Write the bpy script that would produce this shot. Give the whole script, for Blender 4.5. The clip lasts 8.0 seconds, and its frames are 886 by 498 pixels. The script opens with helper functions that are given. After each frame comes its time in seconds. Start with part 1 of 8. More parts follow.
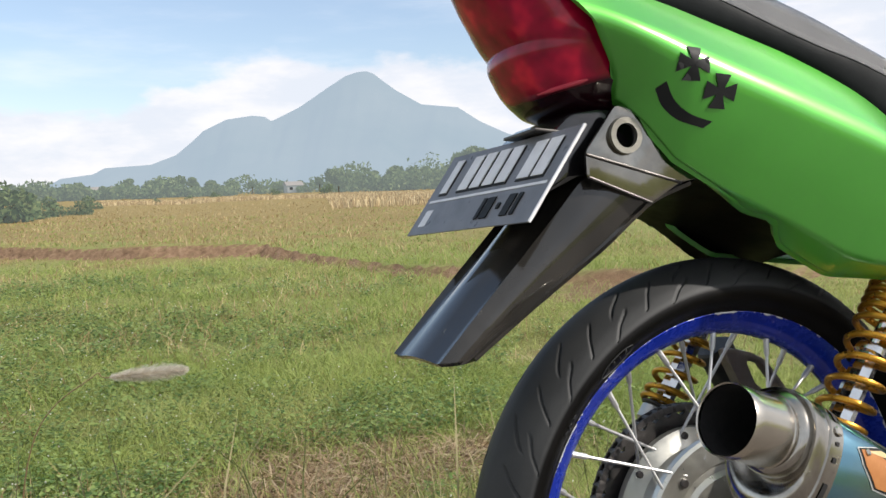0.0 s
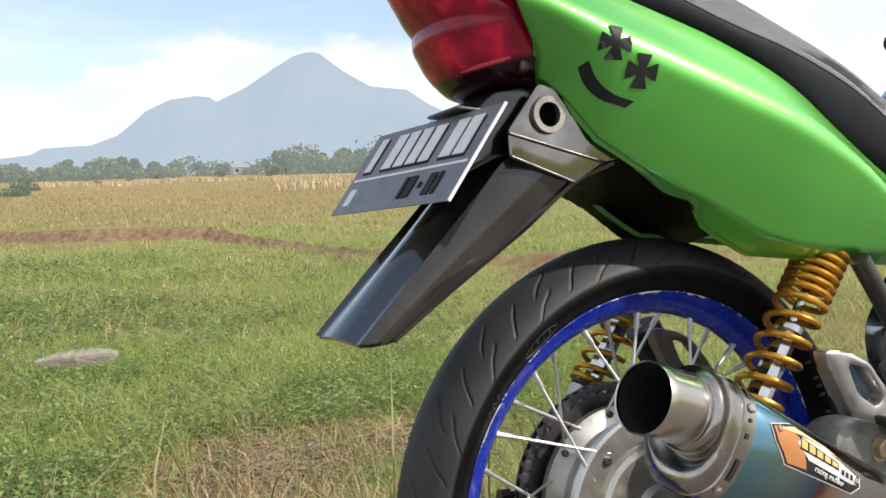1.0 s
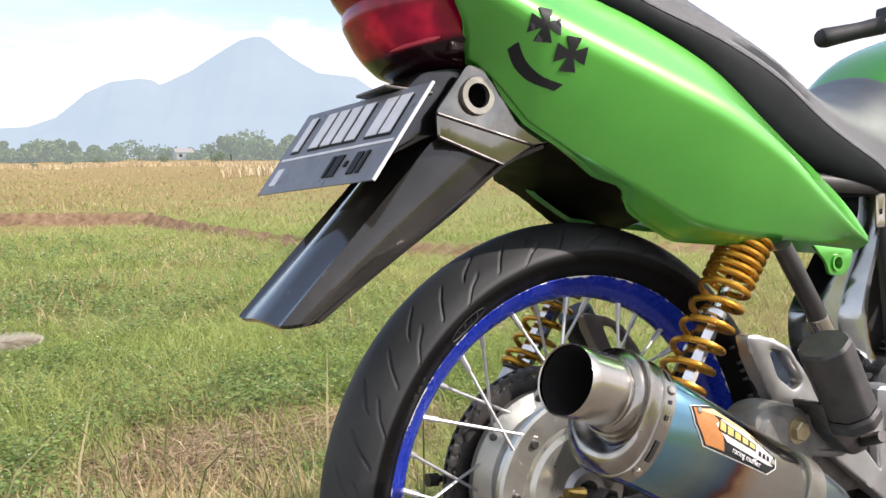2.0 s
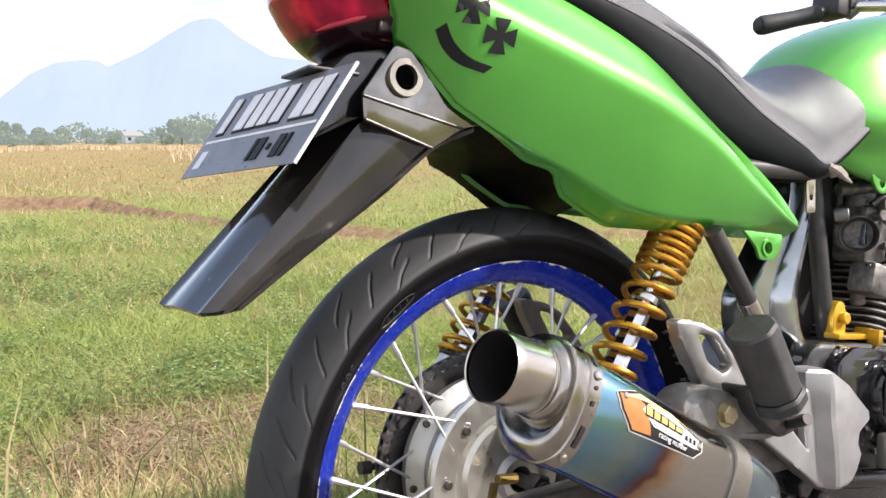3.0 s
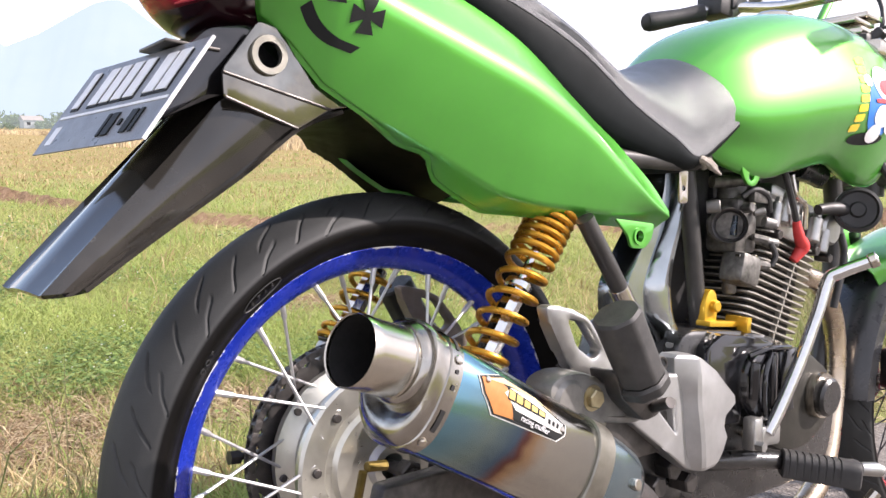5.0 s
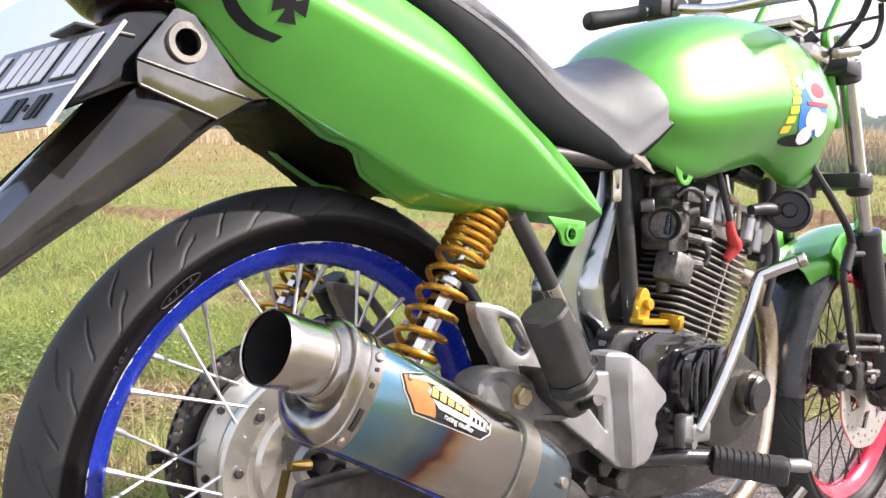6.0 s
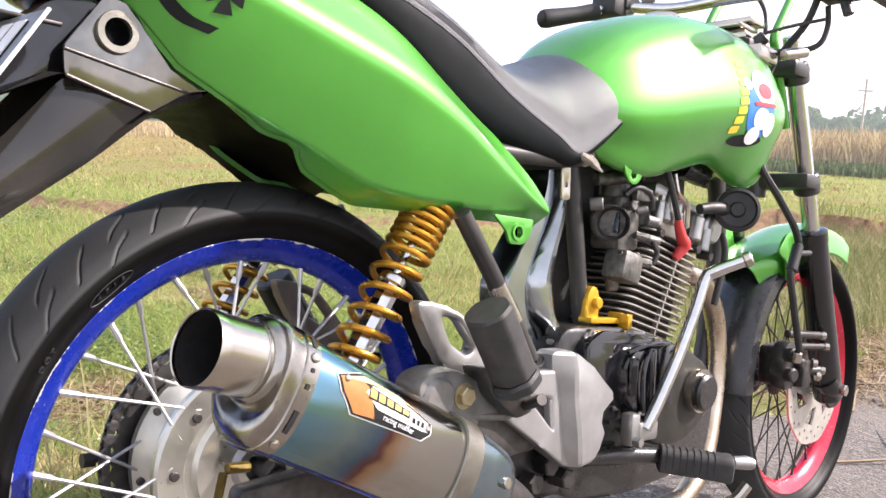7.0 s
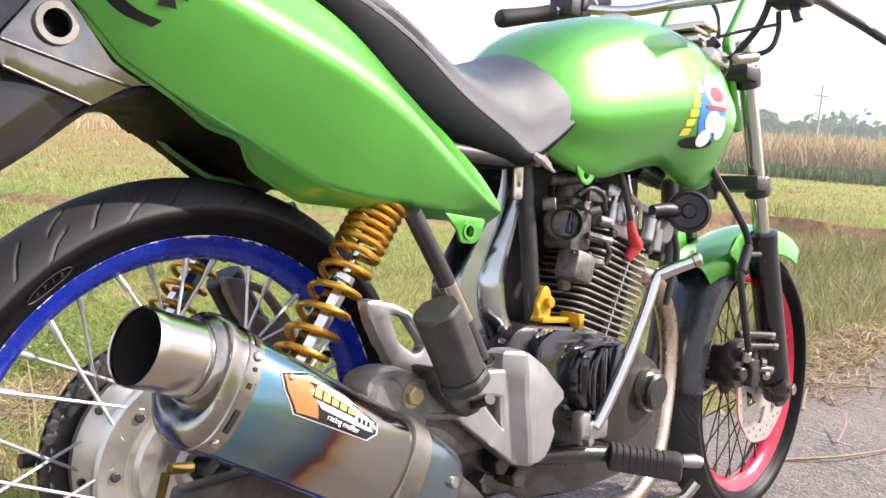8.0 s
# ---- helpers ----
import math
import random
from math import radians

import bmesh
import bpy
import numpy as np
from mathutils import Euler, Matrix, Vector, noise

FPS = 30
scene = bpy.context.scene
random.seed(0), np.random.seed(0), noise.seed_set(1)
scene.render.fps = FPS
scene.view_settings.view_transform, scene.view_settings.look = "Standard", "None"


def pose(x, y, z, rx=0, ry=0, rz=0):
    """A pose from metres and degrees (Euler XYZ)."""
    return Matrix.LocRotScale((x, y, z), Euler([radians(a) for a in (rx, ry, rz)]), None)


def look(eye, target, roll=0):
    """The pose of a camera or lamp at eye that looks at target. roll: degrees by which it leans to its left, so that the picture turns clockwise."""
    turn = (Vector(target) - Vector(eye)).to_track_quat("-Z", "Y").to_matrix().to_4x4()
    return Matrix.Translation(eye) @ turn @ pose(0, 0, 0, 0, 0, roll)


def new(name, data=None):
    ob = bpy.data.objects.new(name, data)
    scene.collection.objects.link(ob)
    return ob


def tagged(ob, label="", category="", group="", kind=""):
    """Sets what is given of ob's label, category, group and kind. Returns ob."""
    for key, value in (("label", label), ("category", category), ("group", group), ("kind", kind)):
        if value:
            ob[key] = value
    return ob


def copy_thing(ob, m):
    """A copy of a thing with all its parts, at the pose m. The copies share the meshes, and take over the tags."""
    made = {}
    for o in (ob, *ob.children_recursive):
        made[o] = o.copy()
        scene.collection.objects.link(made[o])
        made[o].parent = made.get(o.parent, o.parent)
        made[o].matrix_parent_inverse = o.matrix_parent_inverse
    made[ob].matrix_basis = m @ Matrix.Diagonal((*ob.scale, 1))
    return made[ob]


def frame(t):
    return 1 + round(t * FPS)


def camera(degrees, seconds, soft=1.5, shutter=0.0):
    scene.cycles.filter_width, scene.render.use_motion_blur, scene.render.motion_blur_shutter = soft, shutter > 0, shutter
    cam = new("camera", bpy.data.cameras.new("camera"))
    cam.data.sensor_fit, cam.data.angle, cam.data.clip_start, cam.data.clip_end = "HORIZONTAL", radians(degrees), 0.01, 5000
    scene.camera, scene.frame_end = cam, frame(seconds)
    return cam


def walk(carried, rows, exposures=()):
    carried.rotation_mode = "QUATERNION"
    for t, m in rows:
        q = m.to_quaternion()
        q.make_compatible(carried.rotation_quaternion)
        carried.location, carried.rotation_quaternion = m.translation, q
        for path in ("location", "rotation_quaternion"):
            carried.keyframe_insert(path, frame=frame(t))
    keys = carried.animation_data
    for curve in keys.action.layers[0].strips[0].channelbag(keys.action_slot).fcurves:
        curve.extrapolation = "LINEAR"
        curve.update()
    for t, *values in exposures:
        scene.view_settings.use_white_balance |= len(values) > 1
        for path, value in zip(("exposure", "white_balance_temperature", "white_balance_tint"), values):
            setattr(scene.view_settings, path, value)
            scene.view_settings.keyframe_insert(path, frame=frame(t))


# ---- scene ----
cam = camera(56.30, 8.0)
PATH = [
    (0, (-0.5441, -0.6486, 0.6550), (0.1762, 1.2109, 0.5018), -1.84),
    (0.5, (-0.5331, -0.6506, 0.6519), (0.2443, 1.1841, 0.4797), -1.77),
    (1, (-0.5187, -0.6494, 0.6506), (0.3129, 1.1587, 0.4528), -1.55),
    (1.5, (-0.5100, -0.6501, 0.6453), (0.3798, 1.1288, 0.4364), -0.96),
    (3, (-0.4725, -0.6521, 0.6404), (0.5630, 1.0389, 0.3796), -0.13),
    (3.5, (-0.4610, -0.6527, 0.6385), (0.6158, 1.0123, 0.3774), -0.09),
    (4, (-0.4540, -0.6593, 0.6398), (0.6639, 0.9784, 0.3788), 0.13),
    (4.5, (-0.4447, -0.6651, 0.6355), (0.7139, 0.9428, 0.3667), 0.63),
    (6, (-0.4055, -0.6764, 0.6285), (0.8855, 0.8259, 0.3516), 2.13),
    (6.5, (-0.3934, -0.6783, 0.6285), (0.9309, 0.7945, 0.3511), 2.46),
    (7, (-0.3838, -0.6804, 0.6296), (0.9739, 0.7609, 0.3474), 2.81),
    (7.5, (-0.3776, -0.6834, 0.6279), (1.0123, 0.7264, 0.3438), 3.12),
    (8, (-0.3722, -0.6883, 0.6302), (1.0489, 0.6907, 0.3496), 3.63),
]
walk(cam, [(t, look(eye, target, roll)) for t, eye, target, roll in PATH],
     exposures=[(0.0, 0.13, 6700, 14), (1.5, 0.46, 6700, 18), (3.5, 0.86, 6700, 22), (4.5, 0.92, 6700, 23), (6.5, 0.95, 6700, 24), (8.0, 0.94, 6700, 24)])

# ---- sky and sun ----
SUN_AZ, SUN_EL = radians(-40), radians(37)      # measured from +x towards +y
world = bpy.data.worlds.new("sky")
scene.world = world
world.use_nodes = True
wn, wl = world.node_tree.nodes, world.node_tree.links
wn.clear()
w_out = wn.new("ShaderNodeOutputWorld")
w_bg = wn.new("ShaderNodeBackground")
w_sky = wn.new("ShaderNodeTexSky")
w_sky.sky_type = 'NISHITA'
w_sky.sun_disc = False
w_sky.sun_elevation = SUN_EL
w_sky.sun_rotation = math.pi / 2 - SUN_AZ
w_sky.air_density, w_sky.dust_density, w_sky.ozone_density = 1.0, 0.8, 1.4
w_bg.inputs["Strength"].default_value = 0.15
# a bank of cumulus round the horizon, lower towards the volcano's far shoulder
def w_math(op, a, b=None, c=None):
    n = wn.new("ShaderNodeMath")
    n.operation = op
    for k, v in enumerate((a, b, c)):
        if isinstance(v, (int, float)):
            n.inputs[k].default_value = v
        elif v is not None:
            wl.new(v, n.inputs[k])
    return n.outputs[0]


def w_noise(scale, stretch_z, detail, rough):
    mp = wn.new("ShaderNodeMapping")
    mp.inputs["Scale"].default_value = (scale, scale, scale * stretch_z)
    wl.new(w_tc.outputs["Generated"], mp.inputs[0])
    n = wn.new("ShaderNodeTexNoise")
    n.inputs["Scale"].default_value, n.inputs["Detail"].default_value, n.inputs["Roughness"].default_value = 1.0, detail, rough
    wl.new(mp.outputs[0], n.inputs["Vector"])
    return n.outputs["Fac"]


def w_range(value, a, b, c, d):
    n = wn.new("ShaderNodeMapRange")
    n.interpolation_type = 'SMOOTHSTEP'
    for k, v in zip(("From Min", "From Max", "To Min", "To Max"), (a, b, c, d)):
        n.inputs[k].default_value = v
    wl.new(value, n.inputs["Value"])
    return n.outputs["Result"]


def w_mix(fac, a, b):
    n = wn.new("ShaderNodeMix")
    n.data_type = 'RGBA'
    for sock, v in (("Factor", fac), ("A", a), ("B", b)):
        if isinstance(v, tuple):
            n.inputs[sock].default_value = (*v, 1)
        elif isinstance(v, float):
            n.inputs[sock].default_value = v
        else:
            wl.new(v, n.inputs[sock])
    return n.outputs["Result"]


w_tc = wn.new("ShaderNodeTexCoord")
w_sep = wn.new("ShaderNodeSeparateXYZ")
wl.new(w_tc.outputs["Generated"], w_sep.inputs[0])
azimuth = w_math('MULTIPLY', w_math('ARCTAN2', w_sep.outputs["Y"], w_sep.outputs["X"]), 57.29578)
cloud_top = w_math('ADD', w_range(azimuth, 80.0, 91.0, 0.150, 0.088), w_range(azimuth, 30.0, 62.0, 0.08, 0.0))
billow = w_math('MULTIPLY_ADD', w_noise(9.0, 2.2, 7.0, 0.55), 0.11, -0.055)
cover = w_range(w_math('ADD', w_math('SUBTRACT', cloud_top, w_sep.outputs["Z"]), billow), -0.010, 0.014, 0.0, 0.96)
wisps = w_math('MULTIPLY', w_range(w_noise(2.4, 5.0, 6.0, 0.6), 0.50, 0.78, 0.0, 0.45), w_range(w_sep.outputs["Z"], 0.10, 0.5, 1.0, 0.25))
shade = w_range(w_noise(6.0, 3.0, 6.0, 0.6), 0.38, 0.62, 0.0, 1.0)
clear = w_mix(0.14, w_sky.outputs[0], (5.6, 7.2, 8.6))
# the sky over the road, behind the viewer, is milkier
milky = w_math('MAXIMUM', w_range(azimuth, -12.0, 22.0, 0.55, 0.0), w_range(azimuth, 114.0, 150.0, 0.0, 0.55))
clear = w_mix(milky, clear, (6.1, 6.4, 6.3))
clear = w_mix(wisps, clear, (6.4, 6.8, 7.3))
wl.new(w_mix(cover, clear, w_mix(shade, (4.9, 5.4, 6.0), (6.0, 6.2, 6.4))), w_bg.inputs["Color"])
wl.new(w_bg.outputs[0], w_out.inputs[0])

sun = bpy.data.lights.new("sun", 'SUN')
sun.energy, sun.angle, sun.color = 5.0, radians(1.2), (0.975, 0.95, 0.885)
sun_ob = new("sun", sun)
sun_dir = Vector((math.cos(SUN_EL) * math.cos(SUN_AZ), math.cos(SUN_EL) * math.sin(SUN_AZ), math.sin(SUN_EL)))
sun_ob.matrix_world = look(sun_dir * 60, (0, 0, 0))


# ---- materials ----
def nodes_of(name):
    m = bpy.data.materials.new(name)
    m.use_nodes = True
    nt = m.node_tree
    return m, nt, nt.nodes["Principled BSDF"]


def coords(nt, scale=1.0, kind="Object"):
    tc = nt.nodes.new("ShaderNodeTexCoord")
    mp = nt.nodes.new("ShaderNodeMapping")
    mp.inputs["Scale"].default_value = (scale, scale, scale) if isinstance(scale, (int, float)) else scale
    nt.links.new(tc.outputs[kind], mp.inputs[0])
    return mp.outputs[0]


def noise_tex(nt, vec, scale, detail=4.0, rough=0.55):
    n = nt.nodes.new("ShaderNodeTexNoise")
    n.inputs["Scale"].default_value, n.inputs["Detail"].default_value, n.inputs["Roughness"].default_value = scale, detail, rough
    if vec is not None:
        nt.links.new(vec, n.inputs["Vector"])
    return n.outputs["Fac"]


def ramp(nt, fac, stops):
    r = nt.nodes.new("ShaderNodeValToRGB")
    while len(r.color_ramp.elements) < len(stops):
        r.color_ramp.elements.new(0.5)
    for e, (p, c) in zip(r.color_ramp.elements, stops):
        e.position, e.color = p, (*c, 1)
    nt.links.new(fac, r.inputs[0])
    return r.outputs[0]


def span(nt, fac, a, b, c, d):
    r = nt.nodes.new("ShaderNodeMapRange")
    for k, v in zip(("From Min", "From Max", "To Min", "To Max"), (a, b, c, d)):
        r.inputs[k].default_value = v
    nt.links.new(fac, r.inputs["Value"])
    return r.outputs["Result"]


def mixc(nt, fac, a, b):
    m = nt.nodes.new("ShaderNodeMix")
    m.data_type = 'RGBA'
    for sock, v in (("Factor", fac), ("A", a), ("B", b)):
        if isinstance(v, (tuple, list)):
            m.inputs[sock].default_value = (*v, 1)
        elif isinstance(v, (int, float)):
            m.inputs[sock].default_value = v
        else:
            nt.links.new(v, m.inputs[sock])
    return m.outputs["Result"]


def bump(nt, p, height, strength, dist=0.01):
    b = nt.nodes.new("ShaderNodeBump")
    b.inputs["Strength"].default_value, b.inputs["Distance"].default_value = strength, dist
    nt.links.new(height, b.inputs["Height"])
    nt.links.new(b.outputs[0], p.inputs["Normal"])


def surface(name, c0, c1, rough=(0.4, 0.6), metal=0.0, scale=30.0, relief=0.0, relief_scale=400.0, coat=0.0, spec=0.5, wear=None):
    """Two-tone surface with broad stains, fine grain in the gloss and, if wanted, relief and worn patches."""
    m, nt, p = nodes_of(name)
    vec = coords(nt)
    broad = noise_tex(nt, vec, scale, 5.0)
    fine = noise_tex(nt, vec, relief_scale, 3.0)
    col = ramp(nt, broad, [(0.3, c0), (0.7, c1)])
    if wear:
        colour, amount = wear
        spots = noise_tex(nt, vec, scale * 3.1, 8.0, 0.7)
        col = mixc(nt, span(nt, spots, amount, amount + 0.05, 0, 1), col, colour)
    nt.links.new(col, p.inputs["Base Color"])
    nt.links.new(span(nt, noise_tex(nt, vec, scale * 2.3, 6.0, 0.65), 0.3, 0.7, *rough), p.inputs["Roughness"])
    p.inputs["Metallic"].default_value = metal
    p.inputs["Specular IOR Level"].default_value = spec
    p.inputs["Coat Weight"].default_value = coat
    p.inputs["Coat Roughness"].default_value = 0.12
    if relief:
        bump(nt, p, fine, relief, 0.002)
    return m


GREEN = surface("green_lacquer", (0.058, 0.345, 0.030), (0.070, 0.385, 0.036), (0.44, 0.52), metal=0.70, scale=9, relief=0.02, relief_scale=900, coat=1.0)
gp = GREEN.node_tree.nodes["Principled BSDF"]
gp.inputs["Coat IOR"].default_value, gp.inputs["Coat Roughness"].default_value = 1.65, 0.17
RED_LENS, nt, p = nodes_of("red_lens")
vec = coords(nt)
cells = ramp(nt, noise_tex(nt, vec, 30, 2.0), [(0.34, (0.17, 0.002, 0.018)), (0.54, (0.31, 0.004, 0.030)), (0.74, (0.66, 0.014, 0.050))])
sx = nt.nodes.new("ShaderNodeSeparateXYZ")
nt.links.new(vec, sx.inputs[0])
smoked = nt.nodes.new("ShaderNodeMath"); smoked.operation = 'MULTIPLY_ADD'     # the foot of the lens is smoked black
smoked.inputs[1].default_value = -0.33
nt.links.new(sx.outputs["X"], smoked.inputs[0]); nt.links.new(sx.outputs["Z"], smoked.inputs[2])
nt.links.new(mixc(nt, span(nt, smoked.outputs[0], 0.789, 0.796, 0, 1), (0.012, 0.002, 0.004), cells), p.inputs["Base Color"])
p.inputs["Coat Weight"].default_value = 0.1
p.inputs["Roughness"].default_value = 0.14
p.inputs["Specular IOR Level"].default_value = 0.32
RED_DEEP = surface("red_reflector", (0.16, 0.002, 0.008), (0.36, 0.006, 0.02), (0.2, 0.4), scale=60, relief=0.2, relief_scale=250)
BLACK_GLOSS = surface("black_gloss_paint", (0.007, 0.007, 0.008), (0.014, 0.014, 0.016), (0.06, 0.13), scale=14, coat=0.5, relief=0.04, relief_scale=300)
FENDER_BLACK = surface("fender_black", (0.010, 0.0095, 0.0085), (0.032, 0.029, 0.025), (0.07, 0.16), scale=13, coat=0.4, relief=0.14, relief_scale=18, wear=((0.075, 0.068, 0.058), 0.655))
BLACK_MATT = surface("black_plastic", (0.012, 0.012, 0.013), (0.026, 0.025, 0.025), (0.42, 0.62), scale=25, relief=0.12, relief_scale=700)
RUBBER = surface("rubber", (0.014, 0.014, 0.015), (0.026, 0.026, 0.027), (0.5, 0.72), scale=22, relief=0.2, relief_scale=900)
TYRE, nt, p = nodes_of("tyre_rubber")
tc = nt.nodes.new("ShaderNodeTexCoord")
sx = nt.nodes.new("ShaderNodeSeparateXYZ")
nt.links.new(tc.outputs["Object"], sx.inputs[0])
flat = nt.nodes.new("ShaderNodeCombineXYZ")
nt.links.new(sx.outputs["X"], flat.inputs["X"]); nt.links.new(sx.outputs["Z"], flat.inputs["Z"])
hyp = nt.nodes.new("ShaderNodeVectorMath"); hyp.operation = 'LENGTH'
nt.links.new(flat.outputs[0], hyp.inputs[0])
tread = span(nt, hyp.outputs["Value"], 0.2555, 0.2585, 0, 1)
scuff = noise_tex(nt, tc.outputs["Object"], 18, 6.0, 0.6)
nt.links.new(mixc(nt, tread, ramp(nt, scuff, [(0.3, (0.003, 0.0028, 0.0026)), (0.7, (0.006, 0.0055, 0.005))]), ramp(nt, scuff, [(0.3, (0.020, 0.021, 0.021)), (0.7, (0.033, 0.034, 0.033))])), p.inputs["Base Color"])
nt.links.new(span(nt, tread, 0, 1, 0.42, 0.62), p.inputs["Roughness"])
nt.links.new(span(nt, tread, 0, 1, 0.10, 0.40), p.inputs["Specular IOR Level"])
bump(nt, p, noise_tex(nt, tc.outputs["Object"], 700, 3.0), 0.12, 0.002)
MARK_RUBBER = surface("moulded_mark", (0.020, 0.020, 0.020), (0.034, 0.034, 0.034), (0.42, 0.6), scale=40)
PEG_RUBBER = surface("peg_rubber", (0.018, 0.0175, 0.017), (0.040, 0.038, 0.036), (0.5, 0.7), scale=40, relief=0.2, relief_scale=700)
SEAT_MAT = surface("seat_vinyl", (0.026, 0.030, 0.035), (0.040, 0.045, 0.051), (0.34, 0.44), scale=7, relief=0.45, relief_scale=1300, spec=0.65)
SEAT_SIDE = surface("seat_side", (0.005, 0.0068, 0.0074), (0.009, 0.0115, 0.0122), (0.5, 0.65), scale=20, relief=0.1, relief_scale=700, spec=0.1)
SPOKE_STEEL = surface("spoke_steel", (0.55, 0.55, 0.55), (0.70, 0.70, 0.69), (0.46, 0.60), metal=1.0, scale=40)
CHROME = surface("chrome", (0.55, 0.55, 0.55), (0.68, 0.68, 0.67), (0.06, 0.22), metal=1.0, scale=40)
BRUSHED = surface("brushed_steel", (0.46, 0.42, 0.36), (0.57, 0.53, 0.465), (0.17, 0.27), metal=1.0, scale=22)
ALU = surface("cast_aluminium", (0.34, 0.335, 0.32), (0.46, 0.455, 0.44), (0.28, 0.42), metal=0.9, scale=30, relief=0.10, relief_scale=800)
ALU_DULL = surface("dull_aluminium", (0.13, 0.127, 0.12), (0.25, 0.243, 0.23), (0.42, 0.6), metal=0.7, scale=40, relief=0.25, relief_scale=600)
SILVER_PAINT = surface("silver_paint", (0.36, 0.36, 0.355), (0.46, 0.46, 0.455), (0.32, 0.44), metal=0.75, scale=30, relief=0.12, relief_scale=800, wear=((0.12, 0.11, 0.10), 0.74))
STEEL_DARK = surface("dark_steel", (0.05, 0.048, 0.045), (0.11, 0.10, 0.095), (0.35, 0.55), metal=0.8, scale=50, relief=0.15, relief_scale=600, wear=((0.12, 0.06, 0.03), 0.74))
FRAME_BLACK = surface("frame_black", (0.02, 0.019, 0.018), (0.04, 0.037, 0.034), (0.3, 0.5), scale=35, relief=0.1, relief_scale=500, wear=((0.13, 0.12, 0.11), 0.74))
ENGINE_BLACK = surface("engine_black", (0.009, 0.009, 0.009), (0.022, 0.021, 0.020), (0.22, 0.40), scale=30, coat=0.3, relief=0.15, relief_scale=500)
GOLD = surface("gold_lacquer", (0.46, 0.22, 0.022), (0.60, 0.31, 0.035), (0.24, 0.36), metal=0.75, scale=45, relief=0.08, relief_scale=700)
YELLOW = surface("yellow_anodised", (0.52, 0.30, 0.02), (0.64, 0.38, 0.03), (0.3, 0.42), metal=0.5, scale=45)
RED_RIM = surface("red_rim_paint", (0.52, 0.012, 0.035), (0.62, 0.02, 0.05), (0.18, 0.3), metal=0.3, scale=18, coat=0.6)
RED_BOOT = surface("red_rubber", (0.50, 0.03, 0.03), (0.60, 0.05, 0.045), (0.4, 0.55), scale=60)
PLATE_GREY = surface("plate_grey", (0.13, 0.132, 0.138), (0.19, 0.19, 0.195), (0.25, 0.42), scale=30, relief=0.1, relief_scale=500)
PLATE_WHITE = surface("plate_white", (0.62, 0.62, 0.63), (0.76, 0.76, 0.76), (0.35, 0.5), scale=60)
DECAL_BLACK = surface("decal_black", (0.010, 0.011, 0.011), (0.016, 0.017, 0.017), (0.5, 0.62), scale=30, spec=0.2)
# near-black for holes: the darkness inside them is put into the colour
HOLE_DARK = surface("hole_black", (0.004, 0.004, 0.004), (0.009, 0.008, 0.008), (0.7, 0.9), scale=40)

BADGE_PALE = surface("badge_pale_gold", (0.52, 0.38, 0.16), (0.68, 0.56, 0.32), (0.3, 0.45), metal=0.3, scale=60)
BADGE_SILVER = surface("badge_silver", (0.60, 0.59, 0.56), (0.76, 0.75, 0.71), (0.3, 0.5), metal=0.6, scale=90, wear=((0.12, 0.10, 0.08), 0.68))
BADGE_TAN = surface("badge_tan", (0.33, 0.11, 0.03), (0.50, 0.22, 0.07), (0.3, 0.45), metal=0.3, scale=40, wear=((0.5, 0.42, 0.3), 0.7))
BADGE_GOLD = surface("badge_gold", (0.52, 0.34, 0.08), (0.66, 0.48, 0.16), (0.3, 0.45), metal=0.3, scale=60)
SMOKED = surface("smoked_chrome_plate", (0.18, 0.172, 0.155), (0.30, 0.287, 0.255), (0.08, 0.18), metal=1.0, scale=26, wear=((0.30, 0.22, 0.14), 0.78))
GUSSET = surface("polished_frame", (0.26, 0.29, 0.31), (0.46, 0.49, 0.50), (0.12, 0.26), metal=1.0, scale=12)
HUB_ALU = surface("machined_alloy", (0.50, 0.495, 0.44), (0.63, 0.62, 0.555), (0.26, 0.40), metal=0.9, scale=35, relief=0.05, relief_scale=600)
# black plastic taken darker still: the shade under the tail is painted in
FENDER_INNER = surface("inner_fender_shaded_black", (0.0016, 0.0018, 0.002), (0.0034, 0.0036, 0.0038), (0.40, 0.55), scale=10, spec=0.04, relief=0.05, relief_scale=26)
STAINED = surface("stained_steel", (0.27, 0.245, 0.21), (0.50, 0.475, 0.43), (0.12, 0.28), metal=1.0, scale=26, wear=((0.16, 0.13, 0.11), 0.64))
STRAP = surface("dull_strap", (0.19, 0.18, 0.15), (0.29, 0.275, 0.235), (0.3, 0.44), metal=0.9, scale=40, relief=0.15, relief_scale=500)
TRIM_CLOTH = surface("trim_cloth", (0.22, 0.19, 0.16), (0.38, 0.34, 0.29), (0.7, 0.9), scale=120, relief=0.3, relief_scale=500)
SWINGARM = surface("swingarm_paint", (0.22, 0.18, 0.15), (0.33, 0.28, 0.24), (0.35, 0.5), metal=0.4, scale=40, relief=0.1, relief_scale=500)
CONE_BLUE = surface("blued_cone", (0.20, 0.29, 0.34), (0.30, 0.36, 0.38), (0.14, 0.24), metal=1.0, scale=20)

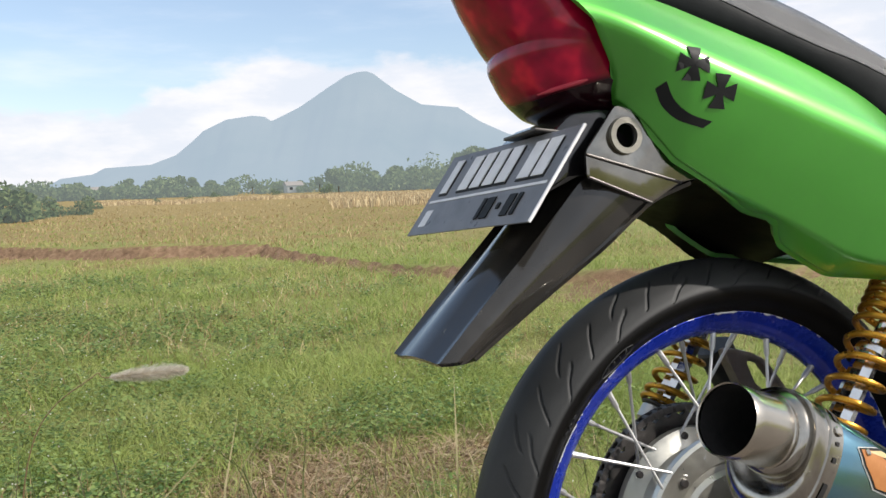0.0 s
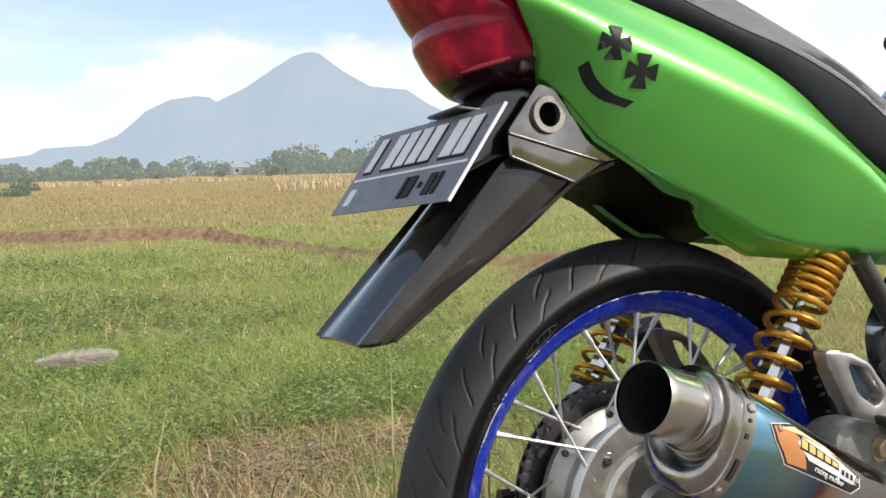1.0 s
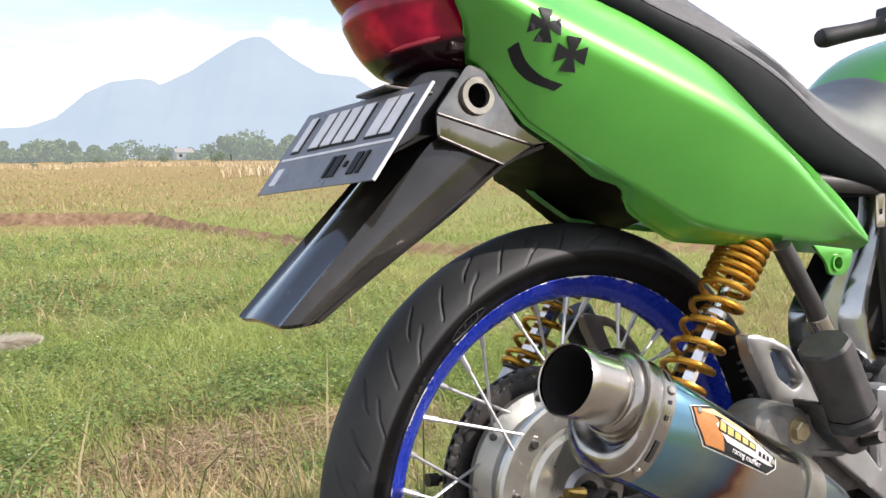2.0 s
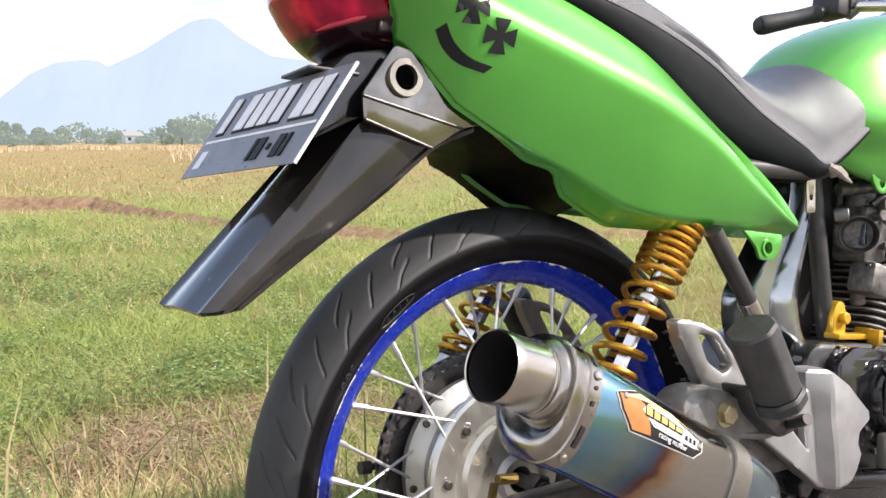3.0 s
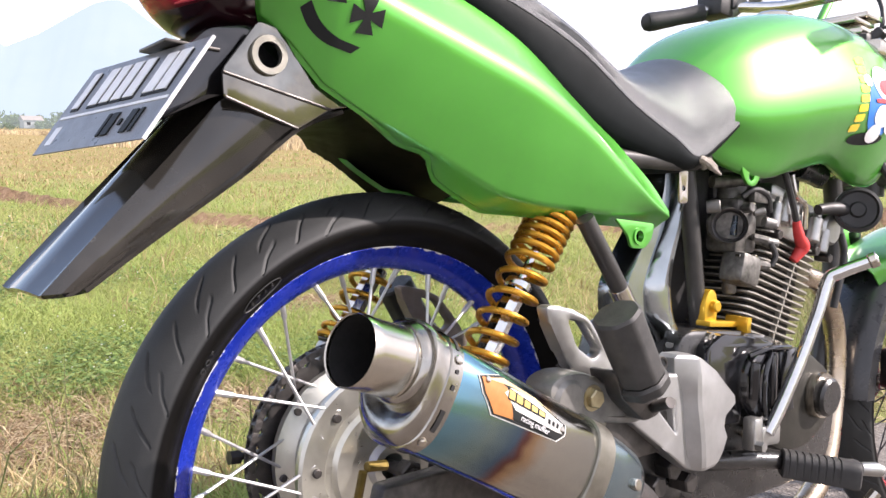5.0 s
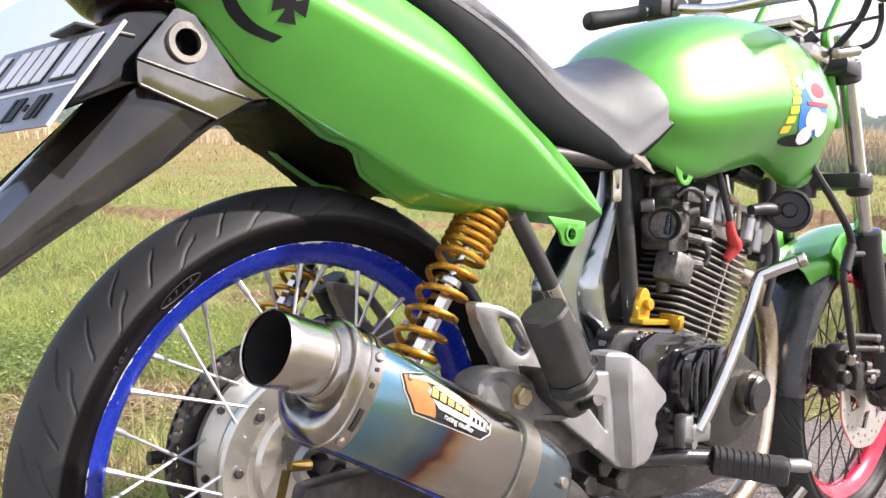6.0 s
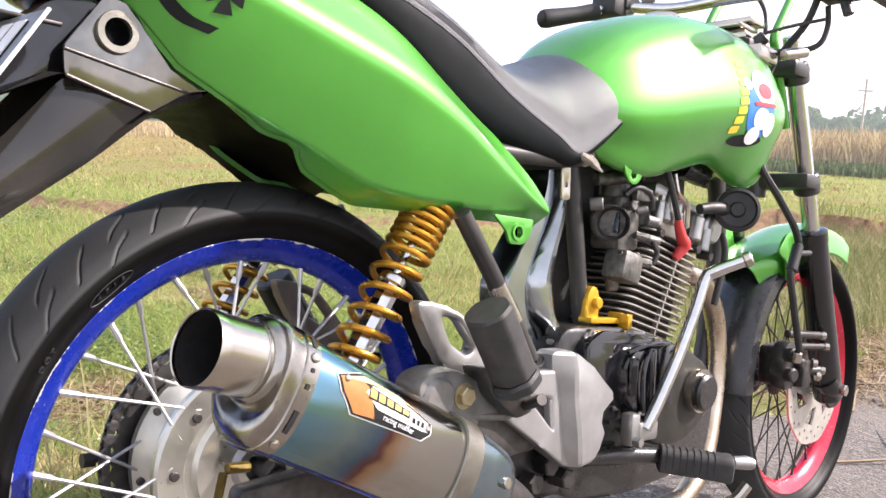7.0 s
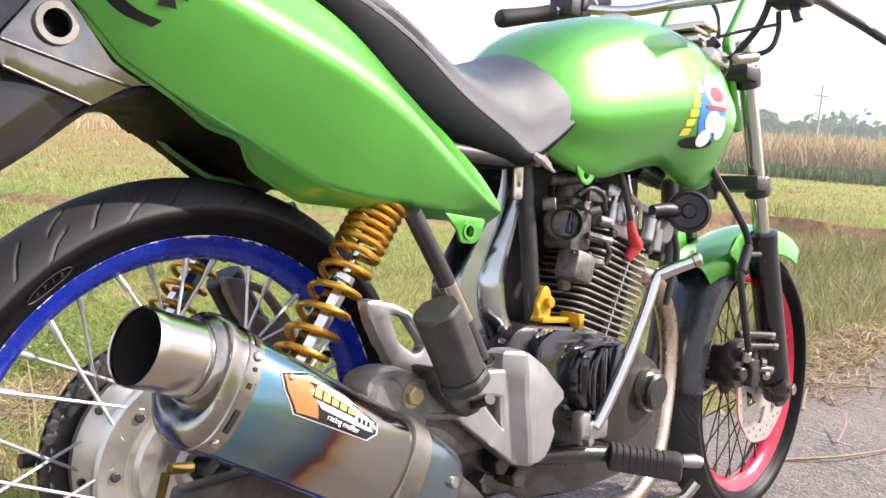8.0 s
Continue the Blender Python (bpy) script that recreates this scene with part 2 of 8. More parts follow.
# rim: blue lacquer, chipped to bare metal along its lip
BLUE_RIM, nt, p = nodes_of("blue_rim_paint")
tc = nt.nodes.new("ShaderNodeTexCoord")
sx = nt.nodes.new("ShaderNodeSeparateXYZ")
nt.links.new(tc.outputs["Object"], sx.inputs[0])
hyp = nt.nodes.new("ShaderNodeVectorMath"); hyp.operation = 'LENGTH'
flat = nt.nodes.new("ShaderNodeCombineXYZ")
nt.links.new(sx.outputs["X"], flat.inputs["X"]); nt.links.new(sx.outputs["Z"], flat.inputs["Z"])
nt.links.new(flat.outputs[0], hyp.inputs[0])
chips = noise_tex(nt, tc.outputs["Object"], 42, 7.0, 0.75)
lip = span(nt, hyp.outputs["Value"], 0.2262, 0.2296, -0.14, 0.045)
total = nt.nodes.new("ShaderNodeMath"); total.operation = 'ADD'
nt.links.new(chips, total.inputs[0]); nt.links.new(lip, total.inputs[1])
bare = span(nt, total.outputs[0], 0.525, 0.55, 0, 1)
base = ramp(nt, noise_tex(nt, tc.outputs["Object"], 14), [(0.3, (0.003, 0.020, 0.30)), (0.7, (0.006, 0.032, 0.42))])
nt.links.new(mixc(nt, bare, base, (0.62, 0.62, 0.62)), p.inputs["Base Color"])
p.inputs["Metallic"].default_value = 0.35
p.inputs["Coat Weight"].default_value = 0.5
nt.links.new(span(nt, chips, 0.3, 0.7, 0.2, 0.34), p.inputs["Roughness"])

# heat-blued muffler skin: straw, brown, blue and grey bands along the can, then bare titanium grey
HEAT, nt, p = nodes_of("heat_blued_steel")
tc = nt.nodes.new("ShaderNodeTexCoord")
sx = nt.nodes.new("ShaderNodeSeparateXYZ")
nt.links.new(tc.outputs["Object"], sx.inputs[0])
n1 = noise_tex(nt, tc.outputs["Object"], 24, 3.0)
shift = nt.nodes.new("ShaderNodeMath"); shift.operation = 'MULTIPLY_ADD'
shift.inputs[1].default_value = 0.035
nt.links.new(n1, shift.inputs[0]); nt.links.new(sx.outputs["X"], shift.inputs[2])
slant = nt.nodes.new("ShaderNodeMath"); slant.operation = 'MULTIPLY_ADD'
slant.inputs[1].default_value = -0.30
nt.links.new(sx.outputs["Z"], slant.inputs[0]); nt.links.new(shift.outputs[0], slant.inputs[2])
along = span(nt, slant.outputs[0], 0.0, 0.24, 0, 1)
col = ramp(nt, along, [(0.0, (0.20, 0.36, 0.48)), (0.14, (0.15, 0.30, 0.38)), (0.34, (0.20, 0.27, 0.26)), (0.46, (0.09, 0.14, 0.20)),
                       (0.52, (0.16, 0.07, 0.06)), (0.56, (0.40, 0.26, 0.15)), (0.62, (0.42, 0.40, 0.355)), (1.0, (0.41, 0.41, 0.375))])
nt.links.new(col, p.inputs["Base Color"])
p.inputs["Metallic"].default_value = 1.0
nt.links.new(span(nt, noise_tex(nt, coords(nt, (4, 30, 30)), 3, 3.0), 0.3, 0.7, 0.13, 0.20), p.inputs["Roughness"])


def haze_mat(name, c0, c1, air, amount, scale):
    """Far-off land: its own colour with an even glow mixed in as haze."""
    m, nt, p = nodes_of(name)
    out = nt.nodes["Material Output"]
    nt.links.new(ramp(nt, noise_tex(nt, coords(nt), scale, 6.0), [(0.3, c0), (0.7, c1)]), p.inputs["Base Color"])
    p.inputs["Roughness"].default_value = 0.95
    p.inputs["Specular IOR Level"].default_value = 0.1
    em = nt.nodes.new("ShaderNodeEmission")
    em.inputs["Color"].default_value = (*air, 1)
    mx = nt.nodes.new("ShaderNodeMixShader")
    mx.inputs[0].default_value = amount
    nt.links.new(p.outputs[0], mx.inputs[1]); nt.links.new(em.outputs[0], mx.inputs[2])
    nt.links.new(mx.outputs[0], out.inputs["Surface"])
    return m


# mostly an even bluish glow, the distance haze painted over the forest colour
MOUNTAIN = haze_mat("mountain_forest_hazed", (0.03, 0.08, 0.03), (0.24, 0.24, 0.17), (0.412, 0.53, 0.632), 0.90, 0.0035)
# pale glow mixed into far materials in place of hazy air
HAZE_GLOW = (0.50, 0.60, 0.62)

# ---- building tools ----
def smooth_curve(pts, n):
    """n points on a Catmull-Rom curve through pts."""
    pts = [np.array(q, float) for q in pts]
    p = [2 * pts[0] - pts[1]] + pts + [2 * pts[-1] - pts[-2]]
    out = []
    for i in range(n):
        u = i / (n - 1) * (len(pts) - 1)
        k = min(int(u), len(pts) - 2)
        f = u - k
        a, b, c, d = p[k], p[k + 1], p[k + 2], p[k + 3]
        out.append(0.5 * (2 * b + (c - a) * f + (2 * a - 5 * b + 4 * c - d) * f * f + (3 * b - a - 3 * c + d) * f ** 3))
    return out


def add_grid(bm, rows, close_u=False, close_v=False, cap=False):
    """Quads over rows of points; close_v joins each row's ends, close_u the last row to the first."""
    vs = [[bm.verts.new(Vector(q)) for q in r] for r in rows]
    nr, nc = len(vs), len(vs[0])
    for i in range(nr if close_u else nr - 1):
        for j in range(nc if close_v else nc - 1):
            a, b = vs[i], vs[(i + 1) % nr]
            bm.faces.new((a[j], a[(j + 1) % nc], b[(j + 1) % nc], b[j]))
    if cap and close_v:
        bm.faces.new(list(reversed(vs[0])))
        bm.faces.new(vs[-1])
    return vs


def add_tube(bm, pts, radius, segs=10, n=None, cap=True):
    """A round tube along pts (smoothed to n points when n is given); radius may be a list."""
    line = [Vector(q) for q in (smooth_curve(pts, n) if n else pts)]
    rad = radius if isinstance(radius, (list, tuple)) else [radius] * len(line)
    if len(rad) != len(line):
        rad = list(np.interp(np.linspace(0, 1, len(line)), np.linspace(0, 1, len(rad)), rad))
    up, rows = None, []
    for i, c in enumerate(line):
        t = (line[min(i + 1, len(line) - 1)] - line[max(i - 1, 0)]).normalized()
        if up is None:
            up = t.orthogonal().normalized()
        up = (up - t * up.dot(t)).normalized()
        side = t.cross(up)
        rows.append([c + (up * math.cos(a) + side * math.sin(a)) * rad[i] for a in np.linspace(0, 2 * math.pi, segs, endpoint=False)])
    add_grid(bm, rows, close_v=True, cap=cap)


def add_rod(bm, a, b, r0, r1=None, segs=12, lip=0.0):
    """A straight round bar, its ends slightly rounded off by lip."""
    a, b = Vector(a), Vector(b)
    r1 = r0 if r1 is None else r1
    d = (b - a).normalized()
    if lip:
        add_tube(bm, [a, a + d * lip, b - d * lip, b], [r0 - lip, r0, r1, r1 - lip], segs)
    else:
        add_tube(bm, [a, b], [r0, r1], segs)


def add_lathe(bm, profile, centre, axis=(0, 1, 0), segs=64, closed=True):
    """Profile of (radius, offset along the axis) turned about the axis."""
    ax = Vector(axis).normalized()
    u = ax.orthogonal().normalized()
    v = ax.cross(u)
    c = Vector(centre)
    rows = [[c + ax * o + (u * math.cos(a) + v * math.sin(a)) * r for r, o in profile] for a in np.linspace(0, 2 * math.pi, segs, endpoint=False)]
    add_grid(bm, rows, close_u=True, close_v=closed)


def add_box(bm, lo, hi, bev=0.0, m=None):
    s = bmesh.new()
    bmesh.ops.create_cube(s, size=1)
    lo, hi = Vector(lo), Vector(hi)
    for v in s.verts:
        v.co = Vector([(lo[k] + hi[k]) / 2 + v.co[k] * (hi[k] - lo[k]) for k in range(3)])
    if bev:
        bmesh.ops.bevel(s, geom=s.edges[:], offset=bev, segments=2, affect='EDGES', profile=0.5)
    join(bm, s, m)


def join(bm, other, m=None):
    """Adds another bmesh's faces, moved by m, and frees it."""
    made = {}
    for v in other.verts:
        made[v] = bm.verts.new(m @ v.co if m else v.co)
    for f in other.faces:
        bm.faces.new([made[v] for v in f.verts])
    other.free()


def add_prism(bm, outline, y0, y1, bev=0.0, holes=(), warp=None):
    """A plate cut to an (x, z) outline between y0 and y1, with rounded edges; holes are further outlines."""
    s = bmesh.new()
    if holes:
        edges = []
        for loop in (outline, *holes):
            vs = [s.verts.new((x, y0, z)) for x, z in loop]
            edges += [s.edges.new((vs[i], vs[(i + 1) % len(vs)])) for i in range(len(vs))]
        bmesh.ops.triangle_fill(s, edges=edges, use_beauty=True)
    else:
        s.faces.new([s.verts.new((x, y0, z)) for x, z in outline])
    side = bmesh.ops.extrude_face_region(s, geom=s.faces[:])
    for v in [g for g in side["geom"] if isinstance(g, bmesh.types.BMVert)]:
        v.co.y = y1
    if bev:
        rim = [e for e in s.edges if len(e.link_faces) == 2 and e.calc_face_angle(0) > 0.6]
        bmesh.ops.bevel(s, geom=rim, offset=bev, segments=2, affect='EDGES', profile=0.5)
    if warp:
        for v in s.verts:
            v.co = Vector(warp(v.co))
    join(bm, s)


def round_loop(pts, r=0.01, n=4):
    """A closed outline with its corners rounded to about r."""
    out = []
    k = len(pts)
    for i in range(k):
        a, b, c = (Vector((*pts[(i + d) % k], 0)) for d in (-1, 0, 1))
        da, dc = min(r, (a - b).length * 0.45), min(r, (c - b).length * 0.45)
        p0, p1 = b + (a - b).normalized() * da, b + (c - b).normalized() * dc
        for j in range(n + 1):
            f = j / n
            q = p0 * (1 - f) ** 2 + b * 2 * f * (1 - f) + p1 * f * f
            out.append((q.x, q.y))
    return out


def circle_loop(cx, cz, r, n=20):
    return [(cx + r * math.cos(a), cz + r * math.sin(a)) for a in np.linspace(0, 2 * math.pi, n, endpoint=False)]


def part(name, bm, material, parent=None, label="", sharp=35):
    """Links a bmesh as one mesh object under a thing or under a part."""
    bmesh.ops.recalc_face_normals(bm, faces=bm.faces[:])
    me = bpy.data.meshes.new(name)
    bm.to_mesh(me)
    bm.free()
    me.polygons.foreach_set("use_smooth", [True] * len(me.polygons))
    me.set_sharp_from_angle(angle=radians(sharp))
    me.materials.append(material)
    ob = new(name, me)
    if parent is not None:
        ob.parent = parent
    if label:
        tagged(ob, label)
    return ob


def sub(name, material, parent, build, label="", sharp=35):
    bm = bmesh.new()
    build(bm)
    return part(name, bm, material, parent, label, sharp)


def raw_mesh(name, verts, faces, material, smooth=False):
    """A mesh from arrays of corners and quads (or triangles)."""
    verts, faces = np.asarray(verts, np.float32), np.asarray(faces, np.int32)
    me = bpy.data.meshes.new(name)
    n, k = faces.shape
    me.vertices.add(len(verts)); me.vertices.foreach_set("co", verts.ravel())
    me.loops.add(n * k); me.loops.foreach_set("vertex_index", faces.ravel())
    me.polygons.add(n)
    me.polygons.foreach_set("loop_start", np.arange(0, n * k, k, dtype=np.int32))
    me.polygons.foreach_set("use_smooth", np.full(n, smooth))
    me.update(calc_edges=True)
    me.validate()
    me.materials.append(material)
    return new(name, me)

# ---- the land ----
def ease(v, a, b):
    t = np.clip((v - a) / (b - a), 0, 1)
    return t * t * (3 - 2 * t)


def wave(x, y, s, seed=0.0):
    """Cheap rolling unevenness, about -1 to 1."""
    return (np.sin(x * s + 1.3 * seed) * np.cos(y * s * 1.17 - seed) + 0.6 * np.sin((x * 0.7 + y) * s * 1.9 + 2.1 * seed)
            + 0.4 * np.cos((y * 0.6 - x) * s * 3.3 + seed)) / 2


def bank_y(x):
    """Where the edge of the upper terrace runs."""
    return np.interp(x, [-60, -8, -2.5, -0.4, 1.5, 1.9, 2.2, 2.5, 3.0, 4.0, 6.5, 8.5, 9.2, 9.6, 14.0, 40.0], [50, 19.5, 15.1, 13.1, 12.2, 10.6, 9.2, 8.1, 7.4, 6.3, 5.0, 4.0, 3.6, 1.5, 0.9, 0.9])


def road_z(x):
    return -0.25 * np.tanh(x / 2.22)


def land_z(x, y):
    x, y = np.asarray(x, float), np.asarray(y, float)
    road = road_z(x)
    off = ease(y + 0.05 * wave(x, y, 5.0, 2), 0.42, 1.7)
    low = -0.36 + 0.03 * wave(x, y, 0.9, 1) + 0.012 * wave(x, y, 4.3, 5)
    up = ease(y - bank_y(x) - 0.10 * wave(x, y, 0.9, 3) - 0.02 * wave(x, y, 4.0, 9), 0.0, 0.22)
    rise = 0.15 - 0.08 * ease(x, 1.2, 2.6) + 0.13 * ease(x, 5.0, 9.0) - 0.04 * wave(x, y, 0.6, 6)
    field = low + rise * up + 0.03 * np.exp(-((y - bank_y(x) - 0.35) / 0.3) ** 2) - 0.10 * ease(x, 14, 30)
    z = road * (1 - off) + field * off
    z = z + 0.02 * np.exp(-((y - 0.55) / 0.2) ** 2) * (1 + wave(x, y, 6.0, 4))
    back = ease(-y, 4.2, 6.0)
    return z * (1 - back) - 0.4 * back


def sheet(name, xs, ys, material, lift=0.0):
    gx, gy = np.meshgrid(xs, ys)
    v = np.stack([gx, gy, land_z(gx, gy) + lift], -1).reshape(-1, 3)
    nx, ny = len(xs), len(ys)
    i = np.arange(ny - 1)[:, None] * nx + np.arange(nx - 1)[None]
    f = np.stack([i, i + 1, i + nx + 1, i + nx], -1).reshape(-1, 4)
    return raw_mesh(name, v, f, material, smooth=True)


def stretch(near, far, step, grow, mid=0.0):
    """Positions fine near mid and ever coarser outwards."""
    a, s = [0.0], step
    while a[-1] < far:
        a.append(a[-1] + s)
        if a[-1] > near:
            s *= grow
    a = np.array(a)
    return np.unique(np.r_[-a[::-1], a]) + mid


def on_bare(x, y):
    """0 on grown land, up to 1 in the middle of a bare spot."""
    return np.clip(sum(np.clip(1.35 - np.hypot(x - bx, y - by) / br, 0, 1) for bx, by, br, _ in BARE), 0, 1)


# soil and turf: straw, green and bare earth in patches
TURF, nt, p = nodes_of("turf")
vec = coords(nt)
patch = noise_tex(nt, vec, 0.55, 4.0)
fleck = noise_tex(nt, vec, 9.0, 8.0, 0.7)
fine = noise_tex(nt, vec, 70.0, 6.0, 0.7)
green = ramp(nt, fleck, [(0.25, (0.17, 0.19, 0.060)), (0.5, (0.25, 0.27, 0.090)), (0.75, (0.33, 0.33, 0.130))])
straw = ramp(nt, fleck, [(0.25, (0.20, 0.150, 0.062)), (0.5, (0.28, 0.215, 0.092)), (0.78, (0.36, 0.285, 0.135))])
sep = nt.nodes.new("ShaderNodeSeparateXYZ")
nt.links.new(vec, sep.inputs[0])
farther = span(nt, sep.outputs["Y"], 9.0, 26.0, 0.0, 0.42)
dry = nt.nodes.new("ShaderNodeMath"); dry.operation = 'ADD'
nt.links.new(patch, dry.inputs[0]); nt.links.new(farther, dry.inputs[1])
col = mixc(nt, span(nt, dry.outputs[0], 0.50, 0.74, 0, 1), green, straw)
steep = nt.nodes.new("ShaderNodeNewGeometry")
sn = nt.nodes.new("ShaderNodeSeparateXYZ")
nt.links.new(steep.outputs["True Normal"], sn.inputs[0])
soil = ramp(nt, fleck, [(0.3, (0.13, 0.083, 0.050)), (0.5, (0.26, 0.165, 0.103)), (0.72, (0.38, 0.265, 0.175))])
col = mixc(nt, span(nt, sn.outputs["Z"], 0.80, 0.93, 1, 0), col, soil)
# bare spots, trodden or scraped free of grass
BARE = [(3.9, 6.1, 0.75, 0.30), (3.2, 5.6, 0.45, 0.2), (0.68, 2.08, 0.30, 0.14), (0.02, 2.02, 0.40, 0.20), (1.9, 3.6, 0.3, 0.15)]
earth = ramp(nt, fleck, [(0.3, (0.15, 0.085, 0.050)), (0.55, (0.25, 0.155, 0.095)), (0.75, (0.35, 0.245, 0.16))])
for bx, by, br, soft_ in BARE:
    dv = nt.nodes.new("ShaderNodeVectorMath"); dv.operation = 'DISTANCE'
    nt.links.new(vec, dv.inputs[0]); dv.inputs[1].default_value = (bx, by, -0.33)
    wob = nt.nodes.new("ShaderNodeMath"); wob.operation = 'MULTIPLY_ADD'
    wob.inputs[1].default_value = -0.5 * br
    nt.links.new(noise_tex(nt, vec, 2.2 / br, 4.0), wob.inputs[0]); nt.links.new(dv.outputs["Value"], wob.inputs[2])
    col = mixc(nt, span(nt, wob.outputs[0], br * 0.35, br * 0.35 + soft_, 0.9, 0), col, earth)
nt.links.new(col, p.inputs["Base Color"])
p.inputs["Roughness"].default_value = 0.95
p.inputs["Specular IOR Level"].default_value = 0.15
bump(nt, p, fine, 0.9, 0.03)

ASPHALT, nt, p = nodes_of("asphalt")
vec = coords(nt)
stone = nt.nodes.new("ShaderNodeTexVoronoi")
stone.inputs["Scale"].default_value = 130
nt.links.new(vec, stone.inputs["Vector"])
worn = noise_tex(nt, vec, 2.2, 6.0, 0.6)
c = ramp(nt, stone.outputs["Color"], [(0.15, (0.055, 0.049, 0.043)), (0.5, (0.11, 0.098, 0.086)), (0.9, (0.23, 0.205, 0.18))])
c = mixc(nt, span(nt, worn, 0.35, 0.7, 0.0, 0.55), c, (0.205, 0.172, 0.142))
nt.links.new(c, p.inputs["Base Color"])
p.inputs["Roughness"].default_value = 0.85
bump(nt, p, stone.outputs["Distance"], 0.7, 0.006)

ground = sheet("ground", stretch(9.0, 1800, 0.13, 1.09), np.r_[np.linspace(-1800, -20, 30), np.arange(-18, 0, 1.0), np.arange(0, 16, 0.08), 16 + stretch(1, 2200, 0.2, 1.12)[len(stretch(1, 2200, 0.2, 1.12)) // 2:]], TURF)
tagged(ground, "dry grassy field with green weeds and bare earth", "field", kind="structure")


def build_road():
    xs = np.arange(-6, 14.01, 0.12)
    rows = []
    for x in xs:
        edge = 0.40 + 0.05 * math.sin(x * 2.3) + 0.035 * math.sin(x * 7.1 + 1) + 0.02 * math.sin(x * 17)
        ys = np.r_[np.linspace(-4.2, 0.0, 15), np.linspace(0.1, edge, 8)]
        z = road_z(x)
        rows.append([(x, y, z + 0.012 + 0.002 * math.sin(9 * x + 3 * y)) for y in ys] + [(x, edge + 0.012, z - 0.03)])
    bm = bmesh.new()
    add_grid(bm, rows)
    return tagged(part("road", bm, ASPHALT), "worn grey asphalt lane with a crumbling edge", "road", kind="structure")


build_road()


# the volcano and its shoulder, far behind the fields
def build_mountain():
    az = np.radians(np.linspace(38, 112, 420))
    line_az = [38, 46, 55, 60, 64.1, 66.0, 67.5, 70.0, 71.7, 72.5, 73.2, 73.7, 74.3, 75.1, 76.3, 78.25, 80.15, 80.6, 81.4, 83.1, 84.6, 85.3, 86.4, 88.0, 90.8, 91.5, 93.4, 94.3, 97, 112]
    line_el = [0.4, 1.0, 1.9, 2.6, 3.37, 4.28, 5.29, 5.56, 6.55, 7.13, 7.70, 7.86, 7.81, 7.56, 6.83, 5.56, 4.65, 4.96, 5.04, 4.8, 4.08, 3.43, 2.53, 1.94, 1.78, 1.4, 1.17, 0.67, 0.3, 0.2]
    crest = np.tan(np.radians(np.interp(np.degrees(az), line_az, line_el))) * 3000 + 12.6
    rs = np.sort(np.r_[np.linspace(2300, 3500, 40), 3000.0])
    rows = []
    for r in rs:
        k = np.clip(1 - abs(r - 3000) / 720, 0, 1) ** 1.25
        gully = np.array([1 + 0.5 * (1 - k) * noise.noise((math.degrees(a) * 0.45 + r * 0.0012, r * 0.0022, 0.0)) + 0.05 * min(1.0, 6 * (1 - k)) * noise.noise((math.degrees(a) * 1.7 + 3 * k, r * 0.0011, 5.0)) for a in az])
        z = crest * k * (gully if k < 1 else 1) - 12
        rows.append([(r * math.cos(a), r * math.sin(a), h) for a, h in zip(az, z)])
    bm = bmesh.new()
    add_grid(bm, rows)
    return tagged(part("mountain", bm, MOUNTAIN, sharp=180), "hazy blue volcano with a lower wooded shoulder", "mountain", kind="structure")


build_mountain()

# ---- the motorcycle ----
bike = new("motorcycle")
tagged(bike, "lime-green stripped-down motorcycle leaning on its side stand at the road edge", "motorcycle")
LEAN = Matrix(((0.99445, -0.00856, 0.10489), (0.0, 0.99668, 0.08138), (-0.10524, -0.08093, 0.99115)))
bike.matrix_world = LEAN.to_4x4()
bike.location = (0, 0, 0.004)
MID = 0.012                                    # the bike's own middle plane
AXLE = Vector((0, 0.02, 0.285))
FRONT = Vector((1.276, 0.012, 0.285))


def other_side(pts):
    return [(x, 2 * MID - y, z) for x, y, z in pts]


# -- wheels --
SIPES = (((0.0, -0.23), (2.0, -0.285), (5.0, -0.42)), ((-7.4, -0.32), (-4.2, -0.385), (-1.4, -0.525)), ((-9.7, -0.16), (-5.7, -0.25), (-4.4, -0.285)))   # kinked grooves: degrees round, share across


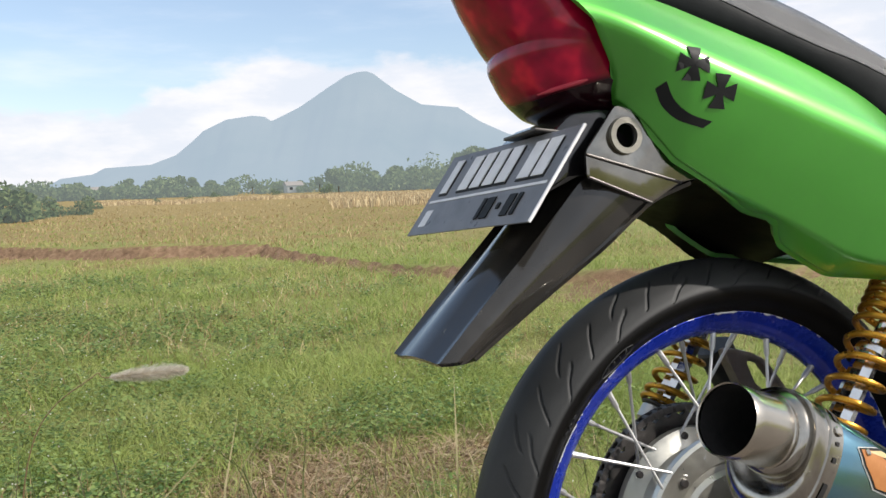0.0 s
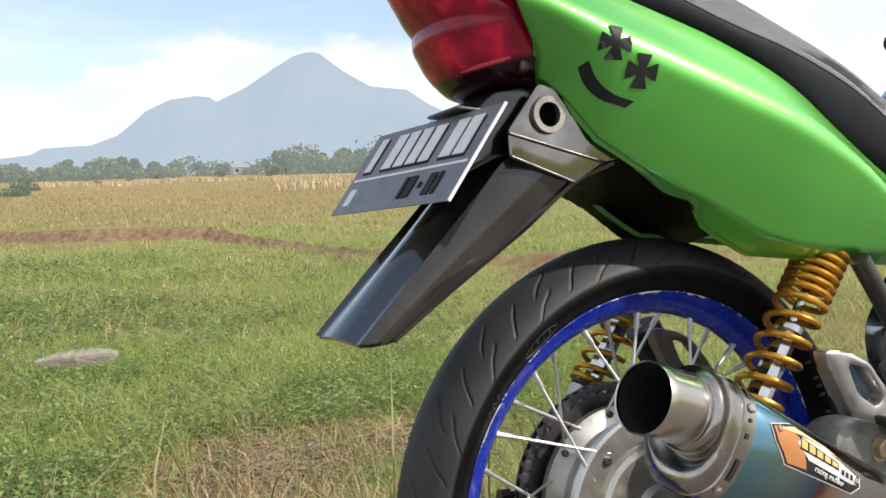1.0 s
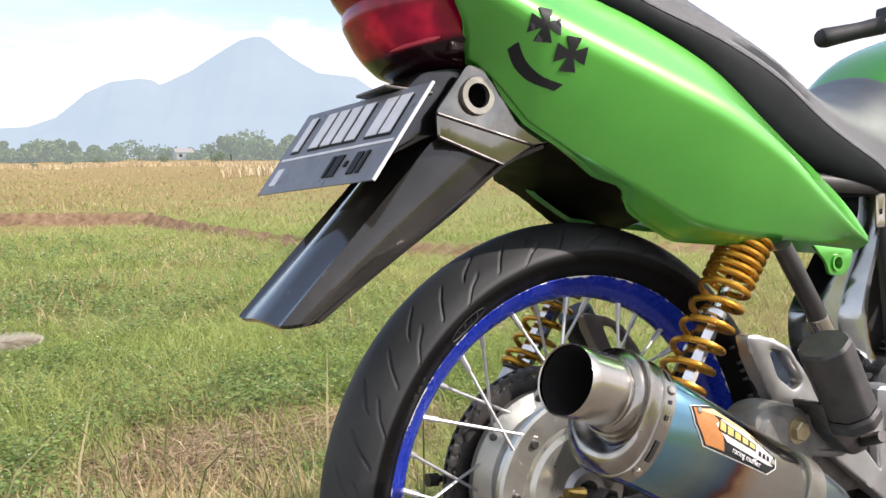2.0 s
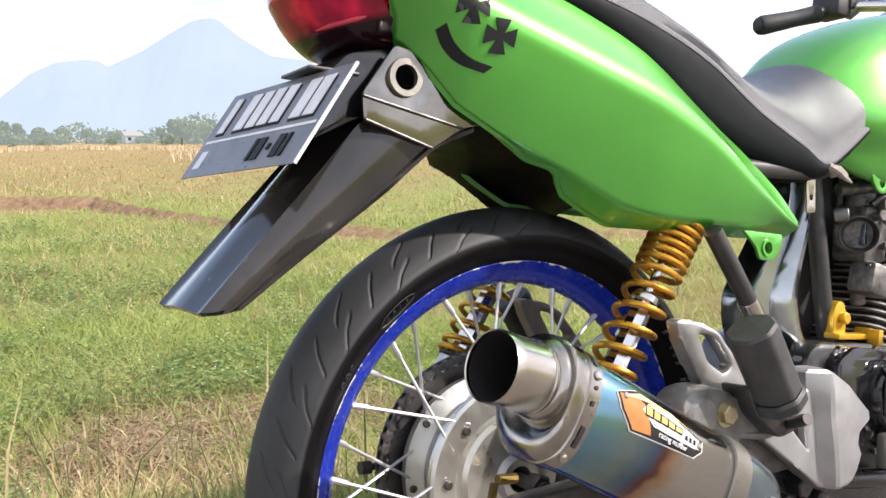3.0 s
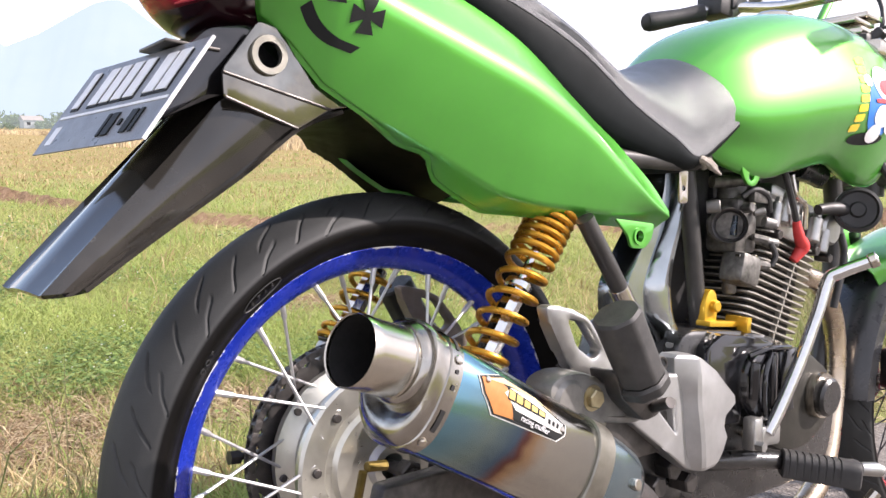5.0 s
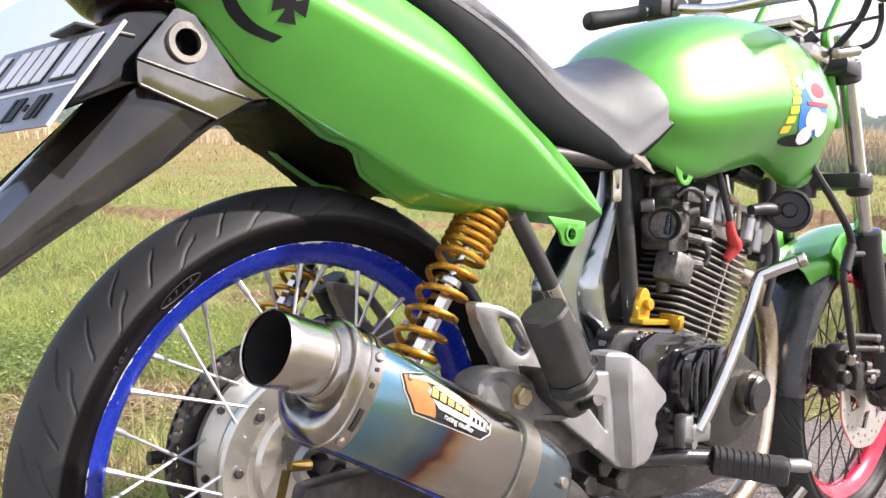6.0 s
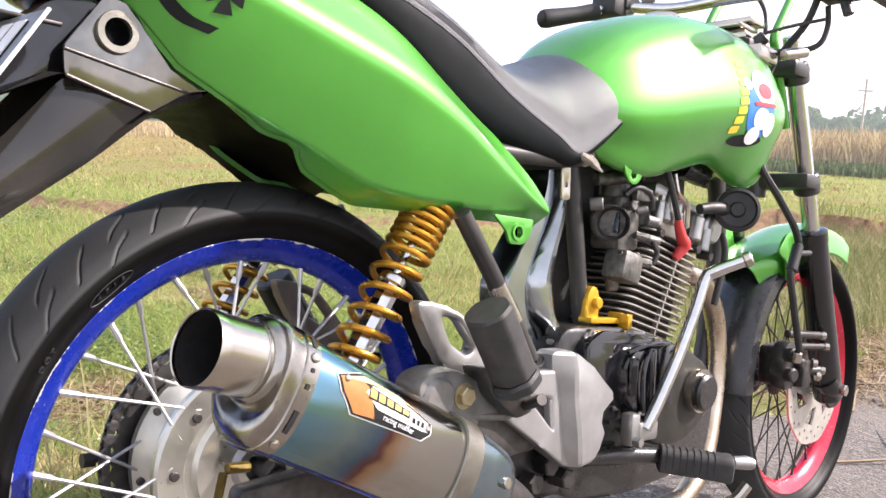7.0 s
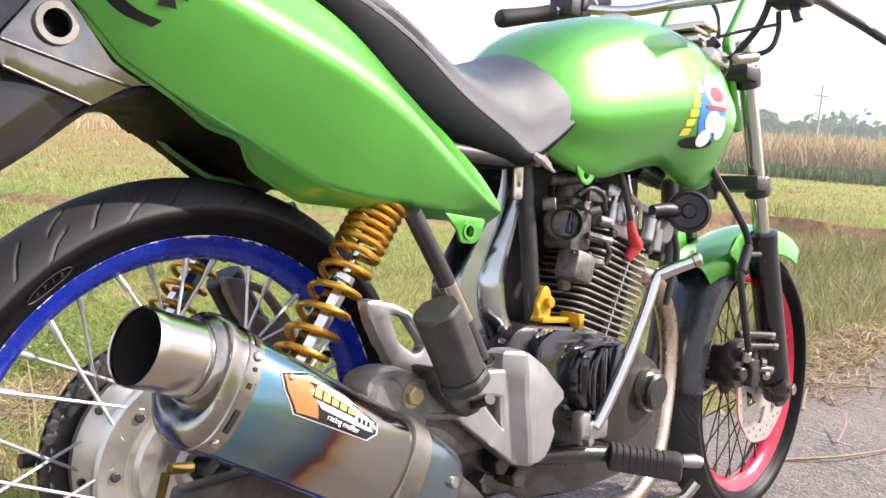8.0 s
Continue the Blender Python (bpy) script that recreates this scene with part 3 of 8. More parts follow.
def tyre_mesh(radius, half, rim_r, grooves, seg=2000, across=111):
    """A tyre with short kinked sipes pressed into its tread."""
    prof = [(rim_r - 0.006, -half * 0.52), (rim_r + 0.002, -half * 0.66), (rim_r + 0.010, -half * 0.87), (rim_r + 0.018, -half * 0.99), (rim_r + 0.0255, -half * 0.98), (rim_r + 0.031, -half * 0.92),
            (radius - 0.0145, -half * 0.76), (radius - 0.0055, -half * 0.46), (radius - 0.001, -half * 0.18), (radius, 0)]
    prof = prof + [(r, -o) for r, o in reversed(prof[:-1])]
    line = np.array(smooth_curve([np.array(q) for q in prof], across))
    th = np.linspace(0, 2 * np.pi, seg, endpoint=False)
    s = np.linspace(-1, 1, across)
    S, T = np.meshgrid(s, th)
    if grooves:                               # the mesh lines run along the sipes
        T = T + radians(29) * np.clip(np.abs(S), 0.1, 0.6)
    run = np.r_[0, np.cumsum(np.hypot(*np.diff(line, axis=0).T))]
    run = run - run[-1] / 2
    depth = np.zeros_like(S)
    period = 2 * np.pi / max(grooves, 1)
    for side in (-1, 1) if grooves else ():
        across_m = -side * run[None, :] * np.ones_like(T)
        for kinked in SIPES:
            for (a0, s0), (a1, s1) in zip(kinked, kinked[1:]):
                y0, y1 = (np.interp(-q, s, run) for q in (-s0, -s1))
                x0, x1 = radians(a0) * radius * 0.95, radians(a1) * radius * 0.95
                px = ((T - (period / 2 if side > 0 else 0) - radians((a0 + a1) / 2) + period / 2) % period - period / 2) * radius * 0.95
                dx, dy = (x1 - x0) / 2, (y1 - y0) / 2
                qy = across_m - (y0 + y1) / 2
                u = np.clip((px * dx + qy * dy) / (dx * dx + dy * dy), -1, 1)
                depth = np.maximum(depth, np.exp(-(np.hypot(px - u * dx, qy - u * dy) / 0.0011) ** 2))
    R = line[None, :, 0] - 0.0028 * depth
    Y = np.broadcast_to(line[None, :, 1], R.shape)
    v = np.stack([R * np.cos(T), Y, R * np.sin(T)], -1).reshape(-1, 3)
    i = np.arange(seg)[:, None]
    j = np.arange(across - 1)[None]
    f = np.stack([i * across + j, i * across + j + 1, ((i + 1) % seg) * across + j + 1, ((i + 1) % seg) * across + j], -1).reshape(-1, 4)
    return v, f


def rim_profile(half, outer=0.232):
    side = [(outer, -half), (outer + 0.001, -half - 0.0015), (outer - 0.003, -half - 0.0028), (outer - 0.012, -half + 0.003), (outer - 0.017, -half + 0.006),
            (outer - 0.024, -half * 0.42), (outer - 0.027, -half * 0.18)]
    back = [(outer - 0.022, half * 0.3), (outer - 0.012, half * 0.55), (outer - 0.008, half * 0.9)]
    return side + [(r, -o) for r, o in reversed(side)] + back + [(r, -o) for r, o in reversed(back)]


def build_wheel(name, centre, half_tyre, radius, rim_mat, rim_half, hub, spoke_mat, spoke_r, phase, grooves, label):
    hub_bm = bmesh.new()
    for prof in hub["body"]:
        add_lathe(hub_bm, prof, (0, 0, 0), segs=56)
    wheel = part(name, hub_bm, hub["mat"], bike, label)
    wheel.location = centre
    v, f = tyre_mesh(radius, half_tyre, 0.232, grooves)
    tyre = raw_mesh("tyre", v, f, TYRE, smooth=True)
    tyre.parent = wheel
    tagged(tyre, "black road tyre with kinked sipes")
    sub("rim", rim_mat, wheel, lambda b: add_lathe(b, rim_profile(rim_half), (0, 0, 0), segs=160), hub["rim_label"])
    spoke_me = None
    for k in range(36):
        a = radians(phase + 10 * k)
        near = k % 2 == 0
        y_h = hub["near"] if near else hub["far"]
        r_h = hub["near_r"] if near else hub["far_r"]
        swing = radians(hub["swing"] * (1 if (k // 2) % 2 == 0 else -1) * (1 if near else -1))
        key = (near, (k // 2) % 2)
        spoke_me = spoke_me or {}
        if key not in spoke_me:
            bm = bmesh.new()
            hubp = Vector((r_h * math.cos(swing), y_h, r_h * math.sin(swing)))
            rimp = Vector((0.206, (-1 if near else 1) * 0.004, 0))
            d = (rimp - hubp).normalized()
            add_tube(bm, [hubp, rimp - d * 0.016], spoke_r, 8)
            add_tube(bm, [rimp - d * 0.019, rimp - d * 0.016, rimp - d * 0.004, rimp], [spoke_r * 1.1, spoke_r * 1.75, spoke_r * 1.75, spoke_r * 2.1], 8)
            ob = part("spoke", bm, spoke_mat, wheel)
            spoke_me[key] = ob.data
        else:
            ob = new("spoke", spoke_me[key])
            ob.parent = wheel
        ob.rotation_euler = (0, -a, 0)
    return wheel


def sidewall_marks(wheel, half, r0):
    """Raised marks on the sidewall: a plain row of blocks where they cannot be read, a word and a date stamp where they can."""
    me = None
    seat_y = -half * 0.925
    for a0, n in ((18, 9), (196, 9)):
        for k in range(n):
            if k % 4 == 3:
                continue
            if me is None:
                bm = bmesh.new()
                add_box(bm, (-0.0030, -0.0008, -0.0016), (0.0030, 0.0012, 0.0016), 0.0003)
                ob = part("raised_mark", bm, MARK_RUBBER, wheel)
                me = ob.data
            else:
                ob = new("raised_mark", me)
                ob.parent = wheel
            a = radians(a0 + 2.6 * k)
            ob.matrix_local = Matrix.Translation((r0 * math.cos(a), seat_y, r0 * math.sin(a))) @ Matrix.Rotation(-a, 4, "Y") @ Matrix.Rotation(radians(-40), 4, "Z")
    for word, mid, size in (("DOT", 150.5, 0.0085), ("4715", 132.4, 0.0070)):
        for k, letter in enumerate(word):
            a = radians(mid + (len(word) - 1) * 1.0 - 2.0 * k)
            cur = bpy.data.curves.new("raised_letter", 'FONT')
            cur.body, cur.size, cur.extrude, cur.align_x, cur.align_y = letter, size, 0.0006, 'CENTER', 'CENTER'
            cur.materials.append(MARK_RUBBER)
            ob = new("raised_letter", cur)
            ob.parent = wheel
            along, up_ = Vector((math.sin(a), 0, -math.cos(a))), Vector((math.cos(a), 0, math.sin(a)))
            up_ = (up_ + Vector((0, -0.75, 0))).normalized()
            m = Matrix((along, up_, along.cross(up_))).transposed().to_4x4()
            m.translation = Vector((r0 * math.cos(a), seat_y - 0.0004, r0 * math.sin(a)))
            ob.matrix_local = m
    ring = []
    for q in np.linspace(0, 2 * math.pi, 40):
        a, r = radians(132.4 + 5.4 * math.cos(q)), r0 + 0.0052 * math.sin(q)
        ring.append((r * math.cos(a), seat_y - 0.0004 - 0.62 * (r - r0), r * math.sin(a)))
    sub("date_stamp", MARK_RUBBER, wheel, lambda b: add_tube(b, ring, 0.0005, 6))


REAR_HUB = dict(mat=HUB_ALU, near=-0.0165, far=0.044, near_r=0.085, far_r=0.088, swing=21, rim_label="chipped blue painted rim",
                body=[[(0.014, -0.030), (0.022, -0.030), (0.026, -0.022), (0.060, -0.019), (0.064, -0.014), (0.070, -0.013), (0.074, -0.018), (0.099, -0.0175), (0.102, -0.0145),
                       (0.102, -0.008), (0.094, -0.004), (0.080, 0.004), (0.080, 0.034), (0.090, 0.040), (0.0985, 0.042), (0.0985, 0.050), (0.090, 0.054), (0.03, 0.055), (0.014, 0.055)]])
rear_wheel = build_wheel("rear_wheel", AXLE, 0.047, 0.2855, BLUE_RIM, 0.0245, REAR_HUB, SPOKE_STEEL, 0.0017, 15.5, 22, "spoked rear wheel on a silver drum hub")
sidewall_marks(rear_wheel, 0.047, 0.2435)
FRONT_HUB = dict(swing=26, mat=STEEL_DARK, near=-0.03, far=0.03, near_r=0.03, far_r=0.03, rim_label="glossy red painted rim",
                 body=[[(0.008, -0.045), (0.020, -0.045), (0.024, -0.036), (0.036, -0.033), (0.036, -0.027), (0.022, -0.022), (0.022, 0.022), (0.036, 0.027), (0.036, 0.033), (0.020, 0.045), (0.008, 0.045)]])
front_wheel = build_wheel("front_wheel", FRONT, 0.042, 0.284, RED_RIM, 0.022, FRONT_HUB, STEEL_DARK, 0.0015, 0, 22, "spoked front wheel with a drilled brake disc")


# -- bodywork --
def table(x, xs, vals):
    return float(np.interp(x, xs, vals))


PX = [-0.250, -0.20, -0.10, 0.0, 0.08, 0.15, 0.22, 0.28, 0.318]
P_MID = [0.766, 0.755, 0.728, 0.7015, 0.679, 0.650, 0.611, 0.579, 0.566]
P_TOP = [0.820, 0.808, 0.786, 0.7625, 0.736, 0.692, 0.647, 0.606, 0.572]
Y_MID = [0.092, 0.102, 0.112, 0.118, 0.122, 0.121, 0.116, 0.108, 0.101]
Y_TOP = [0.058, 0.062, 0.068, 0.075, 0.080, 0.086, 0.092, 0.097, 0.0995]


LOW_X = [-0.25, -0.200, -0.163, -0.107, -0.0745, -0.054, -0.041, -0.018, -0.013, -0.005, 0.028, 0.054, 0.10, 0.20, 0.318]
LOW_Z = [0.706, 0.691, 0.670, 0.640, 0.6225, 0.611, 0.609, 0.604, 0.591, 0.5825, 0.5665, 0.555, 0.5545, 0.552, 0.552]
FOLD_X = [-0.25, -0.226, -0.174, -0.108, -0.05, -0.016, 0.020, 0.050, 0.073, 0.127, 0.18, 0.28, 0.318]
FOLD_Z = [0.704, 0.695, 0.671, 0.6361, 0.6148, 0.6033, 0.5901, 0.5765, 0.5695, 0.565, 0.5635, 0.563, 0.562]


RAKE_Z, RAKE_X = [0.68, 0.70, 0.7237, 0.745, 0.7645, 0.78, 0.82], [0.057, 0.056, 0.046, 0.028, 0.009, -0.008, -0.034]   # the tail end's slant


def softened(vals, reach):
    """A run of values with its kinks smoothed away."""
    k = np.exp(-(np.arange(-3 * reach, 3 * reach + 1) / reach) ** 2)
    return np.convolve(np.pad(vals, 3 * reach, mode="reflect", reflect_type="odd"), k / k.sum(), mode="valid")


def fillet(line, radii, n=7):
    """Rounds the corners of an open line with short arcs, keeping the runs between them straight."""
    out = [np.array(line[0], float)]
    for k in range(1, len(line) - 1):
        p0, p1, p2 = (np.array(line[k + d], float) for d in (-1, 0, 1))
        l0, l1 = np.linalg.norm(p0 - p1), np.linalg.norm(p2 - p1)
        r = min(radii[k - 1], l0 * 0.45, l1 * 0.45)
        a_, b_ = p1 + (p0 - p1) / l0 * r, p1 + (p2 - p1) / l1 * r
        for t in (0.6, 0.8, 0.95):
            out.append(p0 * (1 - t) + a_ * t if k == 1 else out[-1] * 0.5 + a_ * 0.5)
        for t in np.linspace(0, 1, n):
            out.append(a_ * (1 - t) ** 2 + 2 * p1 * t * (1 - t) + b_ * t * t)
    last = np.array(line[-1], float)
    return out + [out[-1] * 0.9 + last * 0.1, out[-1] * 0.6 + last * 0.4, last]


def panel_bm(side):
    """One half of the tail cowl: a folded shell with an in-turned lower edge and a crease along its side."""
    cols = {}
    for key, vals in (("x", PX), ("mi", P_MID), ("tp", P_TOP), ("ym", Y_MID), ("yt", Y_TOP)):
        cols[key] = [q[0] for q in smooth_curve([np.array([v]) for v in vals], 90)]
    low_line = softened(np.interp(cols["x"], LOW_X, LOW_Z), 1)
    fold_line = softened(np.interp(cols["x"], FOLD_X, FOLD_Z), 4)
    rows = []
    for i in range(90):
        x, mi, tp, ym, yt = (cols[k][i] for k in ("x", "mi", "tp", "ym", "yt"))
        thin = 1.0 if i < 80 else 1.0 - 0.6 * (i - 80) / 9
        lo = low_line[i]
        fz = fold_line[i]
        deep = min(1.0, max(0.0, (fz - lo) / 0.016))          # how far the lip hangs below the fold
        yf = ym - (0.036 - 0.020 * min(1.0, max(0.0, (x - 0.06) / 0.16))) * thin
        ylip = yf - 0.006 - 0.015 * deep
        side_mid = (yf + (ym - yf) * 0.55 + 0.001 * thin, fz + (mi - fz) * 0.5)
        line = [(ylip - 0.004 * thin, lo + 0.005 * thin), (ylip, lo), (yf, fz), side_mid, (ym, mi), (yt + (ym - yt) * 0.5 - 0.001, mi + (tp - mi) * 0.52), (yt, tp)]
        outer = fillet(line, [0.002, 0.005, 0.05, 0.016, 0.03])
        inner = [np.array(((y - 0.006 * thin), z - 0.002)) for y, z in line[::-1]]
        rake = max(0.0, (-0.14 - x) / 0.11)
        rows.append([(x + rake * table(z, RAKE_Z, RAKE_X), MID - side * (y + MID), z) for y, z in outer + inner])
    bm = bmesh.new()
    add_grid(bm, rows, close_v=True, cap=True)
    return bm


from mathutils.bvhtree import BVHTree
for side in (1, -1):
    shell = panel_bm(side)
    if side == 1:
        PANEL_SKIN = BVHTree.FromBMesh(shell)
    panel = part("tail_panel", shell, GREEN, bike, "glossy lime-green tail side panel with a creased flank" if side == 1 else "", sharp=60)
    if side == -1:
        panel.location = (0, 0.032, 0.022)
        continue
    y = -0.110 + MID
    bm = bmesh.new()
    add_prism(bm, round_loop([(0.222, 0.558), (0.292, 0.556), (0.288, 0.538), (0.276, 0.526), (0.252, 0.526), (0.246, 0.540)], 0.006), y - 0.002, y + 0.002, 0.0008, holes=[circle_loop(0.264, 0.540, 0.0068, 16)])
    add_lathe(bm, [(0.0068, -0.004), (0.0098, -0.004), (0.0098, 0.004), (0.0068, 0.004)], (0.264, y, 0.540), segs=24)
    part("mounting_tab", bm, GREEN, panel, "green mounting ear with a bolt hole")
    # a narrow upright flange standing behind the panel's top edge
    rows = []
    for x in np.linspace(-0.095, 0.107, 34):
        up_ = 0.0052 * min(1.0, (0.107 - x) / 0.012) + 0.0045 * max(0.0, 1 - (x + 0.095) / 0.010)
        y, z = -table(x, PX, Y_TOP) + 0.0035, table(x, PX, P_TOP)
        rows.append([(x, y, z - 0.006), (x, y, z + up_), (x, y + 0.002, z + up_), (x, y + 0.002, z - 0.006)])
    bm = bmesh.new()
    add_grid(bm, rows, close_v=True, cap=True)
    part("top_flange", bm, GREEN, panel)


SEAT = [(-0.24, 0.050, 0.812, 0.850, 0.883), (-0.12, 0.066, 0.790, 0.819, 0.861), (0.0, 0.080, 0.762, 0.783, 0.836), (0.08, 0.087, 0.728, 0.764, 0.806), (0.16, 0.096, 0.674, 0.734, 0.775),
        (0.24, 0.102, 0.648, 0.690, 0.744), (0.32, 0.103, 0.636, 0.660, 0.752), (0.37, 0.100, 0.634, 0.6435, 0.768), (0.419, 0.098, 0.660, 0.669, 0.786), (0.465, 0.097, 0.694, 0.702, 0.776),
        (0.492, 0.091, 0.712, 0.720, 0.756), (0.508, 0.072, 0.724, 0.732, 0.756), (0.520, 0.034, 0.736, 0.743, 0.758)]


def seat_shell(profile):
    """A skin along the seat from one side's profile, mirrored across the middle."""
    rows = []
    for x, w, zb, zt, zc in SEAT:
        half = profile(w + MID, zb, zt, zc)
        rows.append([(x, MID - y, z) for y, z in half] + [(x, MID + y, z) for y, z in half[::-1] if y > 1e-4])
    cols = [smooth_curve([r[j] for r in rows], 70) for j in range(len(rows[0]))]
    bm = bmesh.new()
    add_grid(bm, [[cols[j][i] for j in range(len(cols))] for i in range(70)], close_v=True, cap=True)
    return bm


seat = part("seat", seat_shell(lambda w, zb, zt, zc: [(w - 0.030, zb - 0.010), (w - 0.010, zb - 0.006), (w - 0.004, zb), (w - 0.001, zb + (zt - zb) * 0.3), (w, zb + (zt - zb) * 0.7), (w - 0.0008, zt - 0.002), (w - 0.0012, zt), (w - 0.030, zt + 0.001)]),
            SEAT_SIDE, bike, "long black seat with a raised nose on the tank", sharp=50)
def cover_profile(w, zb, zt, zc):
    rise = zc - zt
    pts = [(w - 0.024, zt - 0.002), (w - 0.0002, zt - 0.001), (w, zt + 0.002), (w - 0.003, zt + 0.0065)]
    pts += [(w * math.cos(q), zt + 0.006 + (rise - 0.006) * math.sin(q) ** 0.85) for q in np.linspace(0.16, math.pi / 2, 12)]
    return pts
part("seat_cover", seat_shell(cover_profile), SEAT_MAT, seat, "grainy grey-black vinyl seat cover", sharp=50)


def tank_bm():
    st = [(0.385, 0.050, 0.690, 0.716, 0.745), (0.42, 0.088, 0.668, 0.712, 0.786), (0.47, 0.118, 0.640, 0.710, 0.829), (0.54, 0.136, 0.632, 0.722, 0.863), (0.62, 0.146, 0.650, 0.742, 0.886),
          (0.71, 0.150, 0.668, 0.758, 0.897), (0.795, 0.147, 0.646, 0.760, 0.896), (0.860, 0.136, 0.652, 0.765, 0.880), (0.912, 0.112, 0.690, 0.772, 0.850), (0.950, 0.060, 0.735, 0.778, 0.815)]
    rows = []
    for x, w, zl, zm, zc in st:
        lowy = min(w * 0.74, 0.096)
        right = [(lowy - 0.03, zl + 0.012), (lowy, zl), (w * 0.86, zl + (zm - zl) * 0.42), (w * 0.985, zl + (zm - zl) * 0.8), (w, zm + (zc - zm) * 0.10), (w * 0.90, zm + (zc - zm) * 0.42), (w * 0.77, zm + (zc - zm) * 0.72), (w * 0.47, zm + (zc - zm) * 0.94), (0, zc)]
        rows.append([(x, MID - y, z) for y, z in right] + [(x, MID + y, z) for y, z in right[-2::-1]])
    cols = [smooth_curve([r[j] for r in rows], 72) for j in range(len(rows[0]))]
    fine = [smooth_curve([cols[j][i] for j in range(len(cols))], 72) for i in range(72)]
    bm = bmesh.new()
    add_grid(bm, fine, close_v=True, cap=True)
    return bm


tank_shell = tank_bm()
tank_shell.normal_update()
TANK_SKIN = BVHTree.FromBMesh(tank_shell)
tank = part("fuel_tank", tank_shell, GREEN, bike, "rounded lime-green fuel tank", sharp=60)
bm = bmesh.new()
add_prism(bm, round_loop([(0.478, 0.665), (0.535, 0.650), (0.530, 0.628), (0.518, 0.618), (0.502, 0.620), (0.490, 0.634)], 0.008), -0.085, -0.080, 0.001, holes=[circle_loop(0.511, 0.632, 0.0062, 16)])
part("tank_ear", bm, GREEN, tank)


# -- tail light, number plate, rear mudguard --
def lens_bm(shrink=0.0):
    bm = bmesh.new()
    rows = []
    zlist = np.linspace(0.690, 0.85, 54)
    for z in zlist:
        back = table(z, [0.690, 0.697, 0.711, 0.726, 0.740, 0.748, 0.754, 0.766, 0.795, 0.85], [-0.222, -0.2455, -0.2615, -0.273, -0.282, -0.283, -0.281, -0.294, -0.317, -0.354]) + shrink
        edge = table(z, [0.690, 0.705, 0.73, 0.77, 0.80, 0.85], [-0.183, -0.185, -0.188, -0.204, -0.222, -0.261])
        half = table(z, [0.690, 0.70, 0.72, 0.76, 0.80, 0.85], [0.030, 0.058, 0.076, 0.084, 0.078, 0.062]) - shrink * 0.8
        row = []
        for a in np.linspace(-math.pi / 2, math.pi / 2, 33):
            s, c = math.sin(a), math.cos(a)
            row.append((edge + (back - edge) * abs(c) ** 0.72, MID + half * math.copysign(abs(s) ** 0.9, s), z))
        rows.append(row)
    add_grid(bm, rows)
    return bm


light = part("tail_light", lens_bm(), RED_LENS, bike, "red wraparound tail light lens", sharp=50)
LENS_RIB = surface("lens_rib", (0.42, 0.03, 0.06), (0.55, 0.06, 0.09), (0.15, 0.22), scale=30)
lens_skin = lens_bm()
LENS_SKIN = BVHTree.FromBMesh(lens_skin)
lens_skin.free()
def lens_rib(b):
    pts = []
    for x in np.linspace(-0.272, -0.226, 9):
        hit = LENS_SKIN.ray_cast(Vector((x, -0.5, 0.7935 + 0.33 * x)), Vector((0, 1, 0)))[0]
        if hit:
            pts.append(tuple(hit))
    add_tube(b, pts, [0.0008] + [0.0022] * (len(pts) - 2) + [0.001], 8, 24)
sub("lens_rib", LENS_RIB, light, lens_rib, "paler moulded rib along the foot of the lens")
part("reflector", lens_bm(0.012), RED_DEEP, light, "dark red reflector behind the lens")


def mudguard_bm():
    """A channel-shaped mudguard: a ridged upper face and two deep sides, set slightly askew."""
    edge = [(-0.3535, 0.4652, -0.3246, 0.4704), (-0.3144, 0.515, -0.285, 0.504), (-0.290, 0.5455, -0.2575, 0.5265), (-0.268, 0.573, -0.232, 0.547), (-0.2435, 0.604, -0.200, 0.573), (-0.220, 0.632, -0.171, 0.600), (-0.185, 0.648, -0.148, 0.619), (-0.12, 0.655, -0.11, 0.637)]
    rows = []
    for i, (tx, tz, lx, lz) in enumerate(smooth_curve([np.array(e) for e in edge], 40)):
        f = i / 39
        w = 0.046 + 0.016 * f
        skew = -0.11 * max(0.0, 1 - f * 1.3)
        top = [(-w, 0), (-w * 0.84, -0.006), (-w * 0.76, -0.006), (-w * 0.36, 0.005), (0.0, 0.009), (w * 0.36, 0.005), (w * 0.76, -0.006), (w * 0.84, -0.006), (w, 0)]
        bow = [(k, 0.0075 * math.sin(math.pi * k ** 0.8)) for k in (0.96, 0.8, 0.6, 0.4, 0.2)]
        line = [(lx, -w * 1.05 - 0.003, lz)] + [(tx + (lx - tx) * k, -w * (1 + 0.05 * k) - o, tz + (lz - tz) * k) for k, o in bow]
        line += [(tx - 0.8 * h * (0.3 + 0.7 * min(1, 2 * f)), y, tz + 0.6 * h * (0.3 + 0.7 * min(1, 2 * f))) for y, h in top]
        line += [(tx + (lx - tx) * k, w * (1 + 0.05 * k) + o, tz + (lz - tz) * k) for k, o in bow[::-1]] + [(lx, w * 1.05 + 0.003, lz)]
        line = [(x + skew * (y + w), MID * f + y, z) for x, y, z in line]
        inner = [(x + 0.003, y * 0.955, z - 0.003) for x, y, z in line[::-1]]
        rows.append(line + inner)
    bm = bmesh.new()
    add_grid(bm, rows, close_v=True, cap=True)
    return bm


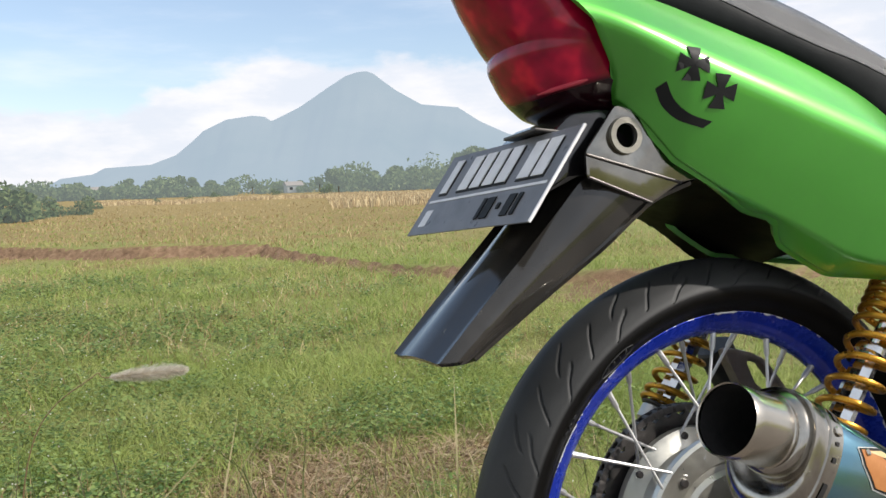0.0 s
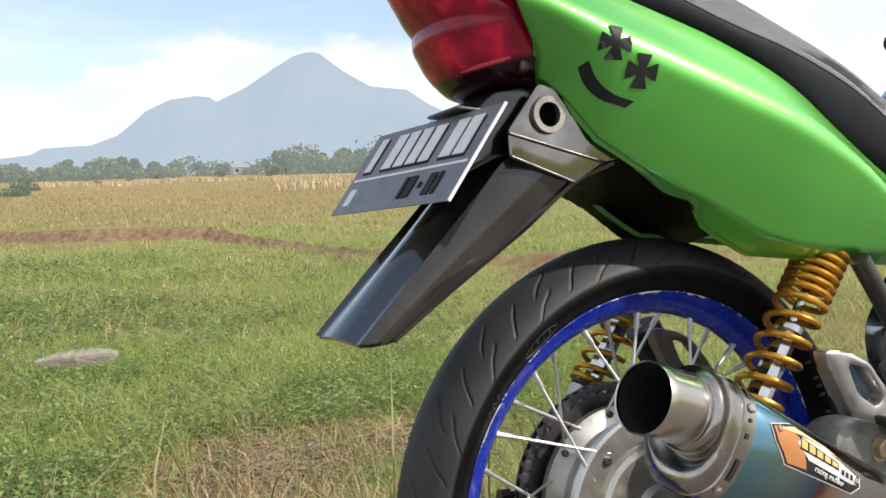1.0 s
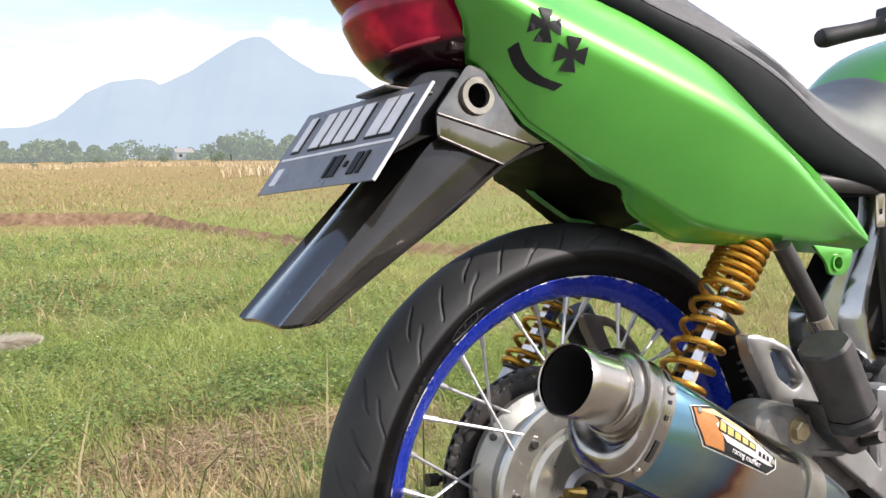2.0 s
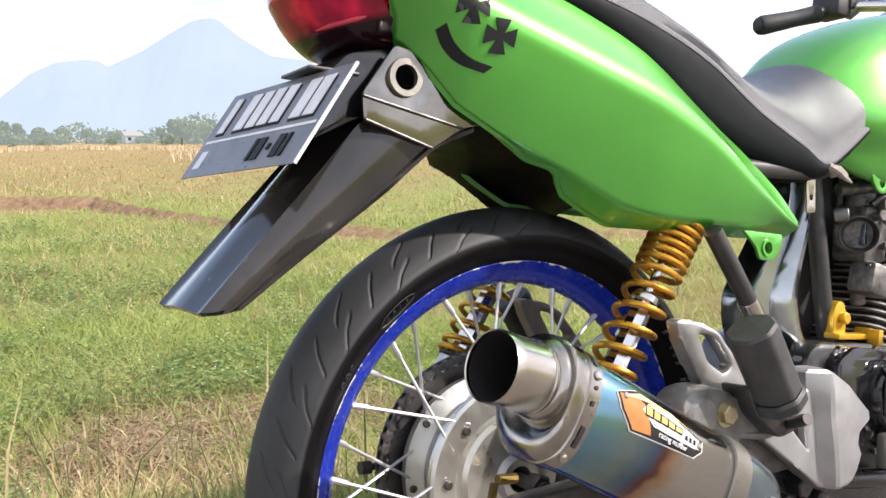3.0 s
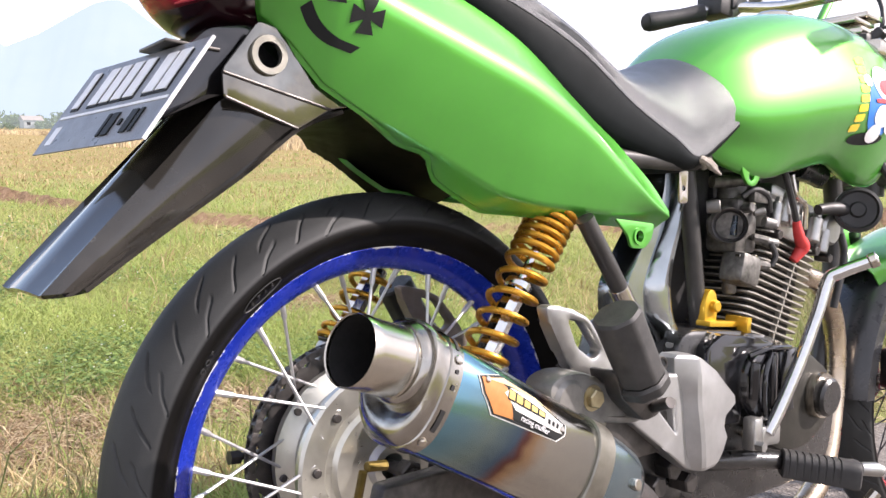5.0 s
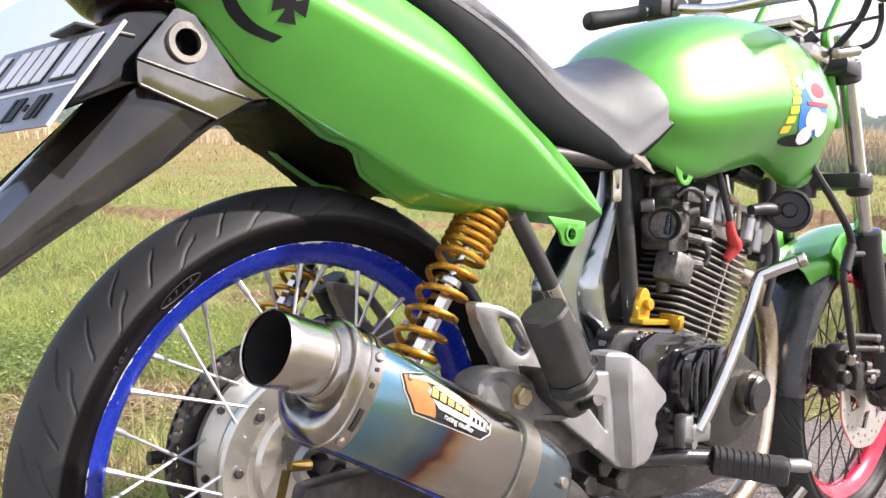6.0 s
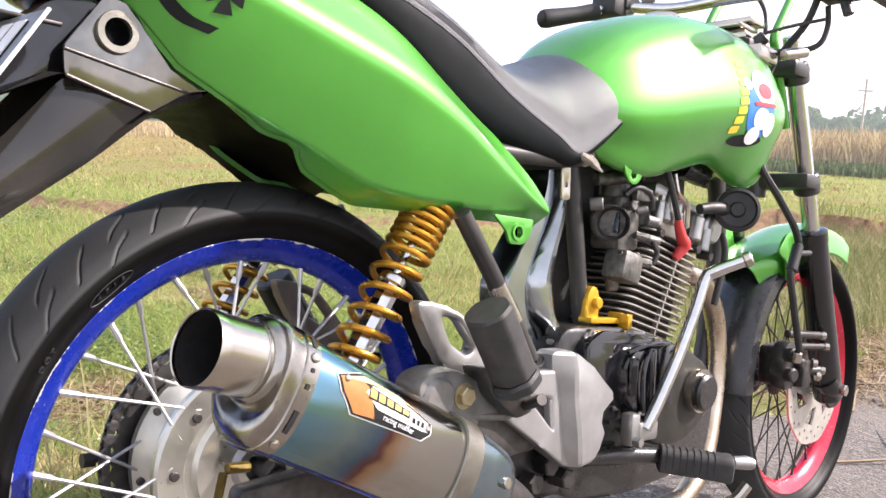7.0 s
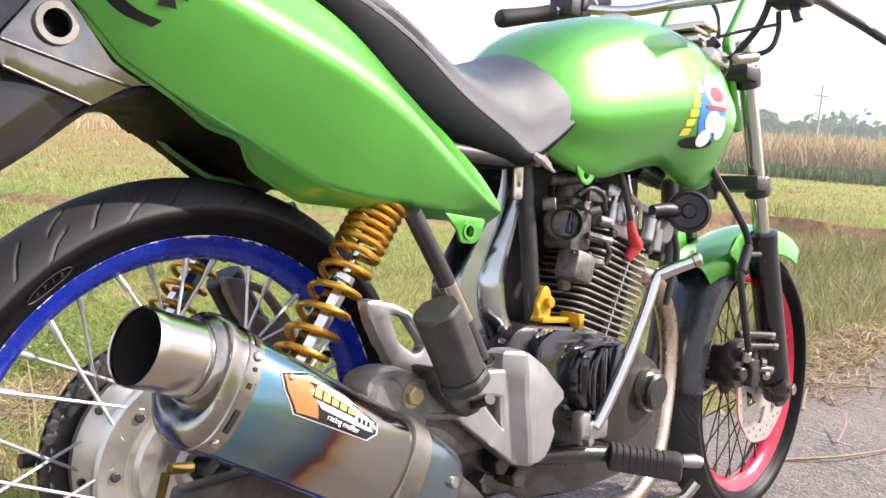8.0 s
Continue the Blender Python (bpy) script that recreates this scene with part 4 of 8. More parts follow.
guard = part("rear_mudguard", mudguard_bm(), FENDER_BLACK, bike, "glossy black ridged plastic rear mudguard", sharp=28)
for s in (1, -1):
    y = MID - s * 0.072
    outline = round_loop([(-0.199, 0.699), (-0.2285, 0.653), (-0.226, 0.630), (-0.158, 0.612), (-0.126, 0.634), (-0.085, 0.645), (-0.130, 0.680), (-0.150, 0.692)], 0.005)
    bracket = sub("bracket", SMOKED, guard, lambda b: add_prism(b, outline, y - 0.002, y + 0.002, 0.0012, holes=[circle_loop(-0.1885, 0.6715, 0.011, 22)]), "polished steel mudguard bracket with a round hole")
    def ring_(b):
        add_lathe(b, [(0.0112, -0.004), (0.0165, -0.004), (0.0165, 0.003), (0.0112, 0.003)], (-0.1885, y - s * 0.002, 0.6715), segs=32)
    sub("bracket_ring", STRAP, bracket, ring_)
    def folds(b):
        for (xa, za), (xb, zb) in (((-0.228, 0.651), (-0.126, 0.634)), ((-0.225, 0.631), (-0.158, 0.613))):
            add_tube(b, [(xa, y - s * 0.003, za), (xb, y - s * 0.003, zb)], 0.0014, 8)
    sub("bracket_fold", STEEL_DARK, bracket, folds)

sub("tail_undertray", BLACK_GLOSS, bike, lambda b: add_prism(b, round_loop([(-0.300, 0.590), (-0.225, 0.632), (-0.150, 0.640), (-0.150, 0.690), (-0.200, 0.700), (-0.236, 0.690), (-0.268, 0.655)], 0.008), MID - 0.058, MID + 0.058, 0.006), "gloss black tail undertray")
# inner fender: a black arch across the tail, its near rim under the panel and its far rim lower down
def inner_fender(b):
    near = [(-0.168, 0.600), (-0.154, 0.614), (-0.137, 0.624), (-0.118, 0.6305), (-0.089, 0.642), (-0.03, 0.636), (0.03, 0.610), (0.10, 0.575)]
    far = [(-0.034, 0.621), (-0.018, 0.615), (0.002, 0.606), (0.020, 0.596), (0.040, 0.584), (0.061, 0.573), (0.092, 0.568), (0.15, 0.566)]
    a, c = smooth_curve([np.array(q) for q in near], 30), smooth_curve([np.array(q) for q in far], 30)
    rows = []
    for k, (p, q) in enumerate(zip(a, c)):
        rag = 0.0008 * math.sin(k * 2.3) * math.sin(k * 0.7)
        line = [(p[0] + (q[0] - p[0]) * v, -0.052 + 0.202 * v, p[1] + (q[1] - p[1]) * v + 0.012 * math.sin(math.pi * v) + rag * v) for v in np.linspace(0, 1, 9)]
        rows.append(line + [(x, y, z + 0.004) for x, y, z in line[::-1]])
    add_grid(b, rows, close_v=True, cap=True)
sub("inner_fender", FENDER_INNER, bike, inner_fender, "black inner fender arch with a torn edge, shade in its colour")

# number plate, tilted back; its characters are plain embossed bars
def plate_point(u, v, lift=0.0):
    """u across (0 far side to 1 near side), v up the plate."""
    bl, br = Vector((-0.332, 0.109, 0.5785)), Vector((-0.2995, -0.097, 0.5845))
    up = Vector((0.0495, 0.0, 0.0850))
    n = (br - bl).cross(up).normalized()
    if n.x > 0:
        n = -n
    return bl + (br - bl) * u + up * v + n * lift
def plate_bar(b, u0, v0, u1, v1, h=0.0022, slant=0.0):
    pts = []
    for lift, grow in ((0.0005, 0.0), (h, -0.0)):
        pts.append([plate_point(u + slant * v, v, lift) for u, v in ((u0, v0), (u1, v0), (u1, v1), (u0, v1))])
    add_grid(b, pts, close_v=True, cap=True)
plate = sub("number_plate", PLATE_GREY, bike, lambda b: plate_bar(b, 0, 0, 1, 1, 0.0015), "worn grey embossed number plate with plain bars")
for u0, u1 in ((0.09, 0.15), (0.25, 0.33), (0.355, 0.435), (0.46, 0.54), (0.565, 0.645), (0.73, 0.81), (0.83, 0.91)):
    # black piece showing below and beside each bar: the emboss's painted shadow
    sub("bar_shadow", DECAL_BLACK, plate, lambda b: plate_bar(b, u0 - 0.006, 0.475, u1 + 0.010, 0.90, 0.0022))
    sub("bar", PLATE_WHITE, plate, lambda b: plate_bar(b, u0, 0.50, u1, 0.91, 0.003))
sub("divider", PLATE_WHITE, plate, lambda b: plate_bar(b, 0.03, 0.395, 0.97, 0.425, 0.002))
for u0, u1 in ((0.56, 0.585), (0.60, 0.655), (0.695, 0.715), (0.755, 0.805), (0.825, 0.85)):
    sub("bar", DECAL_BLACK, plate, lambda b: plate_bar(b, u0, 0.10, u1, 0.33, 0.0028) if u1 - u0 > 0.021 else plate_bar(b, u0, 0.19, u1, 0.25, 0.0028))
sub("sticker_scrap", PLATE_WHITE, plate, lambda b: plate_bar(b, 0.06, 0.10, 0.12, 0.30, 0.0018))
sub("plate_edge", PLATE_WHITE, plate, lambda b: add_tube(b, [plate_point(1.0, 0.0, 0.001), plate_point(1.0, 1.0, 0.001)], 0.0016, 6))
sub("plate_bracket", STEEL_DARK, bike, lambda b: (add_tube(b, [(-0.287, MID - 0.03, 0.618), (-0.25, MID - 0.03, 0.655)], 0.004, 8), add_tube(b, [(-0.29, MID + 0.03, 0.618), (-0.25, MID + 0.03, 0.655)], 0.004, 8),
    add_box(b, (-0.272, MID - 0.06, 0.670), (-0.225, MID + 0.005, 0.673), 0.001)))

# stickers on the side panel: two crosses and a curved stroke
def panel_y(x, z):
    """The panel's outer face at (x, z), towards the near side."""
    hit = PANEL_SKIN.ray_cast(Vector((x, -0.5, z)), Vector((0, 1, 0)))[0]
    return -hit.y if hit else 0.1
def decal_fan(b, cx, cz, outline, lift=0.0012):
    """A sticker that follows the panel: rings shrinking from its outline to its middle."""
    rows = []
    for f in (1.0, 0.75, 0.5, 0.25, 0.02):
        rows.append([(cx + (x - cx) * f, -panel_y(cx + (x - cx) * f, cz + (z - cz) * f) - lift, cz + (z - cz) * f) for x, z in outline])
    add_grid(b, rows, close_v=True, cap=True)
def cross_outline(cx, cz, r):
    pts = []
    for k in range(4):
        c, s_ = math.cos(k * math.pi / 2), math.sin(k * math.pi / 2)
        for a_, d_ in ((0.24 * r, -0.22 * r), (0.6 * r, -0.37 * r), (r, -0.54 * r), (r, 0.0), (r, 0.54 * r), (0.6 * r, 0.37 * r), (0.24 * r, 0.22 * r)):
            pts.append((cx + a_ * c - d_ * s_, cz + a_ * s_ + d_ * c))
    return pts
for cx, cz in ((-0.1465, 0.7335), (-0.1180, 0.7118)):
    sub("cross_sticker", DECAL_BLACK, bike, lambda b: decal_fan(b, cx, cz, cross_outline(cx, cz, 0.0148)), "black cross-shaped sticker")
arc = smooth_curve([np.array((-0.1690, 0.7148)), np.array((-0.1585, 0.7000)), np.array((-0.1430, 0.6885)), np.array((-0.1215, 0.6832))], 11)
def stroke(b):
    rows = []
    for q in arc:
        rows.append([(x, -panel_y(x, z) - 0.0008, z) for x, z in (q + np.array((0.0034, 0.0030)) * k for k in (-1, -0.5, 0, 0.5, 1))])
    add_grid(b, rows)
sub("curved_sticker", DECAL_BLACK, bike, stroke, "black curved stroke sticker")


# -- rear shocks --
def build_shock(y, label, off=0.0):
    top, low = Vector((0.176 + off, y, 0.590)), Vector((0.036 + off, y, 0.350))
    d = (low - top).normalized()
    u = Vector((0, 1, 0))
    v = d.cross(u)
    at = lambda s: top + d * s
    shock = sub("shock_absorber", CHROME, bike, lambda b: (add_rod(b, at(0.055), at(0.135), 0.0046), add_rod(b, at(0.125), at(0.255), 0.0125, segs=8, lip=0.0015), add_rod(b, at(0.123), at(0.134), 0.0150, segs=20, lip=0.002),
        add_rod(b, at(0.225), at(0.250), 0.0150, segs=20, lip=0.002)), label, sharp=25)
    def coil(b):
        pts, a = [], 0.0
        spans = [(0.0, 0.0098)] * 6 + [(0.0, 0.0150)] + [(0.0, 0.0247)] * 4 + [(0.0, 0.0215), (0.0, 0.0095)]
        s = 0.0300
        for _, pitch in spans:
            for k in range(22):
                ang = a + 2 * math.pi * k / 22
                q = at(s + pitch * k / 22)
                pts.append(q + (u * math.cos(ang) + v * math.sin(ang)) * 0.0246)
            s += pitch
        add_tube(b, pts, 0.0036, 10)
    sub("coil_spring", GOLD, shock, coil, "gold painted coil spring")
    sub("spring_seat", STEEL_DARK, shock, lambda b: add_rod(b, at(0.236), at(0.240), 0.0235, lip=0.0015))
    sub("clevis", ALU, shock, lambda b: (add_rod(b, at(0.239), at(0.262), 0.0205, segs=24, lip=0.003), add_rod(b, at(0.260), at(0.292), 0.0165, 0.0150, 6, 0.002), add_rod(b, at(0.290) - u * 0.014, at(0.290) + u * 0.014, 0.0130, segs=16, lip=0.002)), "cast alloy shock clevis", sharp=25)
    return shock
build_shock(-0.066, "chrome rear shock absorber with a gold spring")
build_shock(0.180, "", -0.021)


# -- muffler --
MUF_A, MUF_B = Vector((-0.088, -0.156, 0.398)), Vector((0.118, -0.150, 0.303))
def muffler_matrix():
    ax = (MUF_B - MUF_A).normalized()
    ay = Vector((0, 1, 0))
    az = ax.cross(ay).normalized()
    ay = az.cross(ax)
    m = Matrix((ax, ay, az)).transposed().to_4x4()
    m.translation = MUF_A
    return m
def oval(x, k, n=40, w=0.044, h=0.050):
    """A rounded six-sided section."""
    out = []
    for a in np.linspace(0, 2 * math.pi, n, endpoint=False):
        c, s = math.cos(a), math.sin(a)
        out.append((x, w * k * math.copysign(abs(c) ** 0.72, c), h * k * math.copysign(abs(s) ** 0.80, s)))
    return out
LEN = (MUF_B - MUF_A).length
muffler = sub("muffler", HEAT, bike, lambda b: add_grid(b, [oval(0, 0.98), oval(0.002, 1.0), oval(LEN * 0.5, 1.0), oval(LEN, 1.0), oval(LEN + 0.002, 0.98)], close_v=True, cap=True), "heat-blued steel oval muffler can")
muffler.matrix_local = muffler_matrix()
inv = muffler_matrix().inverted()
def can_skin(x, a, lift):
    c, q = math.cos(a), math.sin(a)
    return Vector((x, (0.044 + lift) * math.copysign(abs(c) ** 0.72, c), (0.050 + lift) * math.copysign(abs(q) ** 0.80, q)))
sub("end_band", STAINED, muffler, lambda b: add_grid(b, [oval(-0.006, 1.015), oval(-0.005, 1.045), oval(0.009, 1.045), oval(0.010, 1.015)], close_v=True, cap=True), "riveted steel end band")
sub("hanger_strap", STRAP, muffler, lambda b: add_grid(b, [oval(LEN - 0.022, 1.015), oval(LEN - 0.021, 1.045), oval(LEN + 0.004, 1.045), oval(LEN + 0.005, 1.015)], close_v=True, cap=True), "dull steel hanger strap round the muffler")
sub("front_cone", CONE_BLUE, muffler, lambda b: add_grid(b, [oval(LEN, 0.985), oval(LEN + 0.03, 0.96), oval(LEN + 0.060, 0.90), oval(LEN + 0.075, 0.80), oval(LEN + 0.086, 0.62)], close_v=True, cap=True), "blue-tinted front end of the muffler", sharp=60)
sub("cone_rivet", BRUSHED, muffler, lambda b: add_rod(b, can_skin(LEN + 0.052, math.pi - 0.15, -0.008), can_skin(LEN + 0.052, math.pi - 0.15, 0.001), 0.006, segs=12, lip=0.001))
pipe_in, pipe_out = inv @ Vector((-0.107, -0.159, 0.421)), inv @ Vector((-0.157, -0.166, 0.434))
def cap_skin(b):
    rows = [oval(-0.004, 1.02), oval(-0.010, 1.0)]
    d = (pipe_out - pipe_in).normalized()
    u = Vector((0, 1, 0)); u = (u - d * u.dot(d)).normalized(); w = d.cross(u)
    collar = lambda r, o: [pipe_in + d * o + (u * math.cos(a) - w * math.sin(a)) * r for a in np.linspace(0, 2 * math.pi, 40, endpoint=False)]
    ring = collar(0.0365, -0.006)
    for f in (0.25, 0.5, 0.75, 1.0):
        rows.append([Vector(p0) * (1 - f) + q * f + Vector((-0.006 * math.sin(f * math.pi), 0, 0)) + Vector((0, p0[1], p0[2])) * 0.06 * math.sin(f * math.pi) for p0, q in zip(oval(-0.010, 1.0), ring)])
    rows += [collar(0.0350, -0.002), collar(0.0328, 0.0008), collar(0.0308, 0.0022), collar(0.0296, 0.0024)]
    add_grid(b, rows, close_v=True)
sub("end_cap", STAINED, muffler, cap_skin, "polished welded end cap", sharp=50)
d_ = (pipe_out - pipe_in).normalized()
def outlet(b):
    """A hollow outlet pipe with a rolled lip."""
    u = Vector((0, 1, 0)); u = (u - d_ * u.dot(d_)).normalized(); w = d_.cross(u)
    L = (pipe_out - pipe_in).length
    prof = [(0.0298, -0.004), (0.0298, 0.004), (0.0298, L - 0.016), (0.0298, L - 0.0105), (0.0303, L - 0.010), (0.0303, L - 0.002), (0.0296, L), (0.0286, L - 0.001), (0.0284, L - 0.004)]
    rows = [[pipe_in + d_ * o + (u * math.cos(a) + w * math.sin(a)) * r for a in np.linspace(0, 2 * math.pi, 44, endpoint=False)] for r, o in prof]
    add_grid(b, rows, close_v=True)
sub("outlet_pipe", BRUSHED, muffler, outlet, "brushed steel outlet pipe", sharp=20)
def bore(b):
    u = Vector((0, 1, 0)); u = (u - d_ * u.dot(d_)).normalized(); w = d_.cross(u)
    L = (pipe_out - pipe_in).length
    rows = [[pipe_in + d_ * o + (u * math.cos(a) + w * math.sin(a)) * r for a in np.linspace(0, 2 * math.pi, 40, endpoint=False)] for r, o in ((0.0285, L - 0.003), (0.0280, L - 0.02), (0.0278, -0.02), (0.001, -0.022))]
    add_grid(b, rows, close_v=True)
sub("outlet_bore", HOLE_DARK, muffler, bore, "black bore inside the outlet pipe")
sub("weld_bead", BRUSHED, muffler, lambda b: add_tube(b, [pipe_in + d_ * 0.003 + (Vector((0, 1, 0)) * math.cos(a) + d_.cross(Vector((0, 1, 0))) * math.sin(a)) * 0.0300 for a in np.linspace(0, 2 * math.pi, 40)], 0.0011, 6))
def badge(b, loop, lift):
    s = bmesh.new()
    s.faces.new([s.verts.new((x, 0, z)) for x, z in loop])
    bmesh.ops.triangulate(s, faces=s.faces[:])
    bmesh.ops.subdivide_edges(s, edges=s.edges[:], cuts=3, use_grid_fill=True)
    for v in s.verts:
        v.co = can_skin(v.co.x, math.pi + v.co.z, lift)
    join(b, s)
B_OUT = [(0.028, -0.56), (0.056, -0.84), (0.104, -0.78), (0.151, -0.49), (0.152, -0.30), (0.142, -0.14), (0.053, -0.05), (0.036, -0.30)]
badge_ob = sub("muffler_badge", BADGE_SILVER, muffler, lambda b: badge(b, B_OUT, 0.0006), "shield-shaped orange, white and black muffler badge")
def inset(loop, f):
    return [((x - 0.09) * (1 - (1 - f) * 0.75) + 0.09, (z + 0.45) * f - 0.45) for x, z in loop]
sub("badge_line", DECAL_BLACK, badge_ob, lambda b: badge(b, inset(B_OUT, 0.965), 0.0009))
sub("badge_field", BADGE_TAN, badge_ob, lambda b: badge(b, [inset(B_OUT, 0.91)[0], (0.052, -0.70), (0.066, -0.60), (0.062, -0.48), (0.080, -0.13), *inset(B_OUT, 0.91)[6:]], 0.0012))
sub("badge_field", BADGE_PALE, badge_ob, lambda b: badge(b, [(0.040, -0.58), (0.060, -0.79), (0.104, -0.735), (0.140, -0.53), (0.118, -0.64), (0.072, -0.69)], 0.00125))
for x, z in ((0.040, -0.56), (0.145, -0.38)):
    sub("badge_rivet", BRUSHED, badge_ob, lambda b: add_rod(b, can_skin(x, math.pi + z, 0.0), can_skin(x, math.pi + z, 0.0026), 0.0030, segs=12, lip=0.0006))
sub("badge_field", BADGE_SILVER, badge_ob, lambda b: badge(b, [(0.063, -0.48), (0.071, -0.66), (0.104, -0.665), (0.145, -0.47), (0.146, -0.30), (0.138, -0.28), (0.080, -0.28)], 0.0013))
sub("badge_bar", DECAL_BLACK, badge_ob, lambda b: badge(b, [(0.083, -0.26), (0.138, -0.27), (0.135, -0.17), (0.078, -0.14)], 0.0014))
for k in range(5):
    x0 = 0.068 + 0.0105 * k
    sub("badge_bar", DECAL_BLACK, badge_ob, lambda b: badge(b, [(x0 - 0.001, -0.63 + 0.022 * k), (x0 + 0.0095, -0.61 + 0.022 * k), (x0 + 0.0095, -0.385), (x0 - 0.001, -0.395)], 0.0016))
    sub("badge_bar", BADGE_GOLD, badge_ob, lambda b: badge(b, [(x0, -0.60 + 0.022 * k), (x0 + 0.0080, -0.585 + 0.022 * k), (x0 + 0.0080, -0.42), (x0, -0.42)], 0.0018))
for x0 in (0.124, 0.130, 0.136):
    sub("badge_bar", DECAL_BLACK, badge_ob, lambda b: badge(b, [(x0, -0.445), (x0 + 0.0035, -0.435), (x0 + 0.0035, -0.345), (x0, -0.35)], 0.0016))
label_curve = bpy.data.curves.new("badge_text", 'FONT')
label_curve.body, label_curve.size, label_curve.extrude = "racing muffler", 0.0072, 0.0001
label_curve.align_x, label_curve.align_y = 'CENTER', 'CENTER'
label_curve.materials.append(PLATE_WHITE)
badge_text = new("badge_text", label_curve)
badge_text.parent = badge_ob
t0, t1 = can_skin(0.108, math.pi - 0.235, 0.0022), can_skin(0.108, math.pi - 0.185, 0.0022)
up_ = (t0 - t1).normalized()
out_ = Vector((1, 0, 0)).cross(up_)
tm = Matrix((Vector((1, 0, 0)), up_, out_)).transposed().to_4x4()
tm.translation = (t0 + t1) / 2
badge_text.matrix_local = tm
# flat near-black patches draw the darkness of the band's slots and holes
for z0, z1, w in ((-1.15, -0.82, 0.0022), (0.12, 0.48, 0.0024), (-0.40, -0.335, 0.0017), (-0.16, -0.09, 0.0018)):
    sub("band_slot", HOLE_DARK, muffler, lambda b: badge(b, round_loop([(0.002 - w, z0), (0.002 + w, z0), (0.002 + w, z1), (0.002 - w, z1)], 0.0022, 3), 0.0027))
for a in (2.4, 3.74):
    c, s = math.cos(a), math.sin(a)
    q = Vector((0.002, 0.044 * 1.045 * math.copysign(abs(c) ** 0.72, c), 0.050 * 1.045 * math.copysign(abs(s) ** 0.8, s) * -1))
    n = Vector((0, c, -s)).normalized()
    sub("rivet", BRUSHED, muffler, lambda b: add_rod(b, q - n * 0.001, q + n * 0.002, 0.0042, lip=0.0010))
sub("mid_pipe", STEEL_DARK, bike, lambda b: add_tube(b, [(0.178, -0.149, 0.276), (0.23, -0.142, 0.250), (0.30, -0.12, 0.21), (0.42, -0.09, 0.16), (0.56, -0.07, 0.135), (0.72, -0.06, 0.14)],
    [0.026, 0.024, 0.021, 0.019, 0.019, 0.019], 20, 44), "steel link pipe running under the engine")


# -- frame --
def tube_part(name, pts, r, mat, label="", n=24, segs=12, parent=None):
    return sub(name, mat, parent or bike, lambda b: add_tube(b, pts, r, segs, n), label)


for pts in ([(-0.05, -0.070, 0.665), (0.08, -0.078, 0.640), (0.207, -0.084, 0.630), (0.305, -0.084, 0.632), (0.385, -0.080, 0.638), (0.46, -0.05, 0.655)],):
    tube_part("seat_rail", pts, 0.0105, FRAME_BLACK, "dark steel seat rail", 30)
    tube_part("seat_rail", other_side(pts), 0.0105, FRAME_BLACK, "", 30)
for pts in ([(0.172, -0.100, 0.555), (0.237, -0.101, 0.476), (0.302, -0.100, 0.394)],):
    for q, lab in ((pts, "dark steel frame strut with a silver sleeve"), (other_side(pts), "")):
        strut = tube_part("frame_strut", q, 0.0105, FRAME_BLACK, lab)
        y = q[0][1]
        sub("sleeve", BRUSHED, strut, lambda b: add_rod(b, (0.233, y, 0.481), (0.268, y, 0.438), 0.0117, lip=0.001))
tube_part("seat_tube", [(0.442, -0.028, 0.645), (0.4646, -0.03, 0.534), (0.480, -0.03, 0.464), (0.491, -0.03, 0.41), (0.488, -0.03, 0.33)], 0.0122, FRAME_BLACK, "dark upright frame tube")
tube_part("frame_spine", [(0.38, MID, 0.66), (0.55, MID, 0.70), (0.78, MID, 0.74), (0.90, MID, 0.76)], 0.020, FRAME_BLACK)
tube_part("down_tube", [(0.90, MID, 0.72), (0.93, MID, 0.55), (0.90, MID, 0.32), (0.84, MID, 0.20)], 0.016, FRAME_BLACK)
tube_part("seat_cross_bar", [(0.40, -0.085, 0.640), (0.40, 0.11, 0.640)], 0.0105, BRUSHED)
def torn_trim(b):
    """A crumpled end of seat cloth hanging out under the nose."""
    rng_ = random.Random(5)
    for k in range(9):
        a = Vector((0.372 + 0.0026 * k, -0.098, 0.642))
        mid = a + Vector((0.010 + rng_.uniform(-0.004, 0.006), rng_.uniform(-0.006, 0.004), rng_.uniform(-0.010, -0.002)))
        tip = mid + Vector((0.008 + rng_.uniform(-0.006, 0.010), rng_.uniform(-0.004, 0.006), rng_.uniform(-0.010, 0.002)))
        add_tube(b, [tuple(a), tuple(mid), tuple(tip)], [0.0038, 0.0044, 0.0016], 7, 8)
sub("torn_trim", TRIM_CLOTH, seat, torn_trim, "crumpled pale end of seat cloth")
sub("bolt_tab", BRUSHED, bike, lambda b: add_prism(b, round_loop([(0.375, 0.634), (0.394, 0.632), (0.397, 0.588), (0.380, 0.586)], 0.004), -0.068, -0.065, 0.0006, holes=[circle_loop(0.387, 0.606, 0.0035, 12)]), "flat steel tab with a hole")


